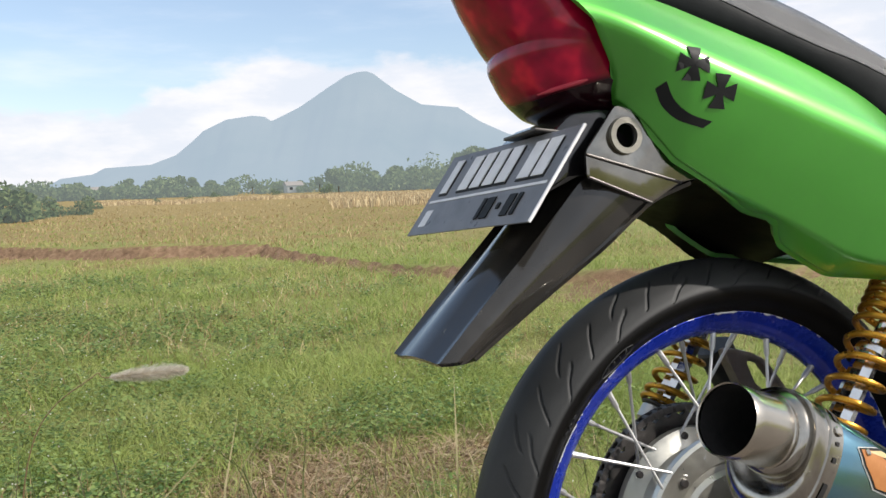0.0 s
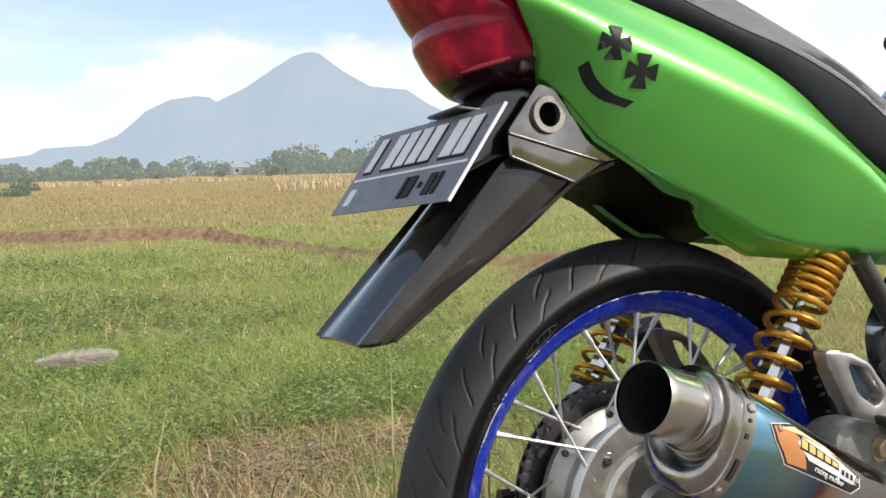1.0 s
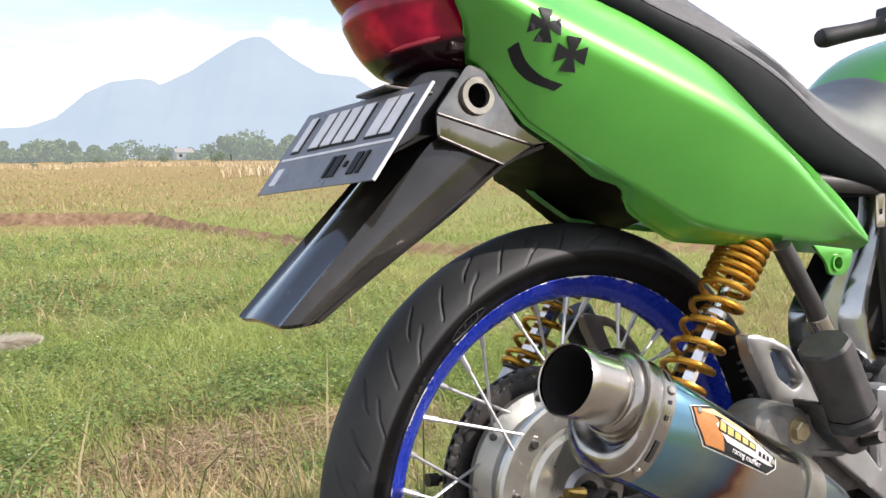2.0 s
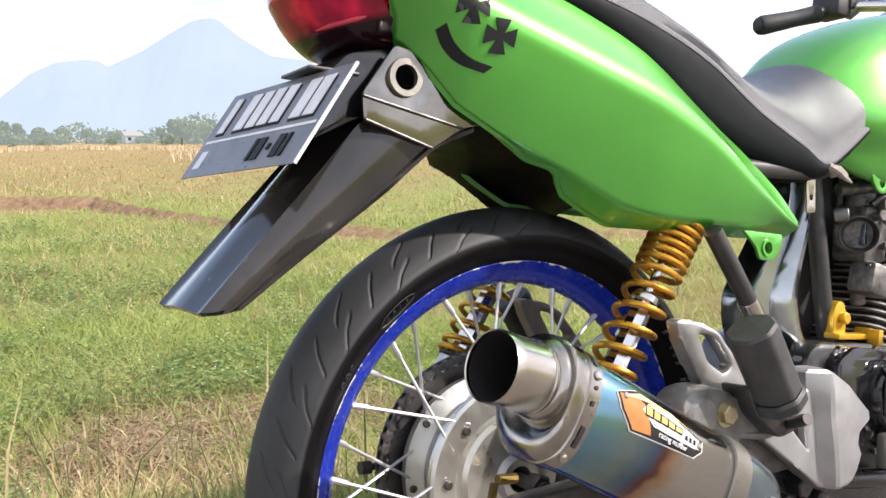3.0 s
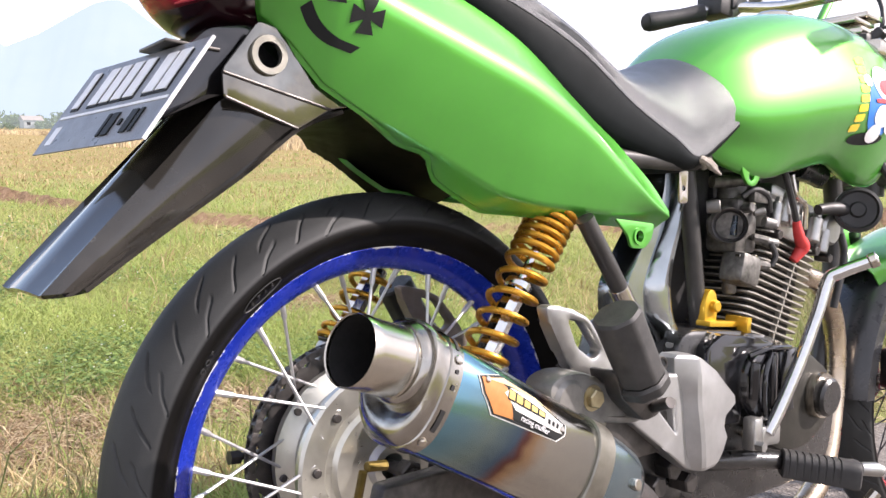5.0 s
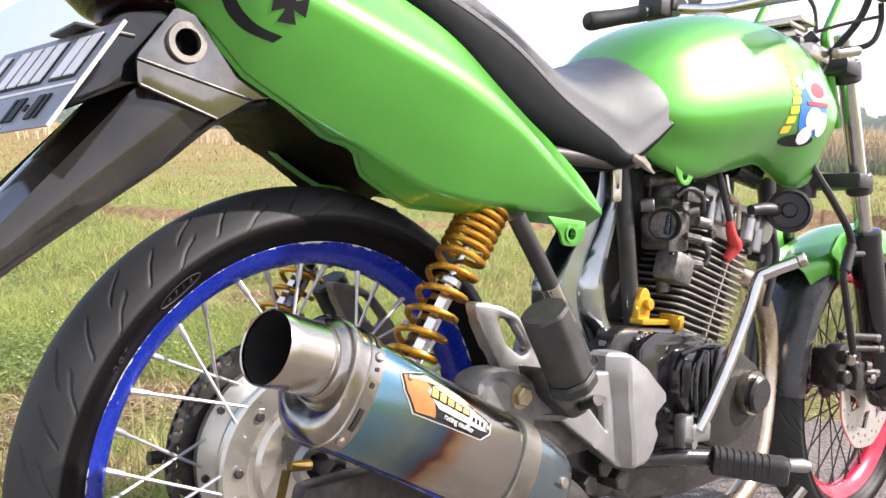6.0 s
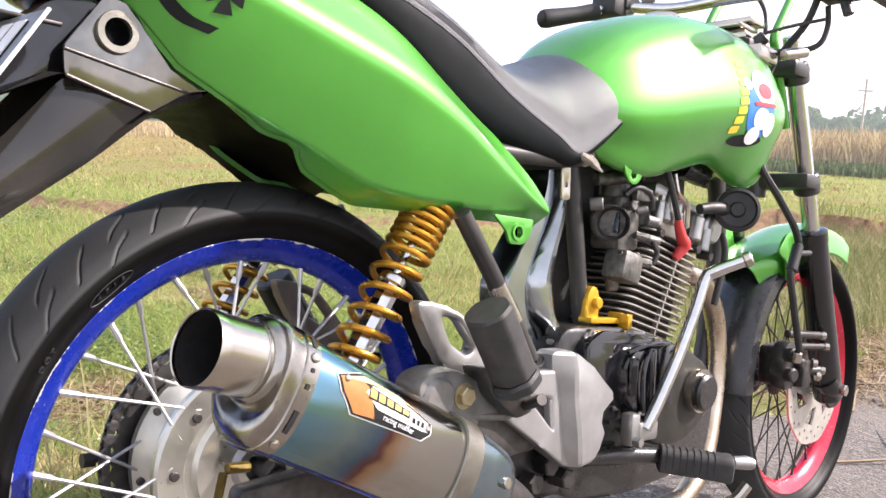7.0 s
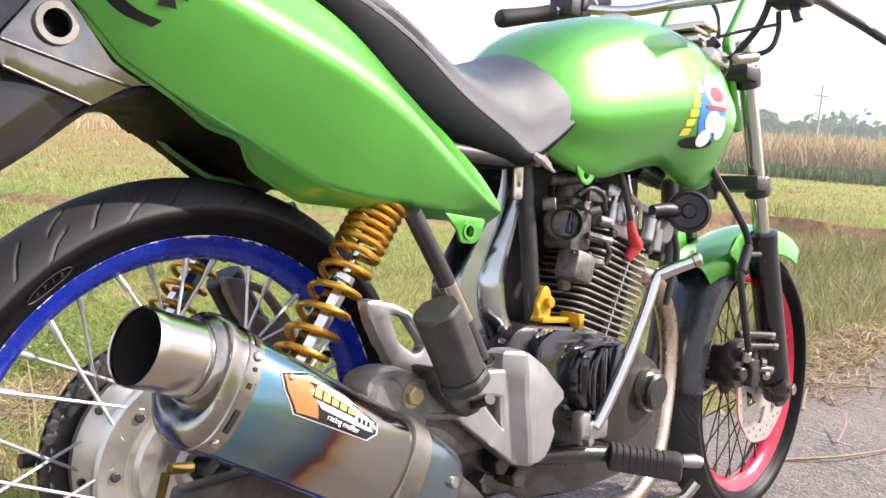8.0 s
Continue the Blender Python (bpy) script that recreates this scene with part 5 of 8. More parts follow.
def frame_body(b):
    """A pressed frame side: narrow under the seat, broad in the middle, with a raised front roll."""
    st = [(0.640, 0.385, 0.412), (0.600, 0.382, 0.4195), (0.560, 0.363, 0.420), (0.522, 0.339, 0.4127), (0.486, 0.318, 0.4103), (0.464, 0.3144, 0.4143), (0.435, 0.3207, 0.4239), (0.407, 0.3376, 0.4478), (0.378, 0.359, 0.450), (0.350, 0.375, 0.450)]
    rows = []
    for z, x0, x1 in smooth_curve([np.array(s) for s in st], 30):
        w = x1 - x0
        near = [(0.0, -0.030), (0.03, -0.044), (0.10, -0.050), (0.42, -0.050), (0.48, -0.045), (0.55, -0.056), (0.68, -0.064), (0.84, -0.062), (0.95, -0.052), (1.0, -0.035)]
        rows.append([(x0 + w * u, MID + y, z) for u, y in near] + [(x0 + w * u, MID + 0.35 * y, z) for u, y in near[::-1]])
    add_grid(b, rows, close_v=True, cap=True)
sub("frame_gusset", GUSSET, bike, frame_body, "polished metal side of the frame", sharp=40)

# swingarm, chain and hub hardware
for y in (-0.088, 0.108):
    sub("swingarm_leg", STEEL_DARK if y < 0 else SWINGARM, bike, lambda b: add_prism(b, round_loop([(-0.075, 0.268), (-0.070, 0.296), (0.10, 0.312), (0.30, 0.336), (0.42, 0.330), (0.42, 0.290), (0.20, 0.276), (0.04, 0.266)], 0.006), y - 0.011, y + 0.011, 0.003), "grey box-section swingarm leg" if y < 0 else "")
def sprocket(b):
    n = 40
    loop = []
    for k in range(n * 4):
        r = 0.108 + 0.006 * (0.5 + 0.5 * math.cos(2 * math.pi * k / 4))
        a = 2 * math.pi * k / (n * 4)
        loop.append((r * math.cos(a), r * math.sin(a)))
    add_prism(b, loop, 0.060, 0.065, 0, holes=[circle_loop(0, 0, 0.05, 24)])
sub("rear_sprocket", STEEL_DARK, rear_wheel, sprocket, "dark toothed sprocket")
link_me = None
chain = sub("drive_chain", FRAME_BLACK, bike, lambda b: add_tube(b, [(0.40, 0.083, 0.350), (0.02, 0.083, 0.399)], 0.0025, 6), "oily black drive chain")
path = [(0.41 - 0.0135 * k, 0.350 + 0.051 * k * 0.0135 / 0.4) for k in range(30)] + [(0.117 * math.cos(a), 0.285 + 0.117 * math.sin(a)) for a in np.arange(radians(84), radians(268), 0.0135 / 0.117)]
for k, (x, z) in enumerate(path):
    if link_me is None:
        bm = bmesh.new()
        add_box(bm, (-0.0072, -0.0055, -0.0042), (0.0072, -0.0030, 0.0042), 0.0012)
        add_box(bm, (-0.0072, 0.0030, -0.0042), (0.0072, 0.0055, 0.0042), 0.0012)
        add_rod(bm, (0, -0.006, 0), (0, 0.006, 0), 0.0042, segs=8)
        ob = part("chain_link", bm, STEEL_DARK, chain)
        link_me = ob.data
    else:
        ob = new("chain_link", link_me)
        ob.parent = chain
    nx, nz = path[min(k + 1, len(path) - 1)]
    px, pz = path[max(k - 1, 0)]
    ob.location = (x, 0.083, z)
    ob.rotation_euler = (0, -math.atan2(nz - pz, nx - px), 0)
sub("chain_adjuster", STEEL_DARK, bike, lambda b: (add_rod(b, (-0.06, 0.106, 0.283), (-0.125, 0.106, 0.281), 0.004), add_rod(b, (-0.118, 0.106, 0.281), (-0.130, 0.106, 0.281), 0.008, segs=6), add_box(b, (-0.075, 0.094, 0.262), (-0.055, 0.118, 0.304), 0.003)), "black chain adjuster bolt")
for k in range(9):
    a = radians(20 + 40 * k)
    sub("hub_bolt", STEEL_DARK, rear_wheel, lambda b: (add_rod(b, (0.083 * math.cos(a), -0.0165, 0.083 * math.sin(a)), (0.083 * math.cos(a), -0.0215, 0.083 * math.sin(a)), 0.0048, segs=10, lip=0.001)))
for k in range(8):
    a = radians(12 + 45 * k)
    sub("flange_bolt", STEEL_DARK, rear_wheel, lambda b: (add_rod(b, (0.091 * math.cos(a), 0.045, 0.091 * math.sin(a)), (0.091 * math.cos(a), 0.037, 0.091 * math.sin(a)), 0.0042, segs=8, lip=0.001)))
def brake_arm(b):
    add_rod(b, (0, -0.052, 0.285), (0, 0.12, 0.285), 0.0075)
    add_rod(b, (0, -0.030, 0.285), (0, -0.046, 0.285), 0.014, segs=6, lip=0.002)
    add_prism(b, round_loop([(0.030, 0.335), (0.046, 0.340), (0.060, 0.285), (0.048, 0.245), (0.036, 0.248), (0.044, 0.290)], 0.006), -0.024, -0.014, 0.002)
sub("brake_arm", STEEL_DARK, bike, brake_arm)
sub("wear_indicator", surface("tarnished_gold", (0.10, 0.07, 0.015), (0.20, 0.14, 0.03), (0.3, 0.5), metal=0.7, scale=60), bike, lambda b: (add_rod(b, (-0.050, -0.036, 0.297), (-0.026, -0.036, 0.296), 0.0055, segs=8, lip=0.001), add_rod(b, (-0.053, -0.036, 0.294), (-0.058, -0.036, 0.264), 0.0045, segs=8, lip=0.001)), "small yellow brake fitting")
sub("torque_link", STEEL_DARK, bike, lambda b: add_tube(b, [(0.04, -0.034, 0.248), (0.14, -0.045, 0.245), (0.33, -0.06, 0.26)], 0.006, 8, 12))

# passenger peg hanger, boss and folded peg
def build_hanger(s):
    f = (lambda y: y) if s == 1 else (lambda y: 2 * MID - y)
    out = round_loop([(0.096, 0.464), (0.125, 0.462), (0.162, 0.451), (0.188, 0.420), (0.215, 0.392), (0.205, 0.372), (0.150, 0.385), (0.128, 0.408), (0.099, 0.452)], 0.010)
    hole = round_loop([(0.130, 0.449), (0.154, 0.445), (0.183, 0.414), (0.171, 0.406), (0.146, 0.420)], 0.006)
    hanger = sub("peg_hanger", ALU if s == 1 else SWINGARM, bike, lambda b: add_prism(b, out, f(-0.125), f(-0.108), 0.004, holes=[hole]), "cast aluminium passenger peg hanger with an opening")
    boss = sub("hanger_boss", ALU_DULL, hanger, lambda b: (add_prism(b, round_loop([(0.080, 0.388), (0.100, 0.399), (0.134, 0.399), (0.169, 0.380), (0.236, 0.346), (0.215, 0.338), (0.149, 0.347), (0.112, 0.350), (0.086, 0.365)], 0.012), f(-0.152), f(-0.112), 0.006),
        add_rod(b, (0.108, f(-0.112), 0.372), (0.108, f(-0.156), 0.372), 0.021, segs=24, lip=0.004)), "dull cast boss")
    sub("hex_bolt", surface("brass_bolt", (0.36, 0.30, 0.18), (0.5, 0.43, 0.28), (0.3, 0.45), metal=0.9, scale=60), boss, lambda b: (add_rod(b, (0.142, f(-0.148), 0.372), (0.142, f(-0.160), 0.372), 0.0105, segs=6, lip=0.0015), add_rod(b, (0.142, f(-0.148), 0.372), (0.142, f(-0.153), 0.372), 0.0135, segs=20)), "brass-coloured hex bolt")
    def block(b):
        p0, p1 = Vector((0.137, f(-0.180), 0.461)), Vector((0.190, f(-0.180), 0.384))
        d = (p1 - p0).normalized(); u = Vector((0, 1, 0)); w = d.cross(u)
        for t0, t1, k in ((0.0, 0.84, 1.0), (0.85, 1.0, 1.06)):
            rows = []
            for t, g in ((t0, 0.90), (t0 + 0.035, 1.0), (t1 - 0.02, 0.97), (t1, 0.92)):
                loop = round_loop([(math.cos(q) * 0.0262 * k * g, math.sin(q) * 0.0262 * k * g) for q in np.arange(8) * math.pi / 4 + 0.25], 0.004, 3)
                rows.append([p0 + (p1 - p0) * t + u * c_ + w * s_ for c_, s_ in loop])
            add_grid(b, rows, close_v=True, cap=True)
    sub("folded_peg", PEG_RUBBER, hanger, block, "folded dark rubber passenger peg", sharp=25)
    sub("peg_clevis", STEEL_DARK, hanger, lambda b: (add_prism(b, round_loop([(0.150, 0.402), (0.215, 0.392), (0.228, 0.352), (0.202, 0.346), (0.165, 0.372)], 0.008), f(-0.172), f(-0.135), 0.003), add_rod(b, (0.205, f(-0.20), 0.372), (0.222, f(-0.15), 0.352), 0.006)))
build_hanger(1)
sub("strap_plate", STRAP, bike, lambda b: add_prism(b, round_loop([(0.117, 0.372), (0.128, 0.392), (0.146, 0.395), (0.164, 0.378), (0.168, 0.350), (0.160, 0.322), (0.128, 0.330), (0.124, 0.352)], 0.008), -0.1515, -0.1480, 0.001), "dull steel plate bolted over the muffler strap")
build_hanger(-1)

# right foot-rest plate
def rest_plate(b):
    """A casting of two arms round a triangular opening, joined by a ridged upright block."""
    arm = round_loop([(0.205, 0.352), (0.255, 0.362), (0.285, 0.382), (0.335, 0.380), (0.352, 0.398), (0.376, 0.380), (0.384, 0.300), (0.386, 0.262), (0.372, 0.258), (0.318, 0.290), (0.260, 0.326), (0.212, 0.338)], 0.005)
    gap = round_loop([(0.290, 0.352), (0.333, 0.346), (0.340, 0.308)], 0.004)
    add_prism(b, arm, -0.112, -0.088, 0.004, holes=[gap])
    rows = []
    for z, x0, xr, x1, d in ((0.402, 0.336, 0.354, 0.364, 0.55), (0.398, 0.330, 0.356, 0.380, 0.85), (0.380, 0.332, 0.359, 0.414, 1.0), (0.362, 0.344, 0.361, 0.436, 1.0), (0.346, 0.348, 0.364, 0.458, 0.95), (0.336, 0.350, 0.366, 0.460, 0.95),
                             (0.322, 0.352, 0.369, 0.440, 1.0), (0.308, 0.355, 0.372, 0.438, 1.0), (0.294, 0.358, 0.375, 0.446, 1.0), (0.275, 0.364, 0.379, 0.438, 0.95), (0.264, 0.370, 0.382, 0.430, 0.85), (0.259, 0.374, 0.386, 0.424, 0.6)):
        rows.append([(x0, -0.086, z), (x0, -0.110, z), (xr - 0.004, -0.110 - 0.016 * d, z), (xr + 0.002, -0.110 - 0.018 * d, z), (x1 - 0.006, -0.110 - 0.006 * d, z), (x1, -0.106, z), (x1, -0.086, z)])
    add_grid(b, rows, close_v=True, cap=True)
sub("foot_rest_plate", SILVER_PAINT, bike, rest_plate, "chipped silver foot-rest casting with a triangular opening", sharp=22)
sub("plate_lug", ALU, bike, lambda b: (add_box(b, (0.392, -0.062, 0.392), (0.452, -0.048, 0.408), 0.003), add_rod(b, (0.446, -0.048, 0.411), (0.446, -0.068, 0.411), 0.0095, segs=16, lip=0.002), add_rod(b, (0.446, -0.06, 0.411), (0.446, -0.074, 0.411), 0.006, segs=6)), "silver lug with a chrome bolt")
sub("sleeve_clip", STEEL_DARK, bike, lambda b: add_tube(b, [(0.306 + 0.012 * math.cos(a), -0.108, 0.392 + 0.008 * math.sin(a)) for a in np.linspace(0, 6.2, 20)], 0.002, 6))

# -- engine --
case = sub("engine_case", ENGINE_BLACK, bike, lambda b: add_prism(b, round_loop([(0.395, 0.425), (0.560, 0.420), (0.660, 0.398), (0.780, 0.360), (0.810, 0.300), (0.795, 0.215), (0.720, 0.190), (0.560, 0.185), (0.440, 0.190), (0.385, 0.240), (0.380, 0.330)], 0.03), -0.070, 0.10, 0.008), "black painted engine case")
sub("clutch_cover", surface("olive_black", (0.018, 0.017, 0.014), (0.036, 0.034, 0.028), (0.34, 0.5), scale=30, relief=0.2, relief_scale=500, spec=0.25), case,
    lambda b: (add_prism(b, round_loop([(0.575, 0.380), (0.600, 0.402), (0.665, 0.396), (0.735, 0.360), (0.752, 0.310), (0.735, 0.280), (0.690, 0.252), (0.630, 0.246), (0.575, 0.262), (0.555, 0.320)], 0.03), -0.094, -0.066, 0.008)), "matt dark clutch cover")
cap = sub("oil_cap", ENGINE_BLACK, case, lambda b: add_rod(b, (0.698, -0.086, 0.327), (0.698, -0.118, 0.325), 0.0285, segs=36, lip=0.004), "round black oil cap")
sub("cap_ring", BRUSHED, cap, lambda b: add_lathe(b, [(0.026, -0.008), (0.033, -0.008), (0.034, -0.002), (0.034, 0.004), (0.026, 0.004)], (0.698, -0.099, 0.3265), segs=40))
def lifter_cover(b):
    add_prism(b, round_loop([(0.495, 0.372), (0.512, 0.395), (0.560, 0.404), (0.625, 0.402), (0.605, 0.345), (0.580, 0.298), (0.535, 0.300), (0.500, 0.330)], 0.016), -0.106, -0.066, 0.012)
sub("gear_cover", BLACK_GLOSS, case, lambda b: add_prism(b, round_loop([(0.430, 0.405), (0.462, 0.421), (0.543, 0.414), (0.590, 0.404), (0.553, 0.394), (0.535, 0.372), (0.519, 0.338), (0.512, 0.300), (0.440, 0.300), (0.430, 0.340)], 0.008), -0.089, -0.066, 0.003), "gloss black flat gear cover")
lift = sub("glossy_cover", BLACK_GLOSS, case, lifter_cover, "high-gloss black side cover")
for pts in ([(0.505, -0.100, 0.392), (0.535, -0.109, 0.402), (0.590, -0.109, 0.402)], [(0.545, -0.109, 0.396), (0.528, -0.112, 0.372), (0.527, -0.112, 0.340), (0.537, -0.110, 0.310)]):
    sub("cover_rib", BLACK_GLOSS, lift, lambda b: add_tube(b, pts, 0.0034, 10, 22))
for x, z, turn, w, h in ((0.556, 0.352, 16, 0.011, 0.044), (0.584, 0.356, -14, 0.011, 0.042), (0.512, 0.360, 30, 0.009, 0.026)):
    sub("cover_facet", BLACK_GLOSS, lift, lambda b: add_box(b, (-w, -0.006, -h), (w, 0.006, h), 0.003, Matrix.Translation((x, -0.106, z)) @ Matrix.Rotation(radians(turn), 4, 'Z') @ Matrix.Rotation(radians(-8), 4, 'Y')))
for x, z in ((0.455, 0.413), (0.532, 0.410), (0.484, 0.364), (0.475, 0.306), (0.615, 0.398), (0.690, 0.378), (0.645, 0.256), (0.735, 0.282), (0.462, 0.262), (0.545, 0.282)):
    sub("case_bolt", BRUSHED, case, lambda b: (add_rod(b, (x, -0.066, z), (x, -0.082, z), 0.0065, segs=6, lip=0.001), add_rod(b, (x, -0.066, z), (x, -0.076, z), 0.0085, segs=16)))

fin_me = None
FIN_TURN = radians(13)
FIN_GREY = surface("cast_fins", (0.26, 0.245, 0.215), (0.42, 0.395, 0.35), (0.38, 0.55), metal=0.6, scale=40, relief=0.2, relief_scale=500)
# near-black barrel: the dark of the gaps between the fins is painted in
cylinder = sub("cylinder", surface("shaded_barrel", (0.010, 0.009, 0.008), (0.024, 0.022, 0.019), (0.6, 0.8), scale=40, spec=0.2), bike, lambda b: add_box(b, (-0.064, -0.058, -0.095), (0.064, 0.058, 0.085), 0.014, Matrix.Translation((0.650, MID, 0.473)) @ Matrix.Rotation(FIN_TURN, 4, 'Y')), "grey finned air-cooled cylinder")
for k in range(16):
    f = k / 15
    cx, cz = 0.617 + 0.066 * f, 0.398 + 0.150 * f
    w = 0.080 if k < 11 else 0.074
    if k in (0, 11):
        bm = bmesh.new()
        loop = round_loop([(-w, -0.070), (w, -0.070), (w, 0.070), (-w, 0.070)], 0.022, 6)
        s = bmesh.new()
        s.faces.new([s.verts.new((x, y, -0.0012)) for x, y in loop])
        g = bmesh.ops.extrude_face_region(s, geom=s.faces[:])
        for v in [q for q in g["geom"] if isinstance(q, bmesh.types.BMVert)]:
            v.co.z = 0.0012
        join(bm, s)
        for x in (0.012,):
            add_box(bm, (x - 0.0016, -0.0695, -0.0105), (x + 0.0016, -0.062, 0.0))
        ob = part("fin", bm, FIN_GREY, cylinder)
        fin_me = ob.data
    else:
        ob = new("fin", fin_me)
        ob.parent = cylinder
    ob.location = (cx, MID, cz)
    ob.rotation_euler = (0, FIN_TURN, 0)
def head(b):
    add_box(b, (0.620, MID - 0.055, 0.548), (0.790, MID + 0.055, 0.600), 0.010, Matrix.Translation((0.7, 0, 0.57)) @ Matrix.Rotation(FIN_TURN, 4, 'Y') @ Matrix.Translation((-0.7, 0, -0.57)))
    add_box(b, (0.640, MID - 0.045, 0.596), (0.780, MID + 0.045, 0.630), 0.014, Matrix.Translation((0.7, 0, 0.57)) @ Matrix.Rotation(FIN_TURN, 4, 'Y') @ Matrix.Translation((-0.7, 0, -0.57)))
    add_rod(b, (0.79, -0.058, 0.575), (0.79, 0.08, 0.575), 0.026, segs=24, lip=0.004)
head_ob = sub("cylinder_head", ALU, bike, head, "silver cylinder head")
for x, z, r in ((0.632, 0.588, 0.0085), (0.656, 0.596, 0.0105), (0.682, 0.592, 0.0075), (0.744, 0.572, 0.0105), (0.772, 0.556, 0.0095)):
    sub("head_post", ALU, head_ob, lambda b: (add_rod(b, (x - 0.006, -0.052, z - 0.020), (x + 0.004, -0.052, z + 0.018), r, segs=16, lip=0.002), add_rod(b, (x + 0.003, -0.052, z + 0.016), (x + 0.006, -0.052, z + 0.026), r * 0.62, segs=6, lip=0.001)))
for x, z in ((0.628, 0.560), (0.735, 0.540), (0.775, 0.530)):
    sub("head_bolt", STEEL_DARK, head_ob, lambda b: add_rod(b, (x, -0.040, z), (x, -0.064, z - 0.002), 0.0075, segs=6, lip=0.001))
tube_part("breather_pipe", [(0.655, -0.060, 0.648), (0.660, -0.064, 0.622), (0.676, -0.064, 0.612), (0.694, -0.062, 0.605), (0.700, -0.060, 0.570)], 0.0042, BRUSHED, "thin bent metal pipe", 26, 8)
tube_part("rocker_cap", [(0.700, -0.040, 0.668), (0.770, -0.038, 0.660)], 0.020, ENGINE_BLACK, "", 6, 16)
boot = sub("spark_plug_boot", RED_BOOT, bike, lambda b: add_tube(b, [(0.659, -0.069, 0.580), (0.664, -0.069, 0.567), (0.672, -0.069, 0.554), (0.684, -0.067, 0.543), (0.672, -0.060, 0.522)], [0.0058, 0.0074, 0.0086, 0.0105, 0.0066], 12, 26), "red rubber spark plug cap")
tube_part("plug_lead", [(0.610, -0.070, 0.660), (0.630, -0.070, 0.630), (0.660, -0.069, 0.579)], 0.0048, BLACK_MATT, "black plug lead", 18, 8, boot)

# added dark boxes that close the see-through gap behind the carburettor
sub("dark_filler", BLACK_MATT, bike, lambda b: (add_box(b, (0.455, 0.030, 0.405), (0.600, 0.075, 0.665), 0.010), add_box(b, (0.58, 0.020, 0.600), (0.830, 0.070, 0.690), 0.012)), "plain black filler boxes behind the carburettor")
# carburettor with an open bell mouth
def carb_body(b):
    add_rod(b, (0.515, -0.046, 0.566), (0.590, MID - 0.01, 0.574), 0.026, 0.022, 24, 0.003)
    add_box(b, (0.528, -0.056, 0.528), (0.580, -0.004, 0.606), 0.008)
    add_rod(b, (0.548, -0.03, 0.600), (0.552, -0.03, 0.640), 0.020, segs=20, lip=0.003)
    add_rod(b, (0.548, -0.034, 0.492), (0.552, -0.034, 0.470), 0.010, segs=12, lip=0.002)
    add_rod(b, (0.535, -0.06, 0.590), (0.535, -0.074, 0.592), 0.007, segs=10, lip=0.001)
    add_rod(b, (0.560, -0.06, 0.552), (0.580, -0.072, 0.548), 0.006, segs=10, lip=0.001)
    add_rod(b, (0.560, -0.06, 0.515), (0.596, -0.064, 0.512), 0.007, segs=10, lip=0.001)
    add_box(b, (0.545, -0.070, 0.600), (0.585, -0.060, 0.618), 0.002)
    add_rod(b, (0.50, -0.03, 0.625), (0.56, -0.05, 0.632), 0.009, segs=12, lip=0.001)
carb = sub("carburettor", surface("dirty_alloy", (0.05, 0.048, 0.044), (0.19, 0.18, 0.165), (0.35, 0.6), metal=0.6, scale=90, relief=0.3, relief_scale=500), bike, carb_body, "dirty grey carburettor without an air filter")
for (x, z), r in (((0.530, 0.524), 0.0035), ((0.568, 0.524), 0.0035), ((0.526, 0.494), 0.003), ((0.572, 0.494), 0.003), ((0.555, 0.600), 0.004)):
    sub("carb_screw", BRUSHED, carb, lambda b: add_rod(b, (x, -0.056, z), (x, -0.064, z), r, segs=8, lip=0.0006))
sub("float_bowl", surface("stained_alloy", (0.07, 0.067, 0.06), (0.26, 0.25, 0.23), (0.35, 0.6), metal=0.7, scale=70, relief=0.3, relief_scale=400), carb, lambda b: add_box(b, (-0.022, -0.020, -0.024), (0.026, 0.020, 0.020), 0.008, Matrix.Translation((0.546, -0.052, 0.508)) @ Matrix.Rotation(radians(12), 4, 'Y')), "dull cast float bowl")
for p0, p1, r in (((0.590, -0.058, 0.575), (0.606, -0.066, 0.572), 0.008), ((0.592, -0.058, 0.548), (0.612, -0.068, 0.545), 0.0065), ((0.560, -0.06, 0.585), (0.572, -0.07, 0.59), 0.005), ((0.470, -0.045, 0.588), (0.480, -0.06, 0.590), 0.009)):
    sub("carb_fitting", ALU_DULL, carb, lambda b: add_rod(b, p0, p1, r, segs=12, lip=0.001))
mouth_axis = Vector((-0.80, -0.52, 0.02)).normalized()
sub("bell_mouth", STEEL_DARK, carb, lambda b: add_lathe(b, [(0.0170, -0.030), (0.0205, -0.004), (0.0222, 0.0), (0.0238, 0.001), (0.0242, -0.002), (0.0228, -0.008), (0.0205, -0.030)], Vector((0.505, -0.060, 0.565)), mouth_axis, 36), "open dark bell mouth")
# blue in the slide's metal paints the bluish reflection inside the mouth
sub("throttle_slide", surface("slide_blue_glint", (0.35, 0.45, 0.6), (0.45, 0.55, 0.68), (0.15, 0.3), metal=1.0, scale=50), carb, lambda b: add_box(b, (0.519, -0.060, 0.552), (0.524, -0.050, 0.580), 0.001), "shiny throttle slide")
# near-black disc paints the dark inside of the bell mouth
sub("mouth_wall", HOLE_DARK, carb, lambda b: add_rod(b, Vector((0.505, -0.060, 0.565)) - mouth_axis * 0.018, Vector((0.505, -0.060, 0.565)) - mouth_axis * 0.030, 0.0195, segs=24))
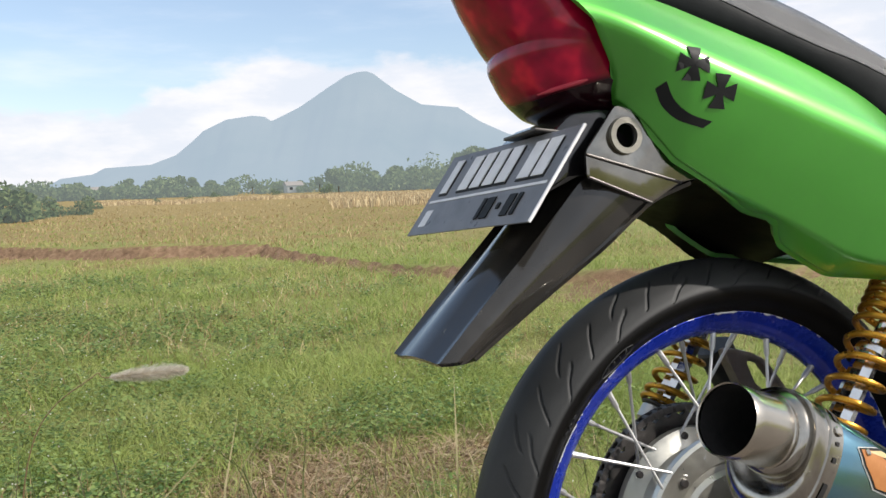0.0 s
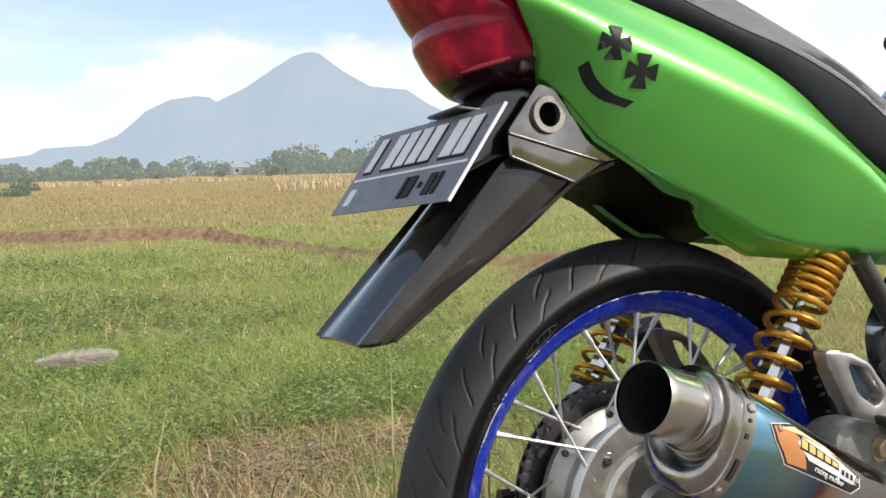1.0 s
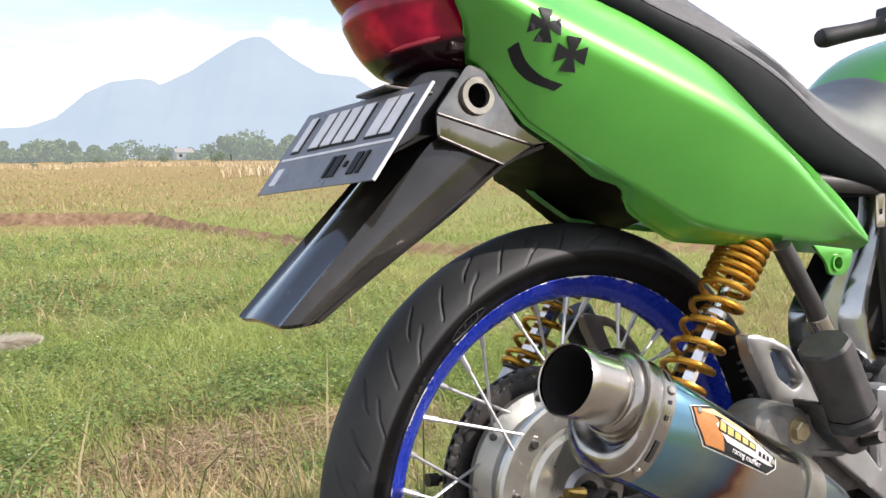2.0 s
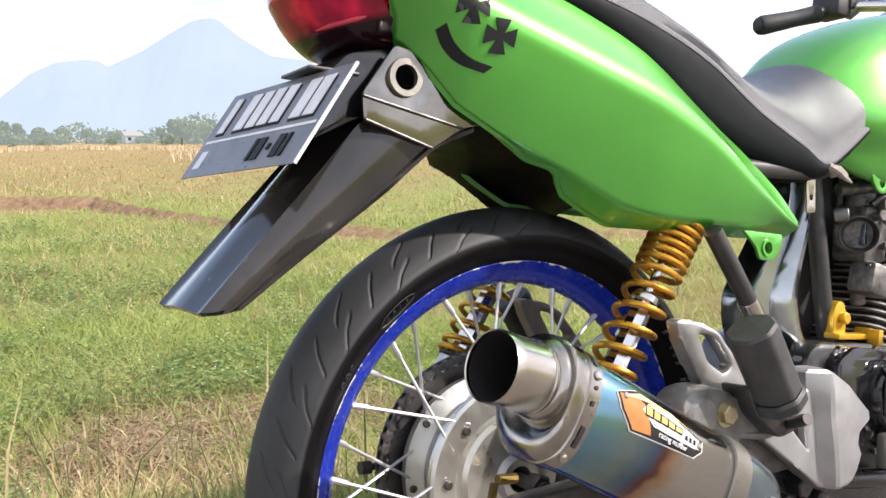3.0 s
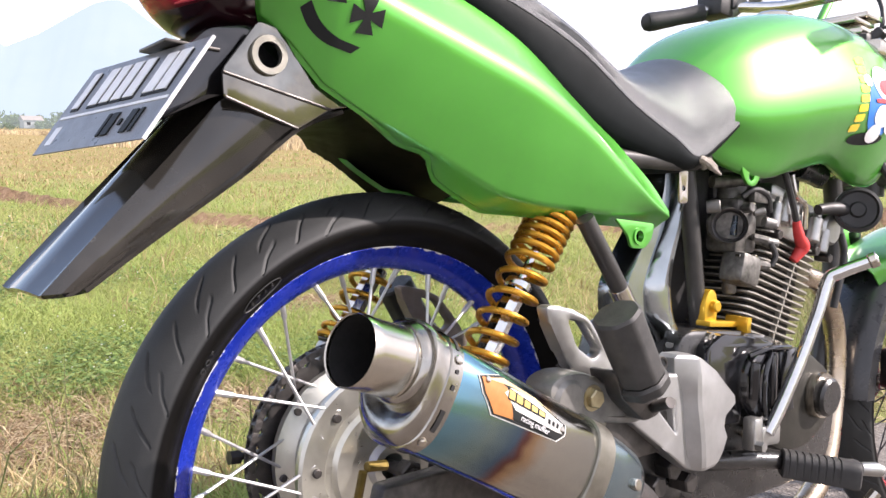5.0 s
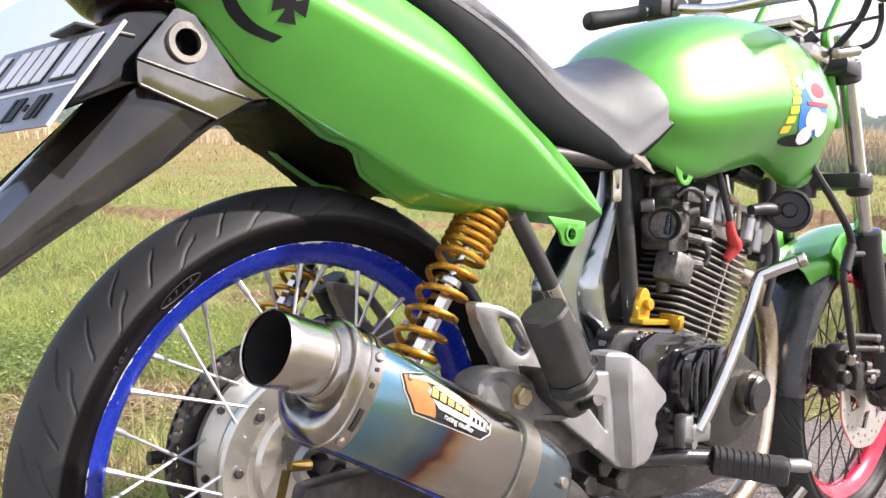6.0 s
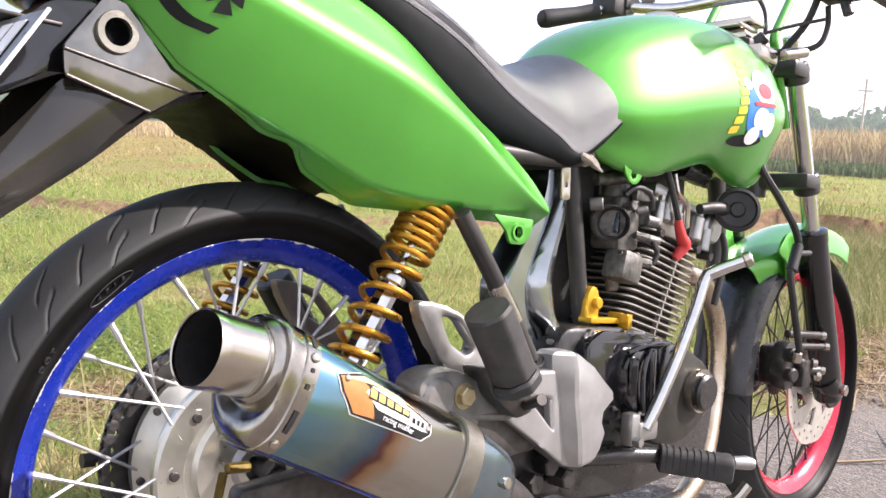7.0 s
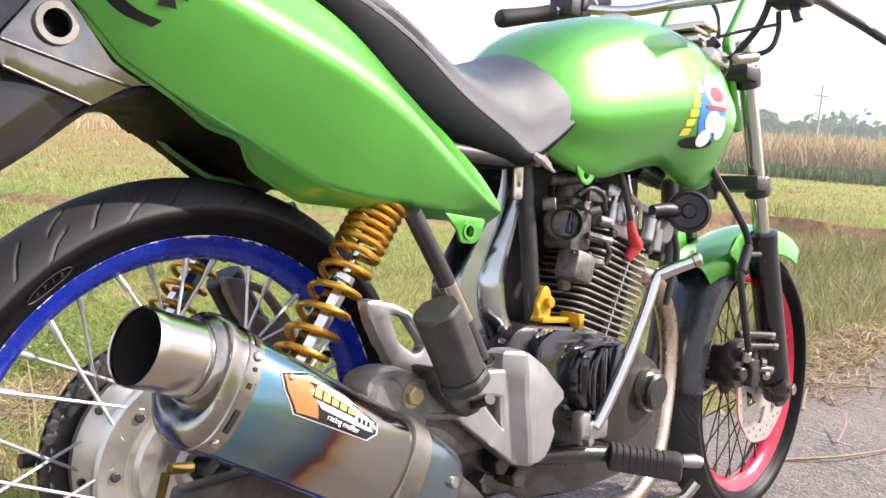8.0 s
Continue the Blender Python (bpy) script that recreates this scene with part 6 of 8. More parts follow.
for pts in ([(0.530, -0.060, 0.606), (0.545, -0.068, 0.618), (0.575, -0.070, 0.612), (0.592, -0.066, 0.590)], [(0.598, -0.066, 0.545), (0.606, -0.070, 0.528), (0.600, -0.068, 0.512)], [(0.565, -0.06, 0.63), (0.60, -0.05, 0.65), (0.66, -0.02, 0.67)]):
    tube_part("rubber_hose", pts, 0.0042, BLACK_MATT, "", 22, 8)
def stay_bracket(b):
    """A rounded upright lug on a stepped foot with a turned-up end."""
    add_prism(b, round_loop([(0.517, 0.432), (0.515, 0.468), (0.522, 0.485), (0.534, 0.490), (0.545, 0.482), (0.549, 0.463), (0.548, 0.432)], 0.008, 6), -0.020, -0.002, 0.003)
    add_rod(b, (0.536, -0.016, 0.462), (0.536, -0.030, 0.462), 0.0095, segs=20, lip=0.002)
    add_prism(b, round_loop([(0.515, 0.430), (0.604, 0.428), (0.604, 0.446), (0.597, 0.446), (0.595, 0.437), (0.515, 0.439)], 0.002, 2), -0.030, -0.004, 0.001)
    add_box(b, (0.592, -0.048, 0.420), (0.604, -0.028, 0.445), 0.001)
sub("engine_bracket", YELLOW, bike, stay_bracket, "gold anodised engine bracket", sharp=30).matrix_local = Matrix.Translation((0.038, -0.0315, 0.061)) @ Matrix.Scale(0.85, 4)
kick = sub("kick_lever", CHROME, bike, lambda b: add_tube(b, [(0.533, -0.116, 0.290), (0.551, -0.121, 0.322), (0.582, -0.130, 0.390), (0.604, -0.137, 0.450), (0.622, -0.140, 0.496), (0.630, -0.150, 0.508), (0.648, -0.188, 0.528)], [0.0085, 0.0088, 0.0088, 0.0085, 0.009, 0.0095, 0.0085], 14, 50), "long chrome kick-start lever")
sub("lever_tip", BRUSHED, kick, lambda b: add_rod(b, (0.645, -0.183, 0.5255), (0.650, -0.193, 0.531), 0.0105, segs=16, lip=0.002))
sub("lever_clamp", ALU, kick, lambda b: (add_box(b, (0.500, -0.118, 0.268), (0.520, -0.098, 0.312), 0.004), add_box(b, (0.520, -0.118, 0.272), (0.565, -0.100, 0.300), 0.005), add_rod(b, (0.508, -0.10, 0.276), (0.508, -0.128, 0.276), 0.007, segs=6)), "cast lever clamp")

# rider's peg, ribbed
peg_a, peg_b = Vector((0.596, -0.102, 0.240)), Vector((0.658, -0.182, 0.234))
def peg_body(b):
    """A blocky rubber tread with fine cross grooves on its upper half and a rounded outer end."""
    d = (peg_b - peg_a).normalized(); w = d.cross(Vector((0, 0, 1))).normalized(); u = w.cross(d)
    section = round_loop([(-0.019, -0.018), (0.019, -0.018), (0.020, 0.010), (0.013, 0.018), (-0.013, 0.018), (-0.020, 0.010)], 0.005, 3)
    rows, length = [], (peg_b - peg_a).length
    marks = [(0.0, 0.90, 0.0), (0.02, 1.0, 0.0)]
    for k in range(8):
        t = 0.08 + 0.092 * k
        marks += [(t - 0.012, 1.0, 0.0), (t - 0.006, 1.0, 1.0), (t + 0.006, 1.0, 1.0), (t + 0.012, 1.0, 0.0)]
    marks += [(0.84, 1.0, 0.0), (0.92, 1.06, 0.0), (0.98, 1.0, 0.0), (1.0, 0.82, 0.0)]
    for t, k, cut in marks:
        rows.append([peg_a + d * length * t + w * (p * k * (1 - 0.05 * cut * (q > -0.006))) + u * (q * k - 0.0016 * cut * (q > -0.006)) for p, q in section])
    add_grid(b, rows, close_v=True, cap=True)
peg = sub("foot_peg", PEG_RUBBER, bike, peg_body, "blocky black rubber foot peg with fine grooves", sharp=30)
sub("peg_tip", ALU, peg, lambda b: add_tube(b, [peg_b + Vector((-0.004, -0.002, 0.010)), peg_b + Vector((0.014, -0.014, 0.010)), peg_b + Vector((0.022, -0.018, 0.008))], [0.009, 0.010, 0.008], 12), "bare metal peg tip")
sub("peg_mount", ENGINE_BLACK, bike, lambda b: add_tube(b, [(0.46, -0.07, 0.250), (0.54, -0.085, 0.246), (0.60, -0.10, 0.241)], 0.013, 12, 12), "black peg mount")
tube_part("brake_pedal", [(0.672, -0.150, 0.172), (0.690, -0.172, 0.182), (0.705, -0.184, 0.205)], 0.008, BRUSHED, "bent steel brake pedal", 24, 10)
tube_part("header_pipe", [(0.775, MID - 0.01, 0.500), (0.845, MID - 0.02, 0.488), (0.892, MID - 0.022, 0.440), (0.912, MID - 0.024, 0.370), (0.900, MID - 0.03, 0.280), (0.84, -0.04, 0.19), (0.76, -0.055, 0.145), (0.70, -0.06, 0.138)],
          0.0175, surface("heat_tinted_steel", (0.40, 0.30, 0.20), (0.55, 0.47, 0.38), (0.2, 0.36), metal=1.0, scale=18), "straw-tinted exhaust header pipe", 50, 20)
side_stand = tube_part("side_stand", [(0.50, 0.11, 0.21), (0.46, 0.16, 0.11), (0.42, 0.22, 0.022)], [0.012, 0.010, 0.010], STEEL_DARK, "steel side stand propped on the asphalt", 16, 10)
for x, y, z in ((0.37, -0.062, 0.255), (0.40, -0.066, 0.235), (0.345, -0.06, 0.235)):
    sub("pivot_nut", STEEL_DARK, bike, lambda b: add_rod(b, (x, y, z), (x, y - 0.03, z), 0.014, segs=6, lip=0.002))
sub("swing_pivot", ENGINE_BLACK, bike, lambda b: (add_box(b, (0.30, -0.07, 0.20), (0.46, 0.09, 0.37), 0.02), add_rod(b, (0.40, -0.09, 0.30), (0.40, 0.11, 0.30), 0.022, segs=20, lip=0.003)))

# horn
horn = sub("horn", BLACK_MATT, bike, lambda b: add_lathe(b, [(0.0, -0.030), (0.014, -0.028), (0.024, -0.012), (0.033, -0.005), (0.0355, 0.003), (0.0345, 0.009), (0.030, 0.011), (0.027, 0.007), (0.013, 0.006), (0.010, 0.010), (0.0, 0.010)], Vector((0.806, -0.086, 0.606)), (-0.84, -0.53, 0.06), 40), "round black horn")
sub("horn_bracket", BLACK_MATT, horn, lambda b: (add_tube(b, [(0.735, -0.060, 0.602), (0.765, -0.066, 0.606), (0.800, -0.070, 0.606)], [0.008, 0.010, 0.012], 14, 10), add_rod(b, (0.80, -0.06, 0.60), (0.86, -0.02, 0.60), 0.006)))
tube_part("wiring_sleeve", [(0.83, -0.05, 0.57), (0.835, -0.055, 0.53), (0.82, -0.05, 0.45)], 0.006, BLACK_MATT)

# -- front end --
F_TOP, F_LOW = Vector((0.994, -0.071, 0.908)), Vector((1.262, -0.071, 0.278))
def fork_at(t, y=-0.071):
    q = F_TOP.lerp(F_LOW, t)
    return Vector((q.x, y, q.z))
for y, lab in ((-0.071, "fork leg with a chrome tube and black slider"), (2 * MID + 0.071, "")):
    leg = sub("fork_leg", CHROME, bike, lambda b: add_rod(b, fork_at(-0.03, y), fork_at(0.60, y), 0.0155, segs=24, lip=0.002), lab)
    sub("slider", BLACK_GLOSS, leg, lambda b: add_tube(b, [fork_at(0.500, y), fork_at(0.505, y), fork_at(0.53, y), fork_at(0.54, y), fork_at(0.93, y), fork_at(1.0, y) + Vector((0.006, 0, -0.010)), fork_at(1.025, y) + Vector((0.012, 0, -0.008))], [0.0235, 0.0295, 0.0295, 0.0280, 0.0285, 0.027, 0.016], 24), "black fork slider")
    for f in (0.06, 0.36):
        sub("clamp_ring", FRAME_BLACK, leg, lambda b: add_tube(b, [fork_at(f - 0.02, y), fork_at(f - 0.015, y), fork_at(f + 0.03, y), fork_at(f + 0.035, y)], [0.021, 0.0235, 0.0235, 0.021], 20))
for f, dz in ((0.065, 0.0), (0.365, 0.0)):
    c = fork_at(f)
    sub("fork_yoke", FRAME_BLACK, bike, lambda b: (add_box(b, (c.x - 0.050, -0.095, c.z - 0.014), (c.x + 0.012, 0.120, c.z + 0.014), 0.007), add_rod(b, (c.x - 0.035, MID, c.z - 0.03), (c.x - 0.035, MID, c.z + 0.03), 0.022, segs=18)), "dark fork yoke")
tube_part("steering_head", [tuple(fork_at(0.07, MID) + Vector((-0.035, 0, 0))), tuple(fork_at(0.36, MID) + Vector((-0.035, 0, 0)))], 0.022, FRAME_BLACK)
for y, lab in ((-0.056, "lime-green headlamp stay beside the fork"), (0.09, "")):
    tube_part("lamp_stay", [(1.018, y, 1.016), (0.970, y, 0.947), (0.952, y, 0.916), (0.966, y, 0.890), (1.004, y, 0.812), (1.022, y, 0.770)], 0.0080, GREEN, lab)

def arc_shell(b, r0, w, a0, a1, drop, thick=0.003, n=40, rise=0.0):
    """A curved mudguard over the front wheel, from angle a0 to a1 (degrees, 0 ahead, 90 up)."""
    rows = []
    for i in range(n):
        f = i / (n - 1)
        a = radians(a0 + (a1 - a0) * f)
        end = min(1.0, 0.55 + 3.2 * min(f, 1 - f)) if rise else 1.0
        line = []
        for k, (dy, dr) in enumerate(((-1.0, -drop), (-0.96, -drop * 0.35), (-0.80, -0.004), (-0.4, 0.004), (0, 0.006), (0.4, 0.004), (0.80, -0.004), (0.96, -drop * 0.35), (1.0, -drop))):
            r = r0 + dr + (0.045 * max(0.0, (math.degrees(a) - 108) / 34) ** 2 if rise else 0.0)
            line.append((FRONT.x + r * math.cos(a), FRONT.y + dy * w * end, FRONT.z + r * math.sin(a)))
        back = [(FRONT.x + (x - FRONT.x) * (1 - thick / r0), FRONT.y + (y - FRONT.y) * 0.94, FRONT.z + (z - FRONT.z) * (1 - thick / r0)) for x, y, z in line[::-1]]
        rows.append(line + back)
    add_grid(b, rows, close_v=True, cap=True)
fender = sub("front_mudguard", GREEN, bike, lambda b: arc_shell(b, 0.322, 0.062, 56, 140, 0.052, rise=1.0), "lime-green front mudguard")
sub("rear_flap", surface("flap_black", (0.014, 0.015, 0.017), (0.024, 0.025, 0.028), (0.22, 0.36), scale=15, coat=0.2), fender, lambda b: arc_shell(b, 0.312, 0.055, 122, 180, 0.034), "smooth black rear flap")
for s in (-1, 1):
    y = FRONT.y + s * 0.066
    sub("mudguard_stay", GREEN, fender, lambda b: add_prism(b, round_loop([(1.06, 0.580), (1.16, 0.602), (1.13, 0.545), (1.105, 0.500), (1.075, 0.492), (1.070, 0.530), (1.03, 0.545)], 0.012), y - 0.003, y + 0.003, 0.0015))

def disc(b):
    s = bmesh.new()
    n = 72
    wave_ = [0.122 + 0.0015 * math.sin(9 * a) for a in np.linspace(0, 2 * math.pi, n, endpoint=False)]
    outer = [(wave_[i] * math.cos(2 * math.pi * i / n), wave_[i] * math.sin(2 * math.pi * i / n)) for i in range(n)]
    holes = []
    for k in range(18):
        a = 2 * math.pi * k / 18
        for r, da, l in ((0.110, 0.0, 0.006), (0.097, 0.17, 0.006)):
            holes.append([(r * math.cos(a + da) + 0.0034 * math.cos(q), r * math.sin(a + da) + 0.0034 * math.sin(q)) for q in np.linspace(0, 2 * math.pi, 8, endpoint=False)])
    for k in range(6):
        a = 2 * math.pi * k / 6
        holes.append([(r * math.cos(a + d), r * math.sin(a + d)) for r, d in ((0.084, 0.1), (0.084, 0.55), (0.050, 0.85), (0.050, 0.4))])
    holes.append(circle_loop(0, 0, 0.024, 20))
    add_prism(b, outer, -0.052, -0.048, 0, holes=holes)
sub("brake_disc", surface("disc_steel", (0.56, 0.53, 0.47), (0.68, 0.65, 0.59), (0.34, 0.5), metal=0.8, scale=60), front_wheel, disc, "drilled steel brake disc")
def caliper_bm(b):
    add_prism(b, round_loop([(1.038, 0.316), (1.034, 0.362), (1.046, 0.382), (1.070, 0.386), (1.100, 0.372), (1.104, 0.318), (1.085, 0.298), (1.045, 0.296)], 0.012), -0.080, -0.052, 0.005)
    add_prism(b, round_loop([(1.060, 0.300), (1.056, 0.372), (1.120, 0.376), (1.150, 0.330), (1.120, 0.298)], 0.012), -0.050, -0.020, 0.005)
    for x, z, r in ((1.046, 0.362, 0.013), (1.050, 0.326, 0.013), (1.088, 0.344, 0.010)):
        add_rod(b, (x, -0.076, z), (x - 0.004, -0.096, z), r, segs=18, lip=0.003)
    add_box(b, (1.085, -0.095, 0.300), (1.118, -0.070, 0.352), 0.005)
    add_rod(b, (1.060, -0.07, 0.398), (1.170, -0.085, 0.394), 0.0075, segs=12, lip=0.002)
    add_rod(b, (1.090, -0.07, 0.374), (1.188, -0.085, 0.372), 0.0070, segs=12, lip=0.002)
    add_rod(b, (1.100, -0.08, 0.330), (1.150, -0.095, 0.330), 0.009, segs=12, lip=0.002)
caliper = sub("brake_caliper", surface("caliper_black", (0.018, 0.017, 0.017), (0.055, 0.050, 0.047), (0.3, 0.5), metal=0.3, scale=70, relief=0.2, relief_scale=500), bike, caliper_bm, "dusty black brake caliper")
for q in ((1.172, -0.086, 0.394), (1.190, -0.086, 0.372), (1.120, -0.094, 0.345), (1.135, -0.096, 0.320), (1.152, -0.096, 0.330)):
    sub("caliper_bolt", BRUSHED, caliper, lambda b: add_rod(b, q, (q[0] + 0.006, q[1] - 0.007, q[2]), 0.0085, segs=8, lip=0.001))
sub("axle_lug", BLACK_GLOSS, bike, lambda b: add_tube(b, [(1.240, -0.074, 0.302), (1.252, -0.080, 0.288), (1.266, -0.088, 0.285)], [0.024, 0.022, 0.017], 18, 10), "black fork foot round the axle")
sub("front_axle", BRUSHED, bike, lambda b: (add_rod(b, (1.262, -0.106, 0.285), (1.262, 0.13, 0.285), 0.007), add_rod(b, (1.262, -0.098, 0.285), (1.262, -0.108, 0.285), 0.012, segs=6, lip=0.001)), "steel front axle")
hose = tube_part("brake_hose", [(0.90, -0.16, 1.00), (0.915, -0.13, 0.93), (0.915, -0.075, 0.86), (0.875, -0.070, 0.76), (0.848, -0.095, 0.690), (0.901, -0.110, 0.633), (0.963, -0.113, 0.586), (0.981, -0.114, 0.548), (0.955, -0.114, 0.514), (0.974, -0.114, 0.462), (1.000, -0.112, 0.415), (1.029, -0.108, 0.373)], 0.0062, BLACK_MATT, "black brake hose", 90, 8)
sub("hose_guide", BLACK_MATT, hose, lambda b: (add_rod(b, (0.978, -0.114, 0.560), (0.957, -0.114, 0.514), 0.0095, lip=0.002), add_rod(b, (0.975, -0.112, 0.545), (1.06, -0.10, 0.548), 0.005)))
sub("hose_banjo", BRUSHED, hose, lambda b: add_rod(b, (1.030, -0.104, 0.372), (1.034, -0.100, 0.352), 0.009, segs=12, lip=0.002))

# handlebar with its controls
bar_line = [(0.752, 0.290, 0.957), (0.830, 0.248, 0.982), (0.890, 0.215, 0.998), (0.905, 0.12, 0.985), (0.905, MID, 0.985), (0.905, -0.096, 0.985), (0.890, -0.191, 0.998), (0.850, -0.240, 1.018), (0.800, -0.295, 1.034)]
bar = tube_part("handlebar", bar_line, 0.0105, CHROME, "chrome handlebar with black rubber grips", 60, 14)
sub("grip", RUBBER, bar, lambda b: add_tube(b, [(0.743, 0.294, 0.953), (0.748, 0.291, 0.9545), (0.80, 0.264, 0.970), (0.838, 0.243, 0.982)], [0.0155, 0.018, 0.0150, 0.0165], 18, 20), "black rubber grip")
sub("grip", RUBBER, bar, lambda b: add_tube(b, [(0.795, -0.300, 1.0355), (0.7985, -0.2965, 1.0345), (0.825, -0.268, 1.027), (0.850, -0.240, 1.018)], [0.017, 0.0195, 0.0165, 0.0185], 18, 20))
sub("switch_box", BLACK_MATT, bar, lambda b: (add_box(b, (0.842, 0.205, 0.975), (0.885, 0.262, 1.018), 0.007), add_box(b, (0.872, 0.20, 0.990), (0.912, 0.225, 1.02), 0.004)), "black switch housing")
sub("lever_perch", ALU_DULL, bar, lambda b: (add_rod(b, (0.885, 0.222, 0.985), (0.905, 0.200, 1.012), 0.016, lip=0.003), add_rod(b, (0.905, 0.19, 1.01), (0.915, 0.17, 1.02), 0.012, lip=0.002)))
master = sub("brake_master", BLACK_MATT, bar, lambda b: (add_box(b, (0.868, -0.215, 0.950), (0.925, -0.155, 0.992), 0.006), add_box(b, (0.895, -0.20, 0.985), (0.945, -0.15, 1.01), 0.005), add_rod(b, (0.90, -0.19, 0.955), (0.90, -0.20, 0.925), 0.008)), "black brake master cylinder")
sub("fluid_window", surface("amber_plate", (0.34, 0.27, 0.06), (0.45, 0.36, 0.10), (0.3, 0.4), scale=60), master, lambda b: add_box(b, (0.864, -0.208, 0.957), (0.869, -0.184, 0.978), 0.001))
sub("brake_lever", BLACK_GLOSS, bar, lambda b: add_tube(b, [(0.925, -0.195, 0.966), (0.965, -0.205, 0.975), (1.02, -0.215, 0.970), (1.09, -0.24, 0.955), (1.12, -0.27, 0.932)], [0.011, 0.009, 0.008, 0.008, 0.007], 12, 30), "curved black brake lever")
tube_part("throttle_cable", [(0.905, -0.165, 0.945), (0.920, -0.16, 0.915), (0.912, -0.15, 0.885), (0.885, -0.12, 0.872), (0.84, -0.06, 0.86), (0.76, 0.0, 0.74)], 0.0046, BLACK_MATT, "looped black control cable", 40, 8)
tube_part("clutch_cable", [(0.91, 0.17, 1.02), (0.95, 0.10, 1.035), (0.97, 0.0, 1.01), (0.95, -0.04, 0.93), (0.88, -0.02, 0.80)], 0.004, BLACK_MATT, "", 40, 8)
tube_part("brake_rod", [(0.917, -0.165, 0.928), (0.895, -0.115, 0.918), (0.870, -0.08, 0.905)], 0.003, STEEL_DARK, "", 12, 8)
sub("cable_elbow", BRUSHED, bike, lambda b: (add_rod(b, (0.858, -0.118, 0.862), (0.905, -0.135, 0.874), 0.009, lip=0.002), add_box(b, (0.80, -0.11, 0.845), (0.862, -0.06, 0.872), 0.006)), "silver cable elbow")
def gauge_stack(b):
    add_box(b, (0.845, -0.045, 0.918), (0.915, 0.065, 0.926), 0.002)
    add_box(b, (0.860, -0.050, 0.900), (0.905, 0.06, 0.912), 0.002)
    add_box(b, (0.875, -0.05, 0.930), (0.93, 0.03, 0.940), 0.002)
sub("bar_clamp", BRUSHED, bike, gauge_stack, "stacked bare metal bar clamp plates")
sub("stem_lock", BLACK_MATT, bike, lambda b: (add_box(b, (0.855, -0.062, 0.868), (0.905, 0.03, 0.900), 0.008), add_rod(b, (0.88, -0.05, 0.885), (0.89, -0.07, 0.905), 0.012, lip=0.002)))
sub("tank_cap", BRUSHED, tank, lambda b: add_lathe(b, [(0.0, 0.010), (0.024, 0.010), (0.030, 0.006), (0.031, -0.006), (0.0, -0.006)], (0.70, MID, 0.898), (0, 0, 1), 32), "flush metal filler cap")
mirror = tube_part("mirror_stem", [(0.872, -0.19, 1.0), (0.885, -0.21, 1.06), (0.87, -0.24, 1.12)], 0.005, BLACK_MATT, "black mirror stem", 14, 8)


# a worn sticker on the tank, drawn as plain patches of its colours
def on_tank(x, z, lift):
    hit, n = TANK_SKIN.ray_cast(Vector((x, -0.6, z)), Vector((0, 1, 0)))[:2]
    if n.y > 0:
        n = -n
    return hit + n * lift
def tank_patch(name, mat, cx, cz, rx, rz, turn=0.0, square=False, lift=0.0008, label=""):
    rows = []
    for k, f in enumerate(np.linspace(0.02, 1, 5)):
        row = []
        for a in np.linspace(0, 2 * math.pi, 20, endpoint=False):
            c, s_ = math.cos(a), math.sin(a)
            e = max(abs(c), abs(s_)) if square else 1.0
            u, v = f * rx * c / e, f * rz * s_ / e
            row.append(on_tank(cx + u * math.cos(turn) - v * math.sin(turn), cz + u * math.sin(turn) + v * math.cos(turn), lift))
        rows.append(row)
    bm = bmesh.new()
    add_grid(bm, rows, close_v=True)
    return part(name, bm, mat, tank, label)
STICK_WHITE = surface("sticker_white", (0.74, 0.74, 0.74), (0.80, 0.80, 0.80), (0.3, 0.4), scale=60)
STICK_BLUE = surface("sticker_blue", (0.02, 0.16, 0.52), (0.03, 0.20, 0.60), (0.3, 0.4), scale=60)
STICK_RED = surface("sticker_red", (0.56, 0.02, 0.03), (0.66, 0.04, 0.04), (0.3, 0.4), scale=60)
STICK_YELLOW = surface("sticker_yellow", (0.76, 0.56, 0.03), (0.82, 0.62, 0.05), (0.3, 0.4), scale=60)
tank_patch("sticker_patch", STICK_BLUE, 0.760, 0.760, 0.046, 0.046, 0.12, label="worn sticker of blue, white and red patches")
tank_patch("sticker_patch", STICK_WHITE, 0.770, 0.791, 0.040, 0.027, lift=0.0014)
tank_patch("sticker_patch", STICK_RED, 0.772, 0.786, 0.026, 0.012, 0.15, lift=0.0020)
tank_patch("sticker_patch", STICK_RED, 0.770, 0.765, 0.038, 0.0030, 0.10, True, lift=0.0020)
tank_patch("sticker_patch", STICK_WHITE, 0.764, 0.743, 0.026, 0.016, lift=0.0014)
tank_patch("sticker_patch", STICK_WHITE, 0.792, 0.738, 0.018, 0.018, lift=0.0018)
tank_patch("sticker_patch", STICK_WHITE, 0.715, 0.788, 0.012, 0.009, lift=0.0014)
tank_patch("sticker_patch", DECAL_BLACK, 0.742, 0.708, 0.044, 0.009, 0.12, lift=0.0012)
tank_patch("sticker_patch", STICK_WHITE, 0.754, 0.717, 0.018, 0.013, lift=0.0018)
for k in range(8):
    tank_patch("sticker_bar", STICK_YELLOW, 0.706 - 0.0012 * k, 0.816 - 0.0140 * k, 0.0125, 0.0052, 0.2, True)

# ---- what grows in the field ----
rng = np.random.default_rng(7)


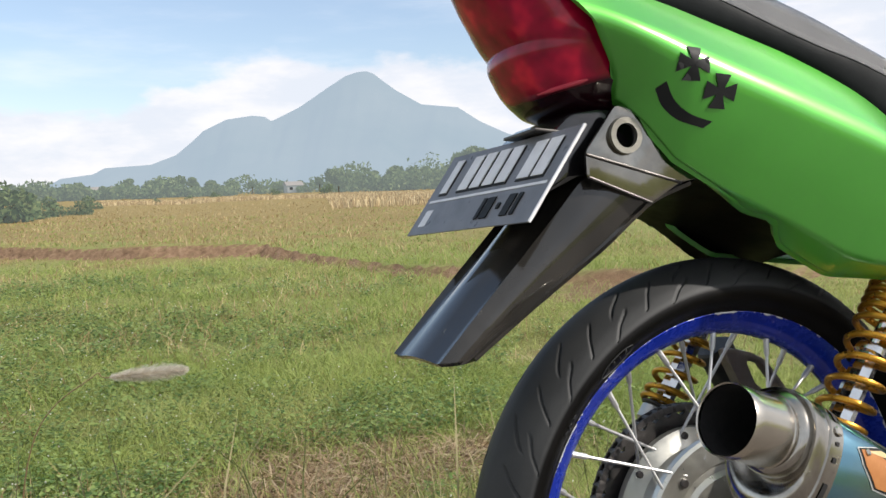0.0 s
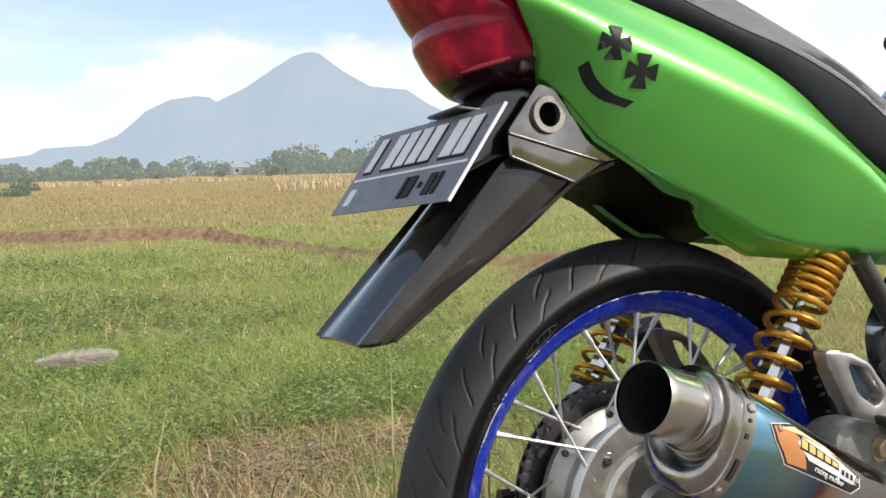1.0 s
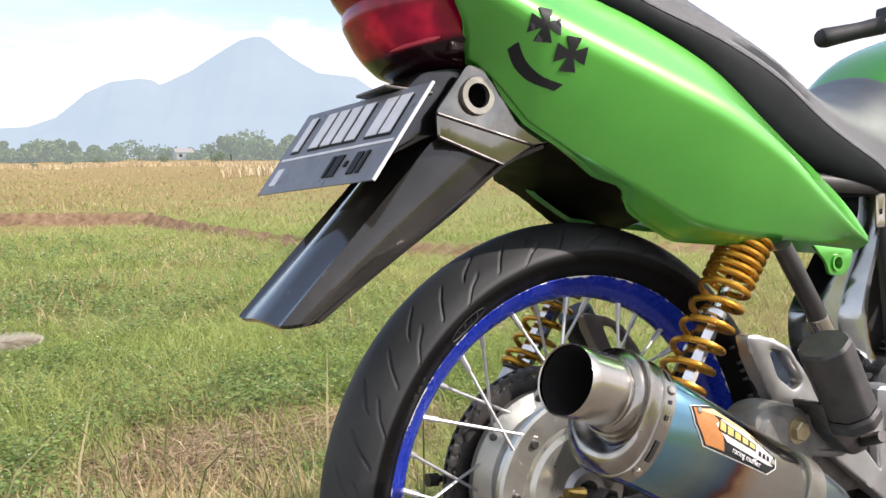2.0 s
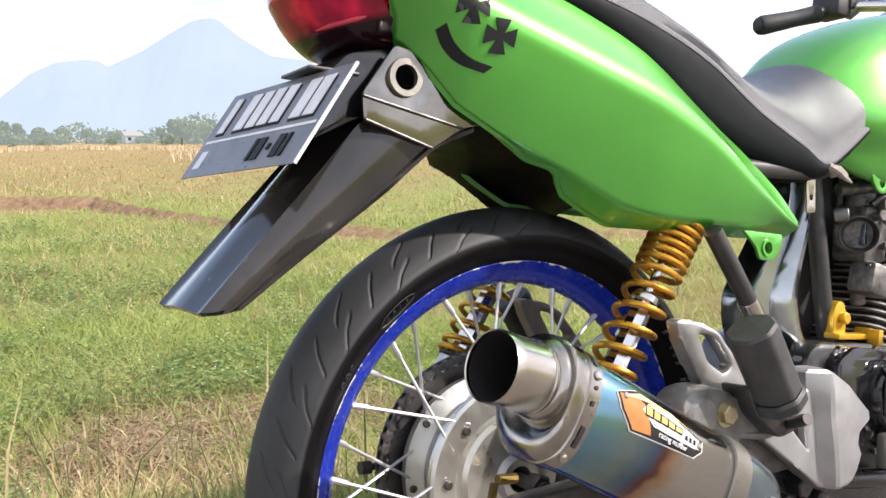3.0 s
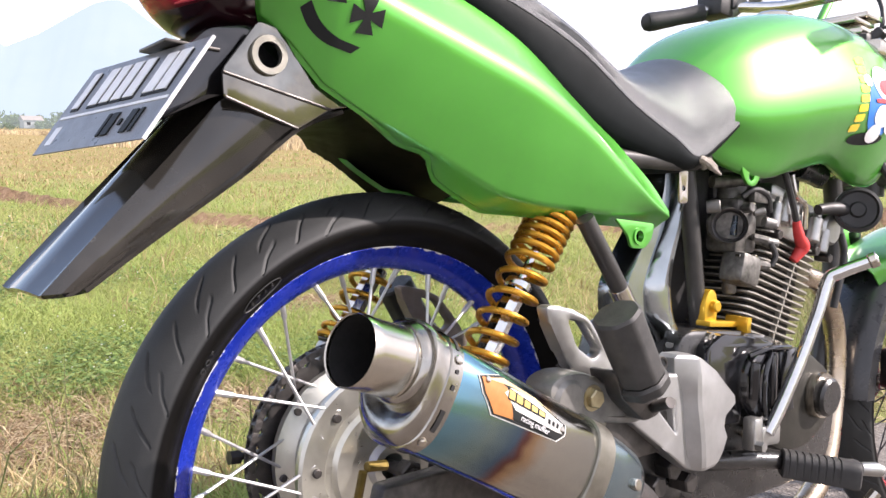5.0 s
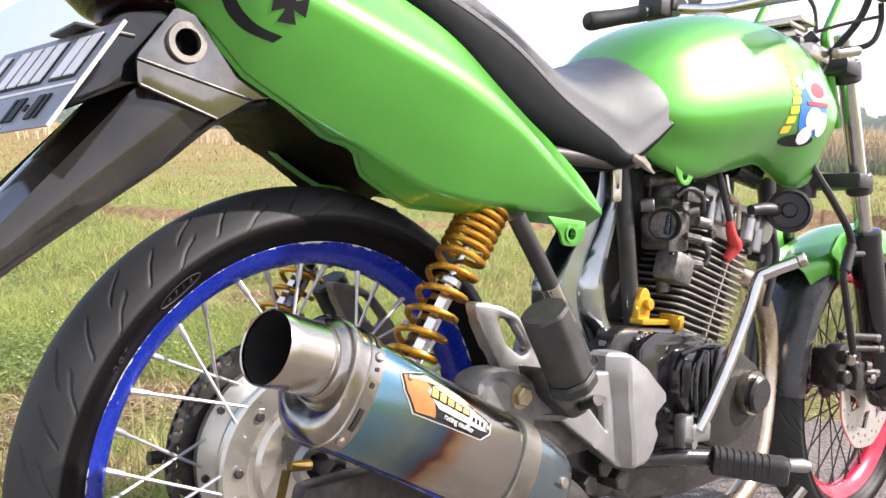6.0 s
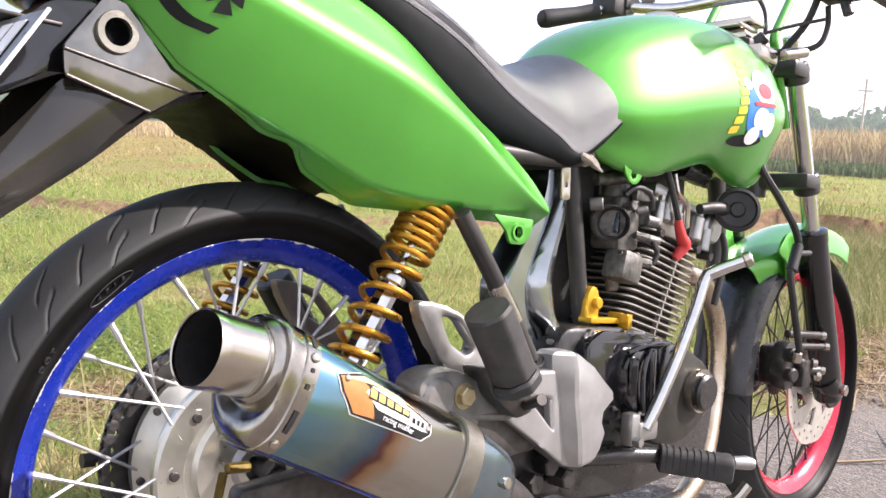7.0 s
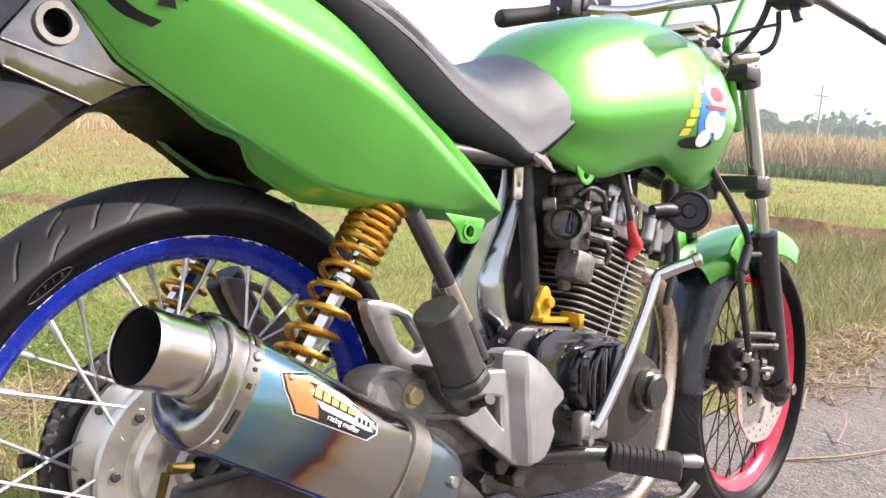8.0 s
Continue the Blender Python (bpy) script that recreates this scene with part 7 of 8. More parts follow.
def leaf_material(name, stops, rough=0.6, patch=None, thin=0.35):
    """Leaves that differ from one another and let some light through."""
    m, nt, p = nodes_of(name)
    geo = nt.nodes.new("ShaderNodeNewGeometry")
    fac = geo.outputs["Random Per Island"]
    if patch:
        scale, weight = patch
        n = noise_tex(nt, coords(nt), scale, 3.0)
        mx = nt.nodes.new("ShaderNodeMix")
        mx.inputs["Factor"].default_value = weight
        nt.links.new(fac, mx.inputs["A"]); nt.links.new(n, mx.inputs["B"])
        fac = mx.outputs["Result"]
    col = ramp(nt, fac, stops)
    nt.links.new(col, p.inputs["Base Color"])
    p.inputs["Roughness"].default_value = rough
    p.inputs["Specular IOR Level"].default_value = 0.25
    tr = nt.nodes.new("ShaderNodeBsdfTranslucent")
    nt.links.new(col, tr.inputs["Color"])
    mxs = nt.nodes.new("ShaderNodeMixShader")
    mxs.inputs[0].default_value = thin
    nt.links.new(p.outputs[0], mxs.inputs[1]); nt.links.new(tr.outputs[0], mxs.inputs[2])
    nt.links.new(mxs.outputs[0], nt.nodes["Material Output"].inputs["Surface"])
    return m


GRASS = leaf_material("grass_blades", [(0.25, (0.15, 0.215, 0.056)), (0.42, (0.25, 0.325, 0.088)), (0.56, (0.335, 0.38, 0.120)), (0.72, (0.45, 0.405, 0.19))], patch=(0.75, 0.86))
WISP = leaf_material("wispy_blades", [(0.25, (0.22, 0.305, 0.075)), (0.45, (0.32, 0.395, 0.112)), (0.6, (0.405, 0.44, 0.155)), (0.8, (0.50, 0.455, 0.22))], patch=(0.6, 0.84), thin=0.45)
VERGE = leaf_material("verge_blades", [(0.20, (0.11, 0.14, 0.048)), (0.42, (0.20, 0.215, 0.085)), (0.58, (0.30, 0.275, 0.135)), (0.78, (0.43, 0.36, 0.21))], patch=(1.4, 0.6))
DRY = leaf_material("dry_blades", [(0.1, (0.29, 0.20, 0.095)), (0.5, (0.41, 0.31, 0.155)), (0.9, (0.52, 0.42, 0.24))], thin=0.25)
STRAW = leaf_material("straw", [(0.1, (0.20, 0.125, 0.066)), (0.5, (0.33, 0.235, 0.135)), (0.9, (0.50, 0.40, 0.255))], thin=0.2)
WEED = leaf_material("weed_leaves", [(0.1, (0.07, 0.13, 0.035)), (0.5, (0.16, 0.25, 0.070)), (0.9, (0.30, 0.38, 0.125))], rough=0.5)
def with_haze_glow(m, amount):
    """Mixes an even glow into a far-off material, so its haze is painted in."""
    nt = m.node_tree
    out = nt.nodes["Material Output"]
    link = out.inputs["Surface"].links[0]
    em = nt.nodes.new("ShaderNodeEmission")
    em.inputs["Color"].default_value = (*HAZE_GLOW, 1)
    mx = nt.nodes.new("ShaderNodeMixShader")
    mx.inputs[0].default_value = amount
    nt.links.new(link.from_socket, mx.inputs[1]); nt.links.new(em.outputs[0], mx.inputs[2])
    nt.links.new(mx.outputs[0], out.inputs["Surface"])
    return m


# leaves and corn with their distance haze mixed in as glow
TREE_LEAF = with_haze_glow(leaf_material("tree_leaves", [(0.1, (0.06, 0.10, 0.035)), (0.5, (0.10, 0.15, 0.05)), (0.9, (0.16, 0.20, 0.075))], rough=0.6), 0.26)
SHRUB_LEAF = with_haze_glow(leaf_material("shrub_leaves", [(0.1, (0.05, 0.09, 0.03)), (0.5, (0.10, 0.15, 0.05)), (0.9, (0.17, 0.21, 0.075))], rough=0.6), 0.13)
CORN = with_haze_glow(leaf_material("dry_corn", [(0.1, (0.30, 0.20, 0.09)), (0.5, (0.50, 0.36, 0.17)), (0.9, (0.64, 0.52, 0.30))], thin=0.25), 0.10)
BARK = surface("bark", (0.10, 0.075, 0.05), (0.2, 0.16, 0.11), (0.8, 0.95), scale=6, relief=0.5, relief_scale=60)


def blades(name, x, y, height, width, lean, material, z=None, flat=None):
    """Tapering bent blades, one island each, rooted at (x, y) on the land."""
    n = len(x)
    z0 = land_z(x, y) - 0.005 if z is None else z
    az = rng.uniform(0, 2 * np.pi, n)
    dx, dy = np.cos(az), np.sin(az)
    face = rng.uniform(0, 2 * np.pi, n)
    wx, wy = np.cos(face) * width / 2, np.sin(face) * width / 2
    v = np.zeros((n, 5, 3))
    for k, (h, bend, w) in enumerate(((0.0, 0.0, 0.8), (0.55, 0.32, 1.0), (1.0, 1.0, 0.0))):
        px, py, pz = x + dx * lean * height * bend, y + dy * lean * height * bend, z0 + height * h * (1 - 0.25 * lean * h)
        if k < 2:
            v[:, 2 * k] = np.stack([px - wx * w, py - wy * w, pz], -1)
            v[:, 2 * k + 1] = np.stack([px + wx * w, py + wy * w, pz], -1)
        else:
            v[:, 4] = np.stack([px, py, pz], -1)
    i = np.arange(n)[:, None] * 5
    f = np.concatenate([i + [0, 1, 3], i + [0, 3, 2], i + [2, 3, 4]], 0)
    return raw_mesh(name, v.reshape(-1, 3), f, material)


def scatter(n, r0, r1, a0, a1, power=1.0):
    """Random spots round the viewer's side of the bike, denser close by."""
    u = rng.uniform(0, 1, n)
    r = (r0 ** (1 - power) + u * (r1 ** (1 - power) - r0 ** (1 - power))) ** (1 / (1 - power)) if power != 1 else r0 * (r1 / r0) ** u
    a = np.radians(rng.uniform(a0, a1, n) + rng.normal(0, 5, n))
    return -0.45 + r * np.cos(a), -0.65 + r * np.sin(a), r


def keep(mask, *arrays):
    return [a[mask] for a in arrays]


def weedy(px, py):
    """Above 0 where broad-leaved weeds crowd out the grass."""
    return wave(px, py, 1.3, 21) + 0.5 * wave(px, py, 3.7, 22) + 0.25 * wave(px, py, 9.0, 4) - 0.35 * px


# short meadow grass in tufts
x, y, r = scatter(150000, 1.25, 34, 6, 112, 1.25)
tuft = wave(x, y, 1.6, 1) + 0.8 * wave(x, y, 5.1, 4) + 0.5 * wave(x, y, 13.0, 2)
ok = (y > 0.52 + 0.14 * wave(x, y, 4, 7)) & (tuft + rng.uniform(-0.7, 0.7, len(x)) > -0.35) & ((np.abs(y - bank_y(x) + 0.05) > 0.28) | (rng.random(len(x)) < 0.25))
ok &= rng.random(len(x)) > 0.85 * on_bare(x, y)
x, y, r, tuft = keep(ok, x, y, r, tuft)
hgt = (0.035 + 0.065 * rng.random(len(x)) ** 1.8) * (1 + 0.45 * np.clip(tuft, -1, 1.2)) * np.where(r > 12, 0.8, 1.0)
tagged(blades("meadow_grass", x, y, hgt, 0.0026 * (0.75 + r / 3.2), rng.uniform(0.4, 1.5, len(x)), GRASS), "green and straw-coloured meadow grass", "grass", kind="stuff")

# fine wispy grass rising above it
x, y, r = scatter(90000, 1.5, 13, 20, 112, 1.15)
drift = wave(x, y, 0.9, 13) + 0.6 * wave(x, y, 2.7, 5) + 0.4 * wave(x, y, 8.0, 9)
ok = (y > 0.85) & (drift + rng.uniform(-0.8, 0.8, len(x)) > -0.35) & (np.abs(y - bank_y(x) + 0.05) > 0.3) & (rng.random(len(x)) > 0.9 * on_bare(x, y))
x, y, r, drift = keep(ok, x, y, r, drift)
tagged(blades("wispy_grass", x, y, (0.07 + 0.11 * rng.random(len(x)) ** 1.5) * (1 + 0.3 * np.clip(drift, -1, 1)) * (1 - 0.4 * ease(weedy(x, y) - 0.06 * y, -0.15, 0.25)), 0.0012 * (0.8 + r / 2.4), rng.uniform(0.5, 1.6, len(x)), WISP), "fine pale wispy grass", "grass", kind="stuff")

# dry stems standing among it, thick towards the far terrace
x, y, r = scatter(60000, 1.4, 60, 6, 112, 1.05)
ok = (y > 0.6) & (np.abs(y - bank_y(x) + 0.05) > 0.25) & (wave(x, y, 0.8, 3) + 0.7 * wave(x, y, 3.3, 8) + 0.35 * ease(y, 6, 18) + rng.uniform(-0.5, 0.5, len(x)) > 0.25)
x, y, r = keep(ok, x, y, r)
tagged(blades("dry_grass", x, y, rng.uniform(0.05, 0.17, len(x)), 0.0022 * (0.8 + r / 2.8), rng.uniform(0.2, 1.1, len(x)), DRY), "dry brown grass stems", "grass", kind="stuff")

# straw lying in patches close to the road
x, y, r = scatter(26000, 1.3, 7, 6, 112, 1.1)
ok = (y > 0.45) & ((wave(x, y, 1.9, 11) + 0.5 * wave(x, y, 6, 12) > 0.55) | ((y < 0.95) & (x > 1.6)))
x, y, r = keep(ok, x, y, r)
for cx, cy, sx, sy, n in ((0.02, 2.10, 0.26, 0.30, 2600), (0.66, 2.05, 0.20, 0.16, 900), (3.5, 0.55, 0.70, 0.12, 1700), (2.85, 0.36, 0.40, 0.07, 420)):
    x = np.r_[x, rng.normal(cx, sx, n)]; y = np.r_[y, rng.normal(cy, sy, n)]
r = np.hypot(x + 0.45, y + 0.65)
tagged(blades("fallen_straw", x, y, rng.uniform(0.03, 0.11, len(x)), 0.0035 * (0.8 + r / 4), rng.uniform(1.5, 3.2, len(x)), STRAW), "bleached straw fallen among the grass", "straw", kind="stuff")

# broad-leaved weeds
def weeds(count=13000, low=0.0, leaf=1.0):
    px, py, r = scatter(count, 1.5, 11, 45, 112, 1.2)
    ok = (py > 1.7) & (weedy(px, py) + rng.normal(0, 0.4, len(px)) > low) & (on_bare(px, py) < 0.3)
    px, py, r = keep(ok, px, py, r)
    k = 16
    n = len(px)
    lx = np.repeat(px, k) + rng.normal(0, 0.035, n * k)
    ly = np.repeat(py, k) + rng.normal(0, 0.035, n * k)
    lz = land_z(lx, ly) + rng.uniform(0.015, 0.10, n * k)
    size = leaf * rng.uniform(0.008, 0.019, n * k) * np.repeat(0.8 + r / 9, k)
    a = rng.uniform(0, 2 * np.pi, n * k)
    tilt = rng.uniform(-0.5, 0.9, n * k)
    d = np.stack([np.cos(a), np.sin(a), tilt * 0.6], -1)
    s = np.stack([-np.sin(a), np.cos(a), rng.uniform(-0.3, 0.3, n * k)], -1)
    c = np.stack([lx, ly, lz], -1)
    v = np.stack([c, c + (d * 0.5 + s * 0.42) * size[:, None], c + d * size[:, None], c + (d * 0.5 - s * 0.42) * size[:, None]], 1)
    f = np.arange(n * k)[:, None] * 4 + np.arange(4)
    return raw_mesh("weeds", v.reshape(-1, 3), f, WEED)
tagged(weeds(), "low broad-leaved green weeds", "weeds", kind="stuff")


def blossoms(count=900):
    """Tiny pale flower heads dotted over the weeds."""
    px, py, r = scatter(count, 2.0, 9, 50, 112, 1.1)
    px, py, r = keep((py > 1.0) & (weedy(px, py) > -0.6) & (on_bare(px, py) < 0.3), px, py, r)
    c = np.stack([px, py, land_z(px, py) + rng.uniform(0.05, 0.13, len(px))], -1)
    size = 0.0030 * (0.7 + r / 6)
    tips = [np.array(q, float) for q in ((1, 0, 0), (0, 1, 0), (-1, 0, 0), (0, -1, 0), (0, 0, 0.8), (0, 0, -0.8))]
    v = np.stack([c + q * size[:, None] for q in tips], 1)
    octa = np.array([[0, 1, 4], [1, 2, 4], [2, 3, 4], [3, 0, 4], [1, 0, 5], [2, 1, 5], [3, 2, 5], [0, 3, 5]])
    f = (np.arange(len(px))[:, None, None] * 6 + octa).reshape(-1, 3)
    return raw_mesh("blossoms", v.reshape(-1, 3), f, BLOSSOM)
BLOSSOM = leaf_material("blossom", [(0.1, (0.62, 0.62, 0.55)), (0.9, (0.80, 0.80, 0.74))])
tagged(blossoms(), "tiny white flower heads among the weeds", "flowers", kind="stuff")

# tall verge grass beyond the front wheel
x = rng.uniform(2.6, 9.5, 15000); y = rng.uniform(0.62, 3.4, 15000)
ok = (y < 0.7 + 0.32 * x + 0.3 * wave(x, y, 3, 3)) & (y > 0.62 + 0.08 * wave(x, y, 5, 1))
x, y = x[ok], y[ok]
tagged(blades("verge_grass", x, y, rng.uniform(0.10, 0.30, len(x)), 0.0065 * np.ones(len(x)), rng.uniform(0.2, 0.9, len(x)), VERGE), "taller green grass on the road verge", "grass", kind="stuff")


# thin stems standing up close to the road edge
x = rng.uniform(-1.3, 0.9, 260); y = rng.uniform(0.62, 1.7, 260)
tagged(blades("tall_stems", x, y, rng.uniform(0.16, 0.40, 260), rng.uniform(0.0022, 0.0040, 260), rng.uniform(0.15, 0.8, 260), VERGE), "thin green stems beside the road", "grass", kind="stuff")


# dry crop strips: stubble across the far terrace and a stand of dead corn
# a slight haze glow is mixed into this growth too
FAR_GREEN = with_haze_glow(leaf_material("far_growth", [(0.1, (0.05, 0.08, 0.03)), (0.5, (0.10, 0.14, 0.05)), (0.9, (0.17, 0.19, 0.08))]), 0.06)
def crop(name, a0, a1, r0, r1, h0, h1, n, mat, label, wide=0.03):
    a = np.radians(rng.uniform(a0, a1, n)); r = np.sqrt(rng.uniform(r0 ** 2, r1 ** 2, n))
    x, y = r * np.cos(a), r * np.sin(a)
    return tagged(blades(name, x, y, rng.uniform(h0, h1, n), wide * (0.6 + rng.random(n)), rng.uniform(0.1, 0.6, n), mat), label, "crop", kind="stuff")
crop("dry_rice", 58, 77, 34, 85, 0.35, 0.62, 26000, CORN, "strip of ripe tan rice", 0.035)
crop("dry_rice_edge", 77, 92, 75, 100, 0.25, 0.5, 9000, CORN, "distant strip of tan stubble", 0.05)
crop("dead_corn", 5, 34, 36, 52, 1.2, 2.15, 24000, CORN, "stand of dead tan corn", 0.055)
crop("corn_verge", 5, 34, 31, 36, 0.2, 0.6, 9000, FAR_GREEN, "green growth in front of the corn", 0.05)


# trees, shrubs and houses on the skyline
def leaf_cloud(clumps, per, size):
    """Loose leaf cards gathered in uneven clumps."""
    out = []
    for (cx, cy, cz), rad in clumps:
        q = rng.normal(0, 1, (per, 3)); q /= np.linalg.norm(q, axis=1)[:, None]
        q *= (rad * rng.uniform(0.45, 1.05, per) ** 0.6)[:, None] * np.array([1, 1, 0.8])
        out.append(q + (cx, cy, cz))
    c = np.concatenate(out)
    n = len(c)
    a, b = rng.normal(0, 1, (n, 3)), rng.normal(0, 1, (n, 3))
    a /= np.linalg.norm(a, axis=1)[:, None]
    b -= a * (a * b).sum(1)[:, None]; b /= np.linalg.norm(b, axis=1)[:, None]
    s = size * rng.uniform(0.6, 1.3, n)[:, None]
    v = np.stack([c - a * s, c + b * s * 0.55, c + a * s, c - b * s * 0.55], 1)
    return v.reshape(-1, 3), np.arange(n)[:, None] * 4 + np.arange(4)


def build_tree(kind, height, spread):
    """A tapered trunk with limbs under a broken crown."""
    tree = new(kind)
    bm = bmesh.new()
    lean = rng.normal(0, 0.03, 2) * height
    add_tube(bm, [(0, 0, -0.2), (lean[0] * 0.4, lean[1] * 0.4, height * 0.35), (lean[0], lean[1], height * 0.75)], [height * 0.03, height * 0.022, height * 0.008], 8, 8)
    clumps = []
    for k in range(9):
        a, f = rng.uniform(0, 2 * np.pi), rng.uniform(0.35, 0.95)
        reach = spread * rng.uniform(0.35, 0.85) * (1.15 - 0.6 * f)
        tip = (lean[0] + reach * math.cos(a), lean[1] + reach * math.sin(a), height * (0.20 + 0.66 * f))
        add_tube(bm, [(lean[0] * 0.5, lean[1] * 0.5, height * (0.25 + 0.3 * f)), tip], [height * 0.010, height * 0.003], 6)
        clumps.append((tip, spread * rng.uniform(0.36, 0.56)))
    part("trunk", bm, BARK, tree)
    v, f = leaf_cloud(clumps, 330, spread * 0.13)
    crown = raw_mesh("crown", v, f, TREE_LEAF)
    crown.parent = tree
    return tree


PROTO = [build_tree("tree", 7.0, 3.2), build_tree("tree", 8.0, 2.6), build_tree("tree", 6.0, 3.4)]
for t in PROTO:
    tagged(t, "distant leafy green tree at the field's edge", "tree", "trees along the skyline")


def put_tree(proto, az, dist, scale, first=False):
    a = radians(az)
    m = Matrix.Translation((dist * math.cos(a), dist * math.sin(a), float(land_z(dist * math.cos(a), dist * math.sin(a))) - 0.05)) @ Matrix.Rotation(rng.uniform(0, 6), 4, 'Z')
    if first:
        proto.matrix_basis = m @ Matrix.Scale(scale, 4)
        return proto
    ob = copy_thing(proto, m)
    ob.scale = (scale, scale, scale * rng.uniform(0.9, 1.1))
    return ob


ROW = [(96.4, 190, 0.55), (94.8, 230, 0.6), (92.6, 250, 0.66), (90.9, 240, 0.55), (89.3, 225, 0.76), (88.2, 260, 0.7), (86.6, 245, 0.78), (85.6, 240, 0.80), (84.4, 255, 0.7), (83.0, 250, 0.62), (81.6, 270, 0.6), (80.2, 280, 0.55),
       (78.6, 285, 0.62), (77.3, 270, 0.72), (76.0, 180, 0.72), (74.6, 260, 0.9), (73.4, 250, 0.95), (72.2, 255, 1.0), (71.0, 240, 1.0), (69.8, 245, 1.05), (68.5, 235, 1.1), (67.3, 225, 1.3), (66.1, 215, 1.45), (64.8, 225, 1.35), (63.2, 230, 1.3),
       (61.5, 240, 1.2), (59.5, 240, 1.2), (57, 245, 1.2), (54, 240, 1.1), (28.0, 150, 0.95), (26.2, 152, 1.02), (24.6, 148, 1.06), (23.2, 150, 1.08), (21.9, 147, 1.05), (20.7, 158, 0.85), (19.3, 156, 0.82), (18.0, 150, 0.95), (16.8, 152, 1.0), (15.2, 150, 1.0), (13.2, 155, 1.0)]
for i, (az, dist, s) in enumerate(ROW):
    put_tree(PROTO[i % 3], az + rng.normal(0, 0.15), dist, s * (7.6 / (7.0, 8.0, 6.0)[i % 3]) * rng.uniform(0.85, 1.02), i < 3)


def hedge(name, a0, a1, dist, h, n, size, label, leaf=TREE_LEAF):
    clumps = []
    for a in np.radians(np.linspace(a0, a1, n)):
        d = dist * rng.uniform(0.96, 1.06)
        x, y = d * math.cos(a), d * math.sin(a)
        hh = h * (0.42 + 0.75 * abs(math.sin(a * 71) * math.sin(a * 29 + 1))) * rng.uniform(0.75, 1.15)
        clumps.append(((x, y, float(land_z(x, y)) + hh * 0.45), hh * 0.62))
    v, f = leaf_cloud(clumps, 60, size)
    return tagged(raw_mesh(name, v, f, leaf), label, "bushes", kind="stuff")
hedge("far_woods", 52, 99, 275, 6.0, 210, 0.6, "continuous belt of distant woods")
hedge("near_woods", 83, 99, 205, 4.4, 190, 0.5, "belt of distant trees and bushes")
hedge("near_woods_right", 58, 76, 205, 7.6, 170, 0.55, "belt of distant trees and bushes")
# leaves with a larger share of painted-in haze
FAR_LEAF = with_haze_glow(leaf_material("far_leaves", [(0.1, (0.06, 0.10, 0.035)), (0.5, (0.10, 0.15, 0.05)), (0.9, (0.16, 0.20, 0.075))], rough=0.6), 0.28)
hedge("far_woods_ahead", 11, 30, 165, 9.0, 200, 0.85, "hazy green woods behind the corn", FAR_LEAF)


def build_shrub(h):
    s = new("shrub")
    bm = bmesh.new()
    cl = []
    for k in range(6):
        a = rng.uniform(0, 6.28)
        tip = (h * 0.5 * math.cos(a), h * 0.5 * math.sin(a), h * rng.uniform(0.3, 0.85))
        add_tube(bm, [(0, 0, -0.05), tip], [h * 0.012, h * 0.004], 5)
        cl.append((tip, h * rng.uniform(0.24, 0.38)))
        cl.append(((tip[0] * 0.9, tip[1] * 0.9, h * 0.16), h * rng.uniform(0.2, 0.3)))
    part("stems", bm, BARK, s)
    v, f = leaf_cloud(cl, 70, h * 0.075)
    raw_mesh("foliage", v, f, SHRUB_LEAF).parent = s
    return tagged(s, "small leafy shrub in the stubble", "shrub", "shrubs in the field")
shrub = build_shrub(1.4)
for i, (az, dist, s) in enumerate([(96.8, 36, 1.15), (98.2, 34, 1.3), (95.6, 38, 0.95), (94.4, 41, 0.8), (93.2, 44, 0.7), (99.8, 33, 1.2), (92.0, 60, 0.5), (84.6, 95, 0.7), (84.2, 97, 0.6), (86.0, 92, 0.5), (80.5, 110, 0.9), (76.6, 90, 1.2), (88.2, 80, 0.45)]):
    put_tree(shrub, az, dist, s, i == 0)


# wall and roof colours carry the distance haze as a glow
WALL = haze_mat("house_wall_hazed", (0.20, 0.21, 0.21), (0.28, 0.28, 0.28), HAZE_GLOW, 0.35, 2)
ROOF = haze_mat("house_roof_hazed", (0.20, 0.17, 0.16), (0.30, 0.25, 0.22), HAZE_GLOW, 0.35, 3)
PANE = surface("house_pane", (0.03, 0.035, 0.04), (0.05, 0.055, 0.06), (0.1, 0.2), scale=2)
def build_house(az, dist, w, turn):
    a = radians(az)
    house = new("house")
    house.matrix_basis = Matrix.Translation((dist * math.cos(a), dist * math.sin(a), -0.15)) @ Matrix.Rotation(turn, 4, 'Z')
    sub("wall", WALL, house, lambda b: add_box(b, (-w / 2, -2, 0), (w / 2, 2, 2.4), 0.02))
    sub("roof", ROOF, house, lambda b: add_grid(b, [[(-w / 2 - 0.4, -2.5, 2.3), (-w / 2 - 0.4, 0, 3.6), (-w / 2 - 0.4, 2.5, 2.3), (-w / 2 - 0.4, 0, 3.45)], [(w / 2 + 0.4, -2.5, 2.3), (w / 2 + 0.4, 0, 3.6), (w / 2 + 0.4, 2.5, 2.3), (w / 2 + 0.4, 0, 3.45)]], close_v=True, cap=True))
    for k in (-1, 1):
        sub("window", PANE, house, lambda b: add_box(b, (k * w / 4 - 0.5, -2.03, 0.9), (k * w / 4 + 0.5, -1.98, 1.8), 0.01))
    return tagged(house, "small whitewashed house with a grey-brown roof", "house", "houses among the trees")
for az, dist, w, turn in ((91.8, 262, 5, 0.2), (90.1, 258, 4, -0.3), (79.0, 268, 5, 0.1)):
    build_house(az, dist, w, turn)


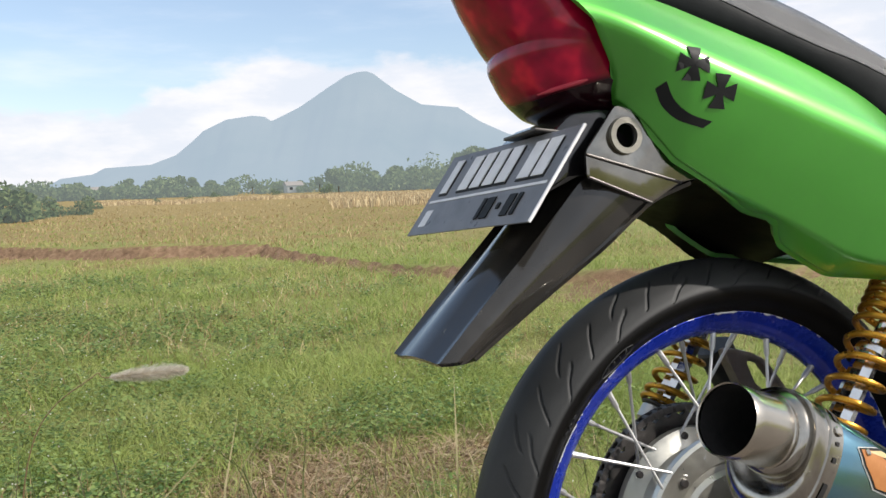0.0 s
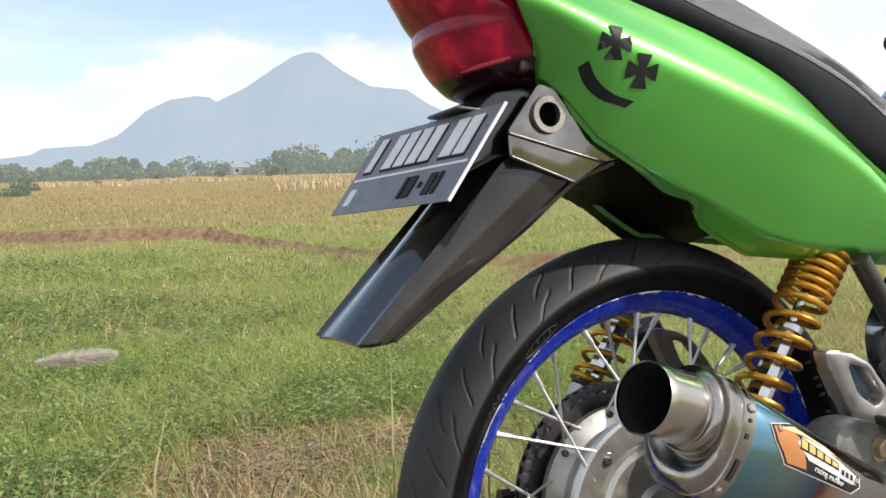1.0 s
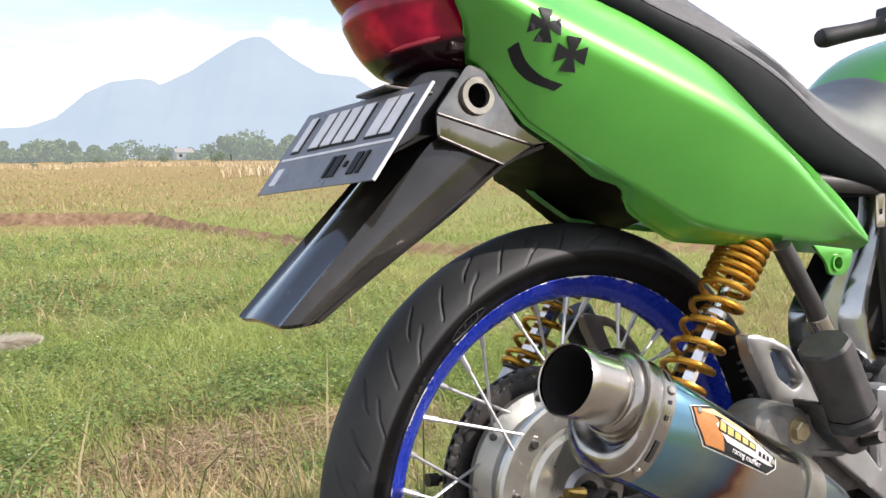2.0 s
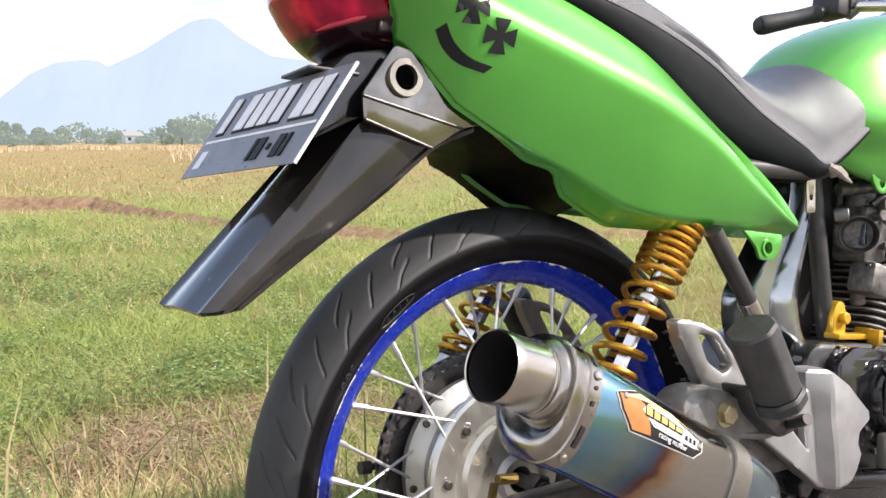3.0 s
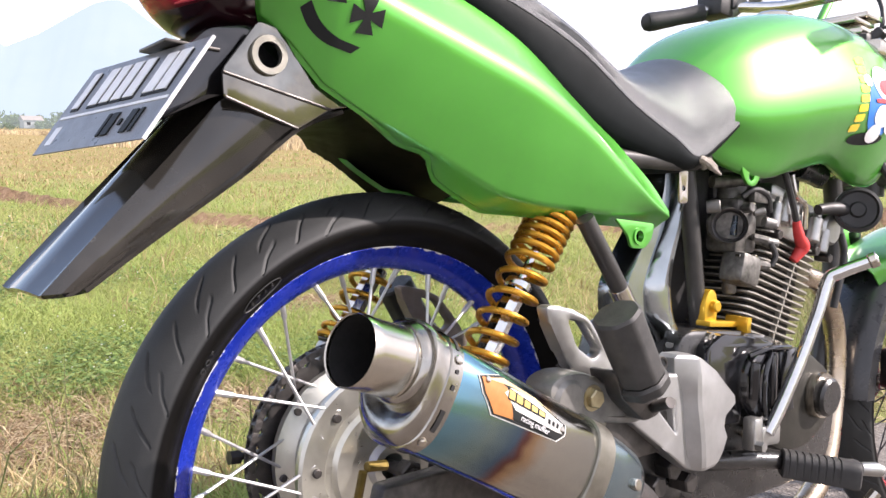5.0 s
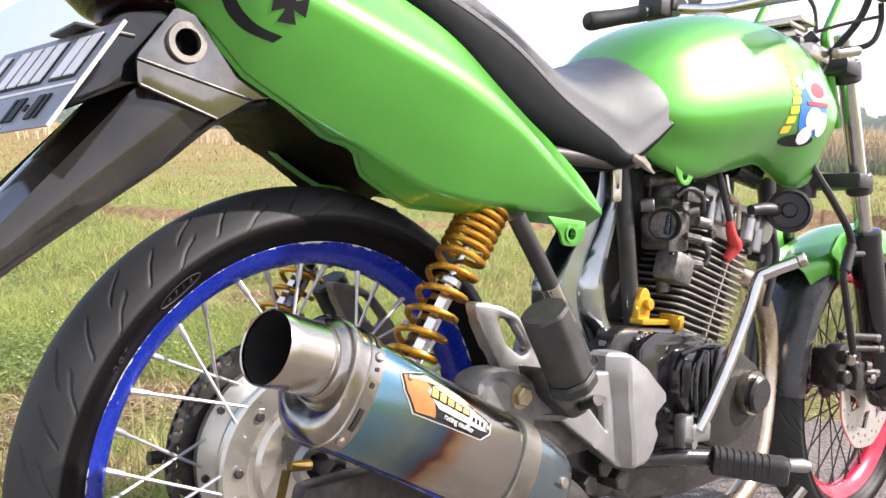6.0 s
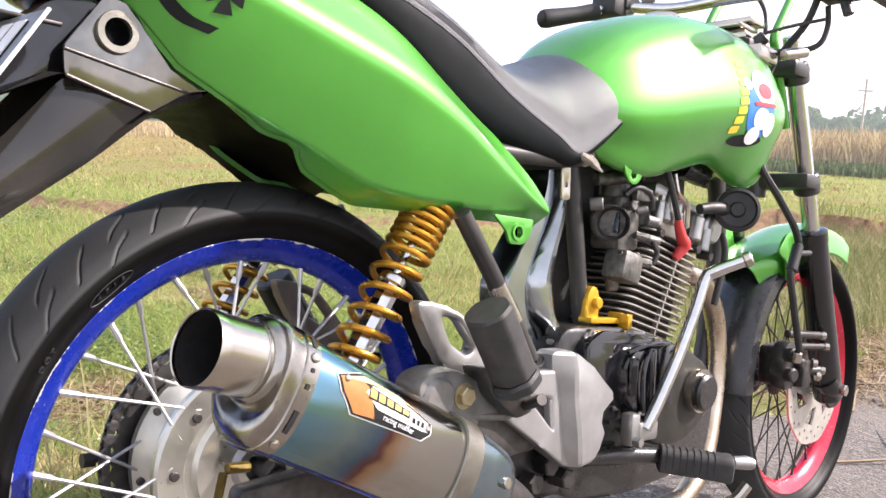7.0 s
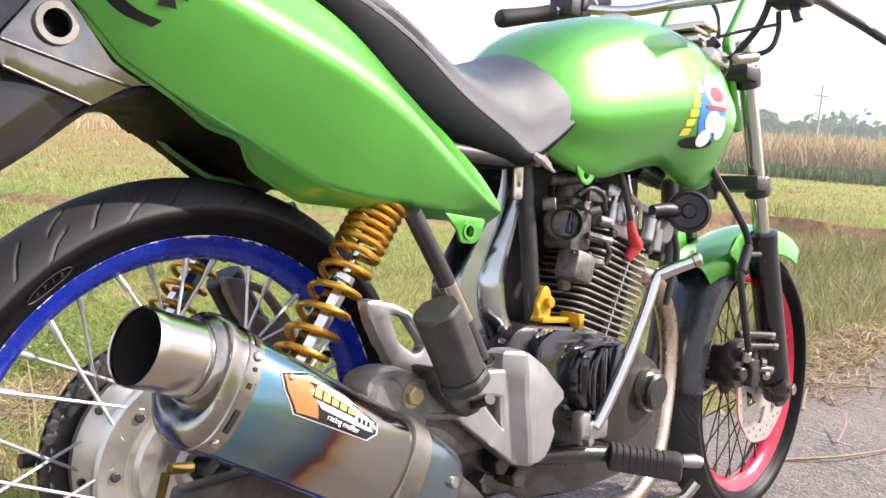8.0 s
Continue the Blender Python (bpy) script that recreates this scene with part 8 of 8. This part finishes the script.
# power pole and its wires
def build_pole():
    a, d = radians(20.3), 105
    x, y = d * math.cos(a), d * math.sin(a)
    pole = new("utility_pole")
    pole.location = (x, y, -0.5)
    sub("shaft", surface("concrete_pole", (0.42, 0.41, 0.39), (0.52, 0.51, 0.49), (0.7, 0.85), scale=4), pole, lambda b: add_tube(b, [(0, 0, 0), (0.03, 0, 9.2)], [0.17, 0.10], 12))
    sub("crossarm", STEEL_DARK, pole, lambda b: add_box(b, (-0.75, -0.05, 7.8), (0.75, 0.05, 7.92), 0.01, Matrix.Rotation(a + math.pi / 2, 4, 'Z')))
    tagged(pole, "pale concrete utility pole with a crossarm", "utility pole")
    for k, off in enumerate((-0.65, 0.65, 0.0)):
        dirx, diry = -math.sin(a), math.cos(a)
        z = 7.5 if off else 8.6
        pts = [(x + dirx * (s + off * 0.2), y + diry * (s + off * 0.2), z - 0.9 * (1 - (s / 45) ** 2) + 0.3 * k) for s in np.linspace(-45, 45, 13)]
        bm = bmesh.new()
        add_tube(bm, pts, 0.016, 5)
        tagged(part("power_line", bm, BLACK_MATT), "thin dark overhead wire", "wire", "overhead wires")
build_pole()


# a pale feathery seed head nodding on a thin stem, and stray stalks on the asphalt
def build_plume():
    root = Vector((-0.80, 1.22, 0)); root.z = float(land_z(root.x, root.y))
    tip0, tip1 = Vector(PLUME[0]), Vector(PLUME[1])
    bm = bmesh.new()
    add_tube(bm, [root, root.lerp(tip0, 0.55) + Vector((-0.05, 0, 0.10)), tip0 + Vector((-0.03, 0, 0.004)), tip0, tip1], [0.0016, 0.0013, 0.001, 0.001, 0.0006], 6, 40)
    plume = part("plume_grass", bm, STRAW)
    n = 2600
    f = rng.uniform(0, 1, n)
    axis = tip1 - tip0
    c = np.array(tip0)[None] + f[:, None] * np.array(axis)[None]
    q = rng.normal(0, 1, (n, 3)); q /= np.linalg.norm(q, axis=1)[:, None]
    d = q * 0.75 + np.array(axis.normalized())[None] * 0.8
    l = (0.027 * np.sin(np.clip(f * 0.92 + 0.05, 0, 1) * np.pi) ** 0.6 + 0.002)[:, None]
    side = np.cross(d, rng.normal(0, 1, (n, 3))); side *= 0.0007 / np.linalg.norm(side, axis=1)[:, None]
    v = np.stack([c - side, c + side, c + d * l], 1).reshape(-1, 3)
    head = raw_mesh("seed_head", v, np.arange(n)[:, None] * 3 + np.arange(3), PLUME_MAT)
    head.parent = plume
    return tagged(plume, "pale feathery grass seed head nodding on a thin stem", "grass plume")
PLUME_MAT = leaf_material("plume_hairs", [(0.1, (0.66, 0.60, 0.50)), (0.5, (0.78, 0.72, 0.62)), (0.9, (0.86, 0.82, 0.74))], thin=0.55)
PLUME = ((-0.585, 1.11, 0.295), (-0.445, 1.055, 0.306))
build_plume()
def stalk(pts, r, label="pale dry stalk lying on the asphalt"):
    line = [(x, y, float(road_z(x)) + 0.014 + h) for x, y, h in pts]
    bm = bmesh.new()
    add_tube(bm, line, [r, r * 0.9, r * 0.5], 6, 14)
    return tagged(part("dry_stalk", bm, STRAW), label, "stalk", "stalks on the asphalt")
stalk([(1.70, 0.08, 0.004), (1.90, -0.02, 0.012), (2.25, -0.10, 0.006)], 0.0035)
stalk([(2.02, 0.05, 0.004), (2.10, 0.06, 0.03), (2.20, 0.09, 0.05)], 0.003)
stalk([(1.62, 0.14, 0.003), (1.72, 0.07, 0.006), (1.86, 0.02, 0.003)], 0.003)
for k in range(28):
    x0, y0, a = rng.uniform(2.1, 4.2), rng.uniform(0.18, 0.46), rng.uniform(-0.9, 0.9)
    l = rng.uniform(0.12, 0.4)
    stalk([(x0, y0, 0.003), (x0 + l * 0.5 * math.cos(a), y0 + l * 0.5 * math.sin(a), rng.uniform(0.004, 0.03)), (x0 + l * math.cos(a), y0 + l * math.sin(a) * 0.8, 0.005)], rng.uniform(0.002, 0.004))

# a second, larger-leaved growth of weeds on the low ground
rng = np.random.default_rng(31)
tagged(weeds(2600, 0.0, 1.25), "low broad-leaved green weeds", "weeds", kind="stuff")
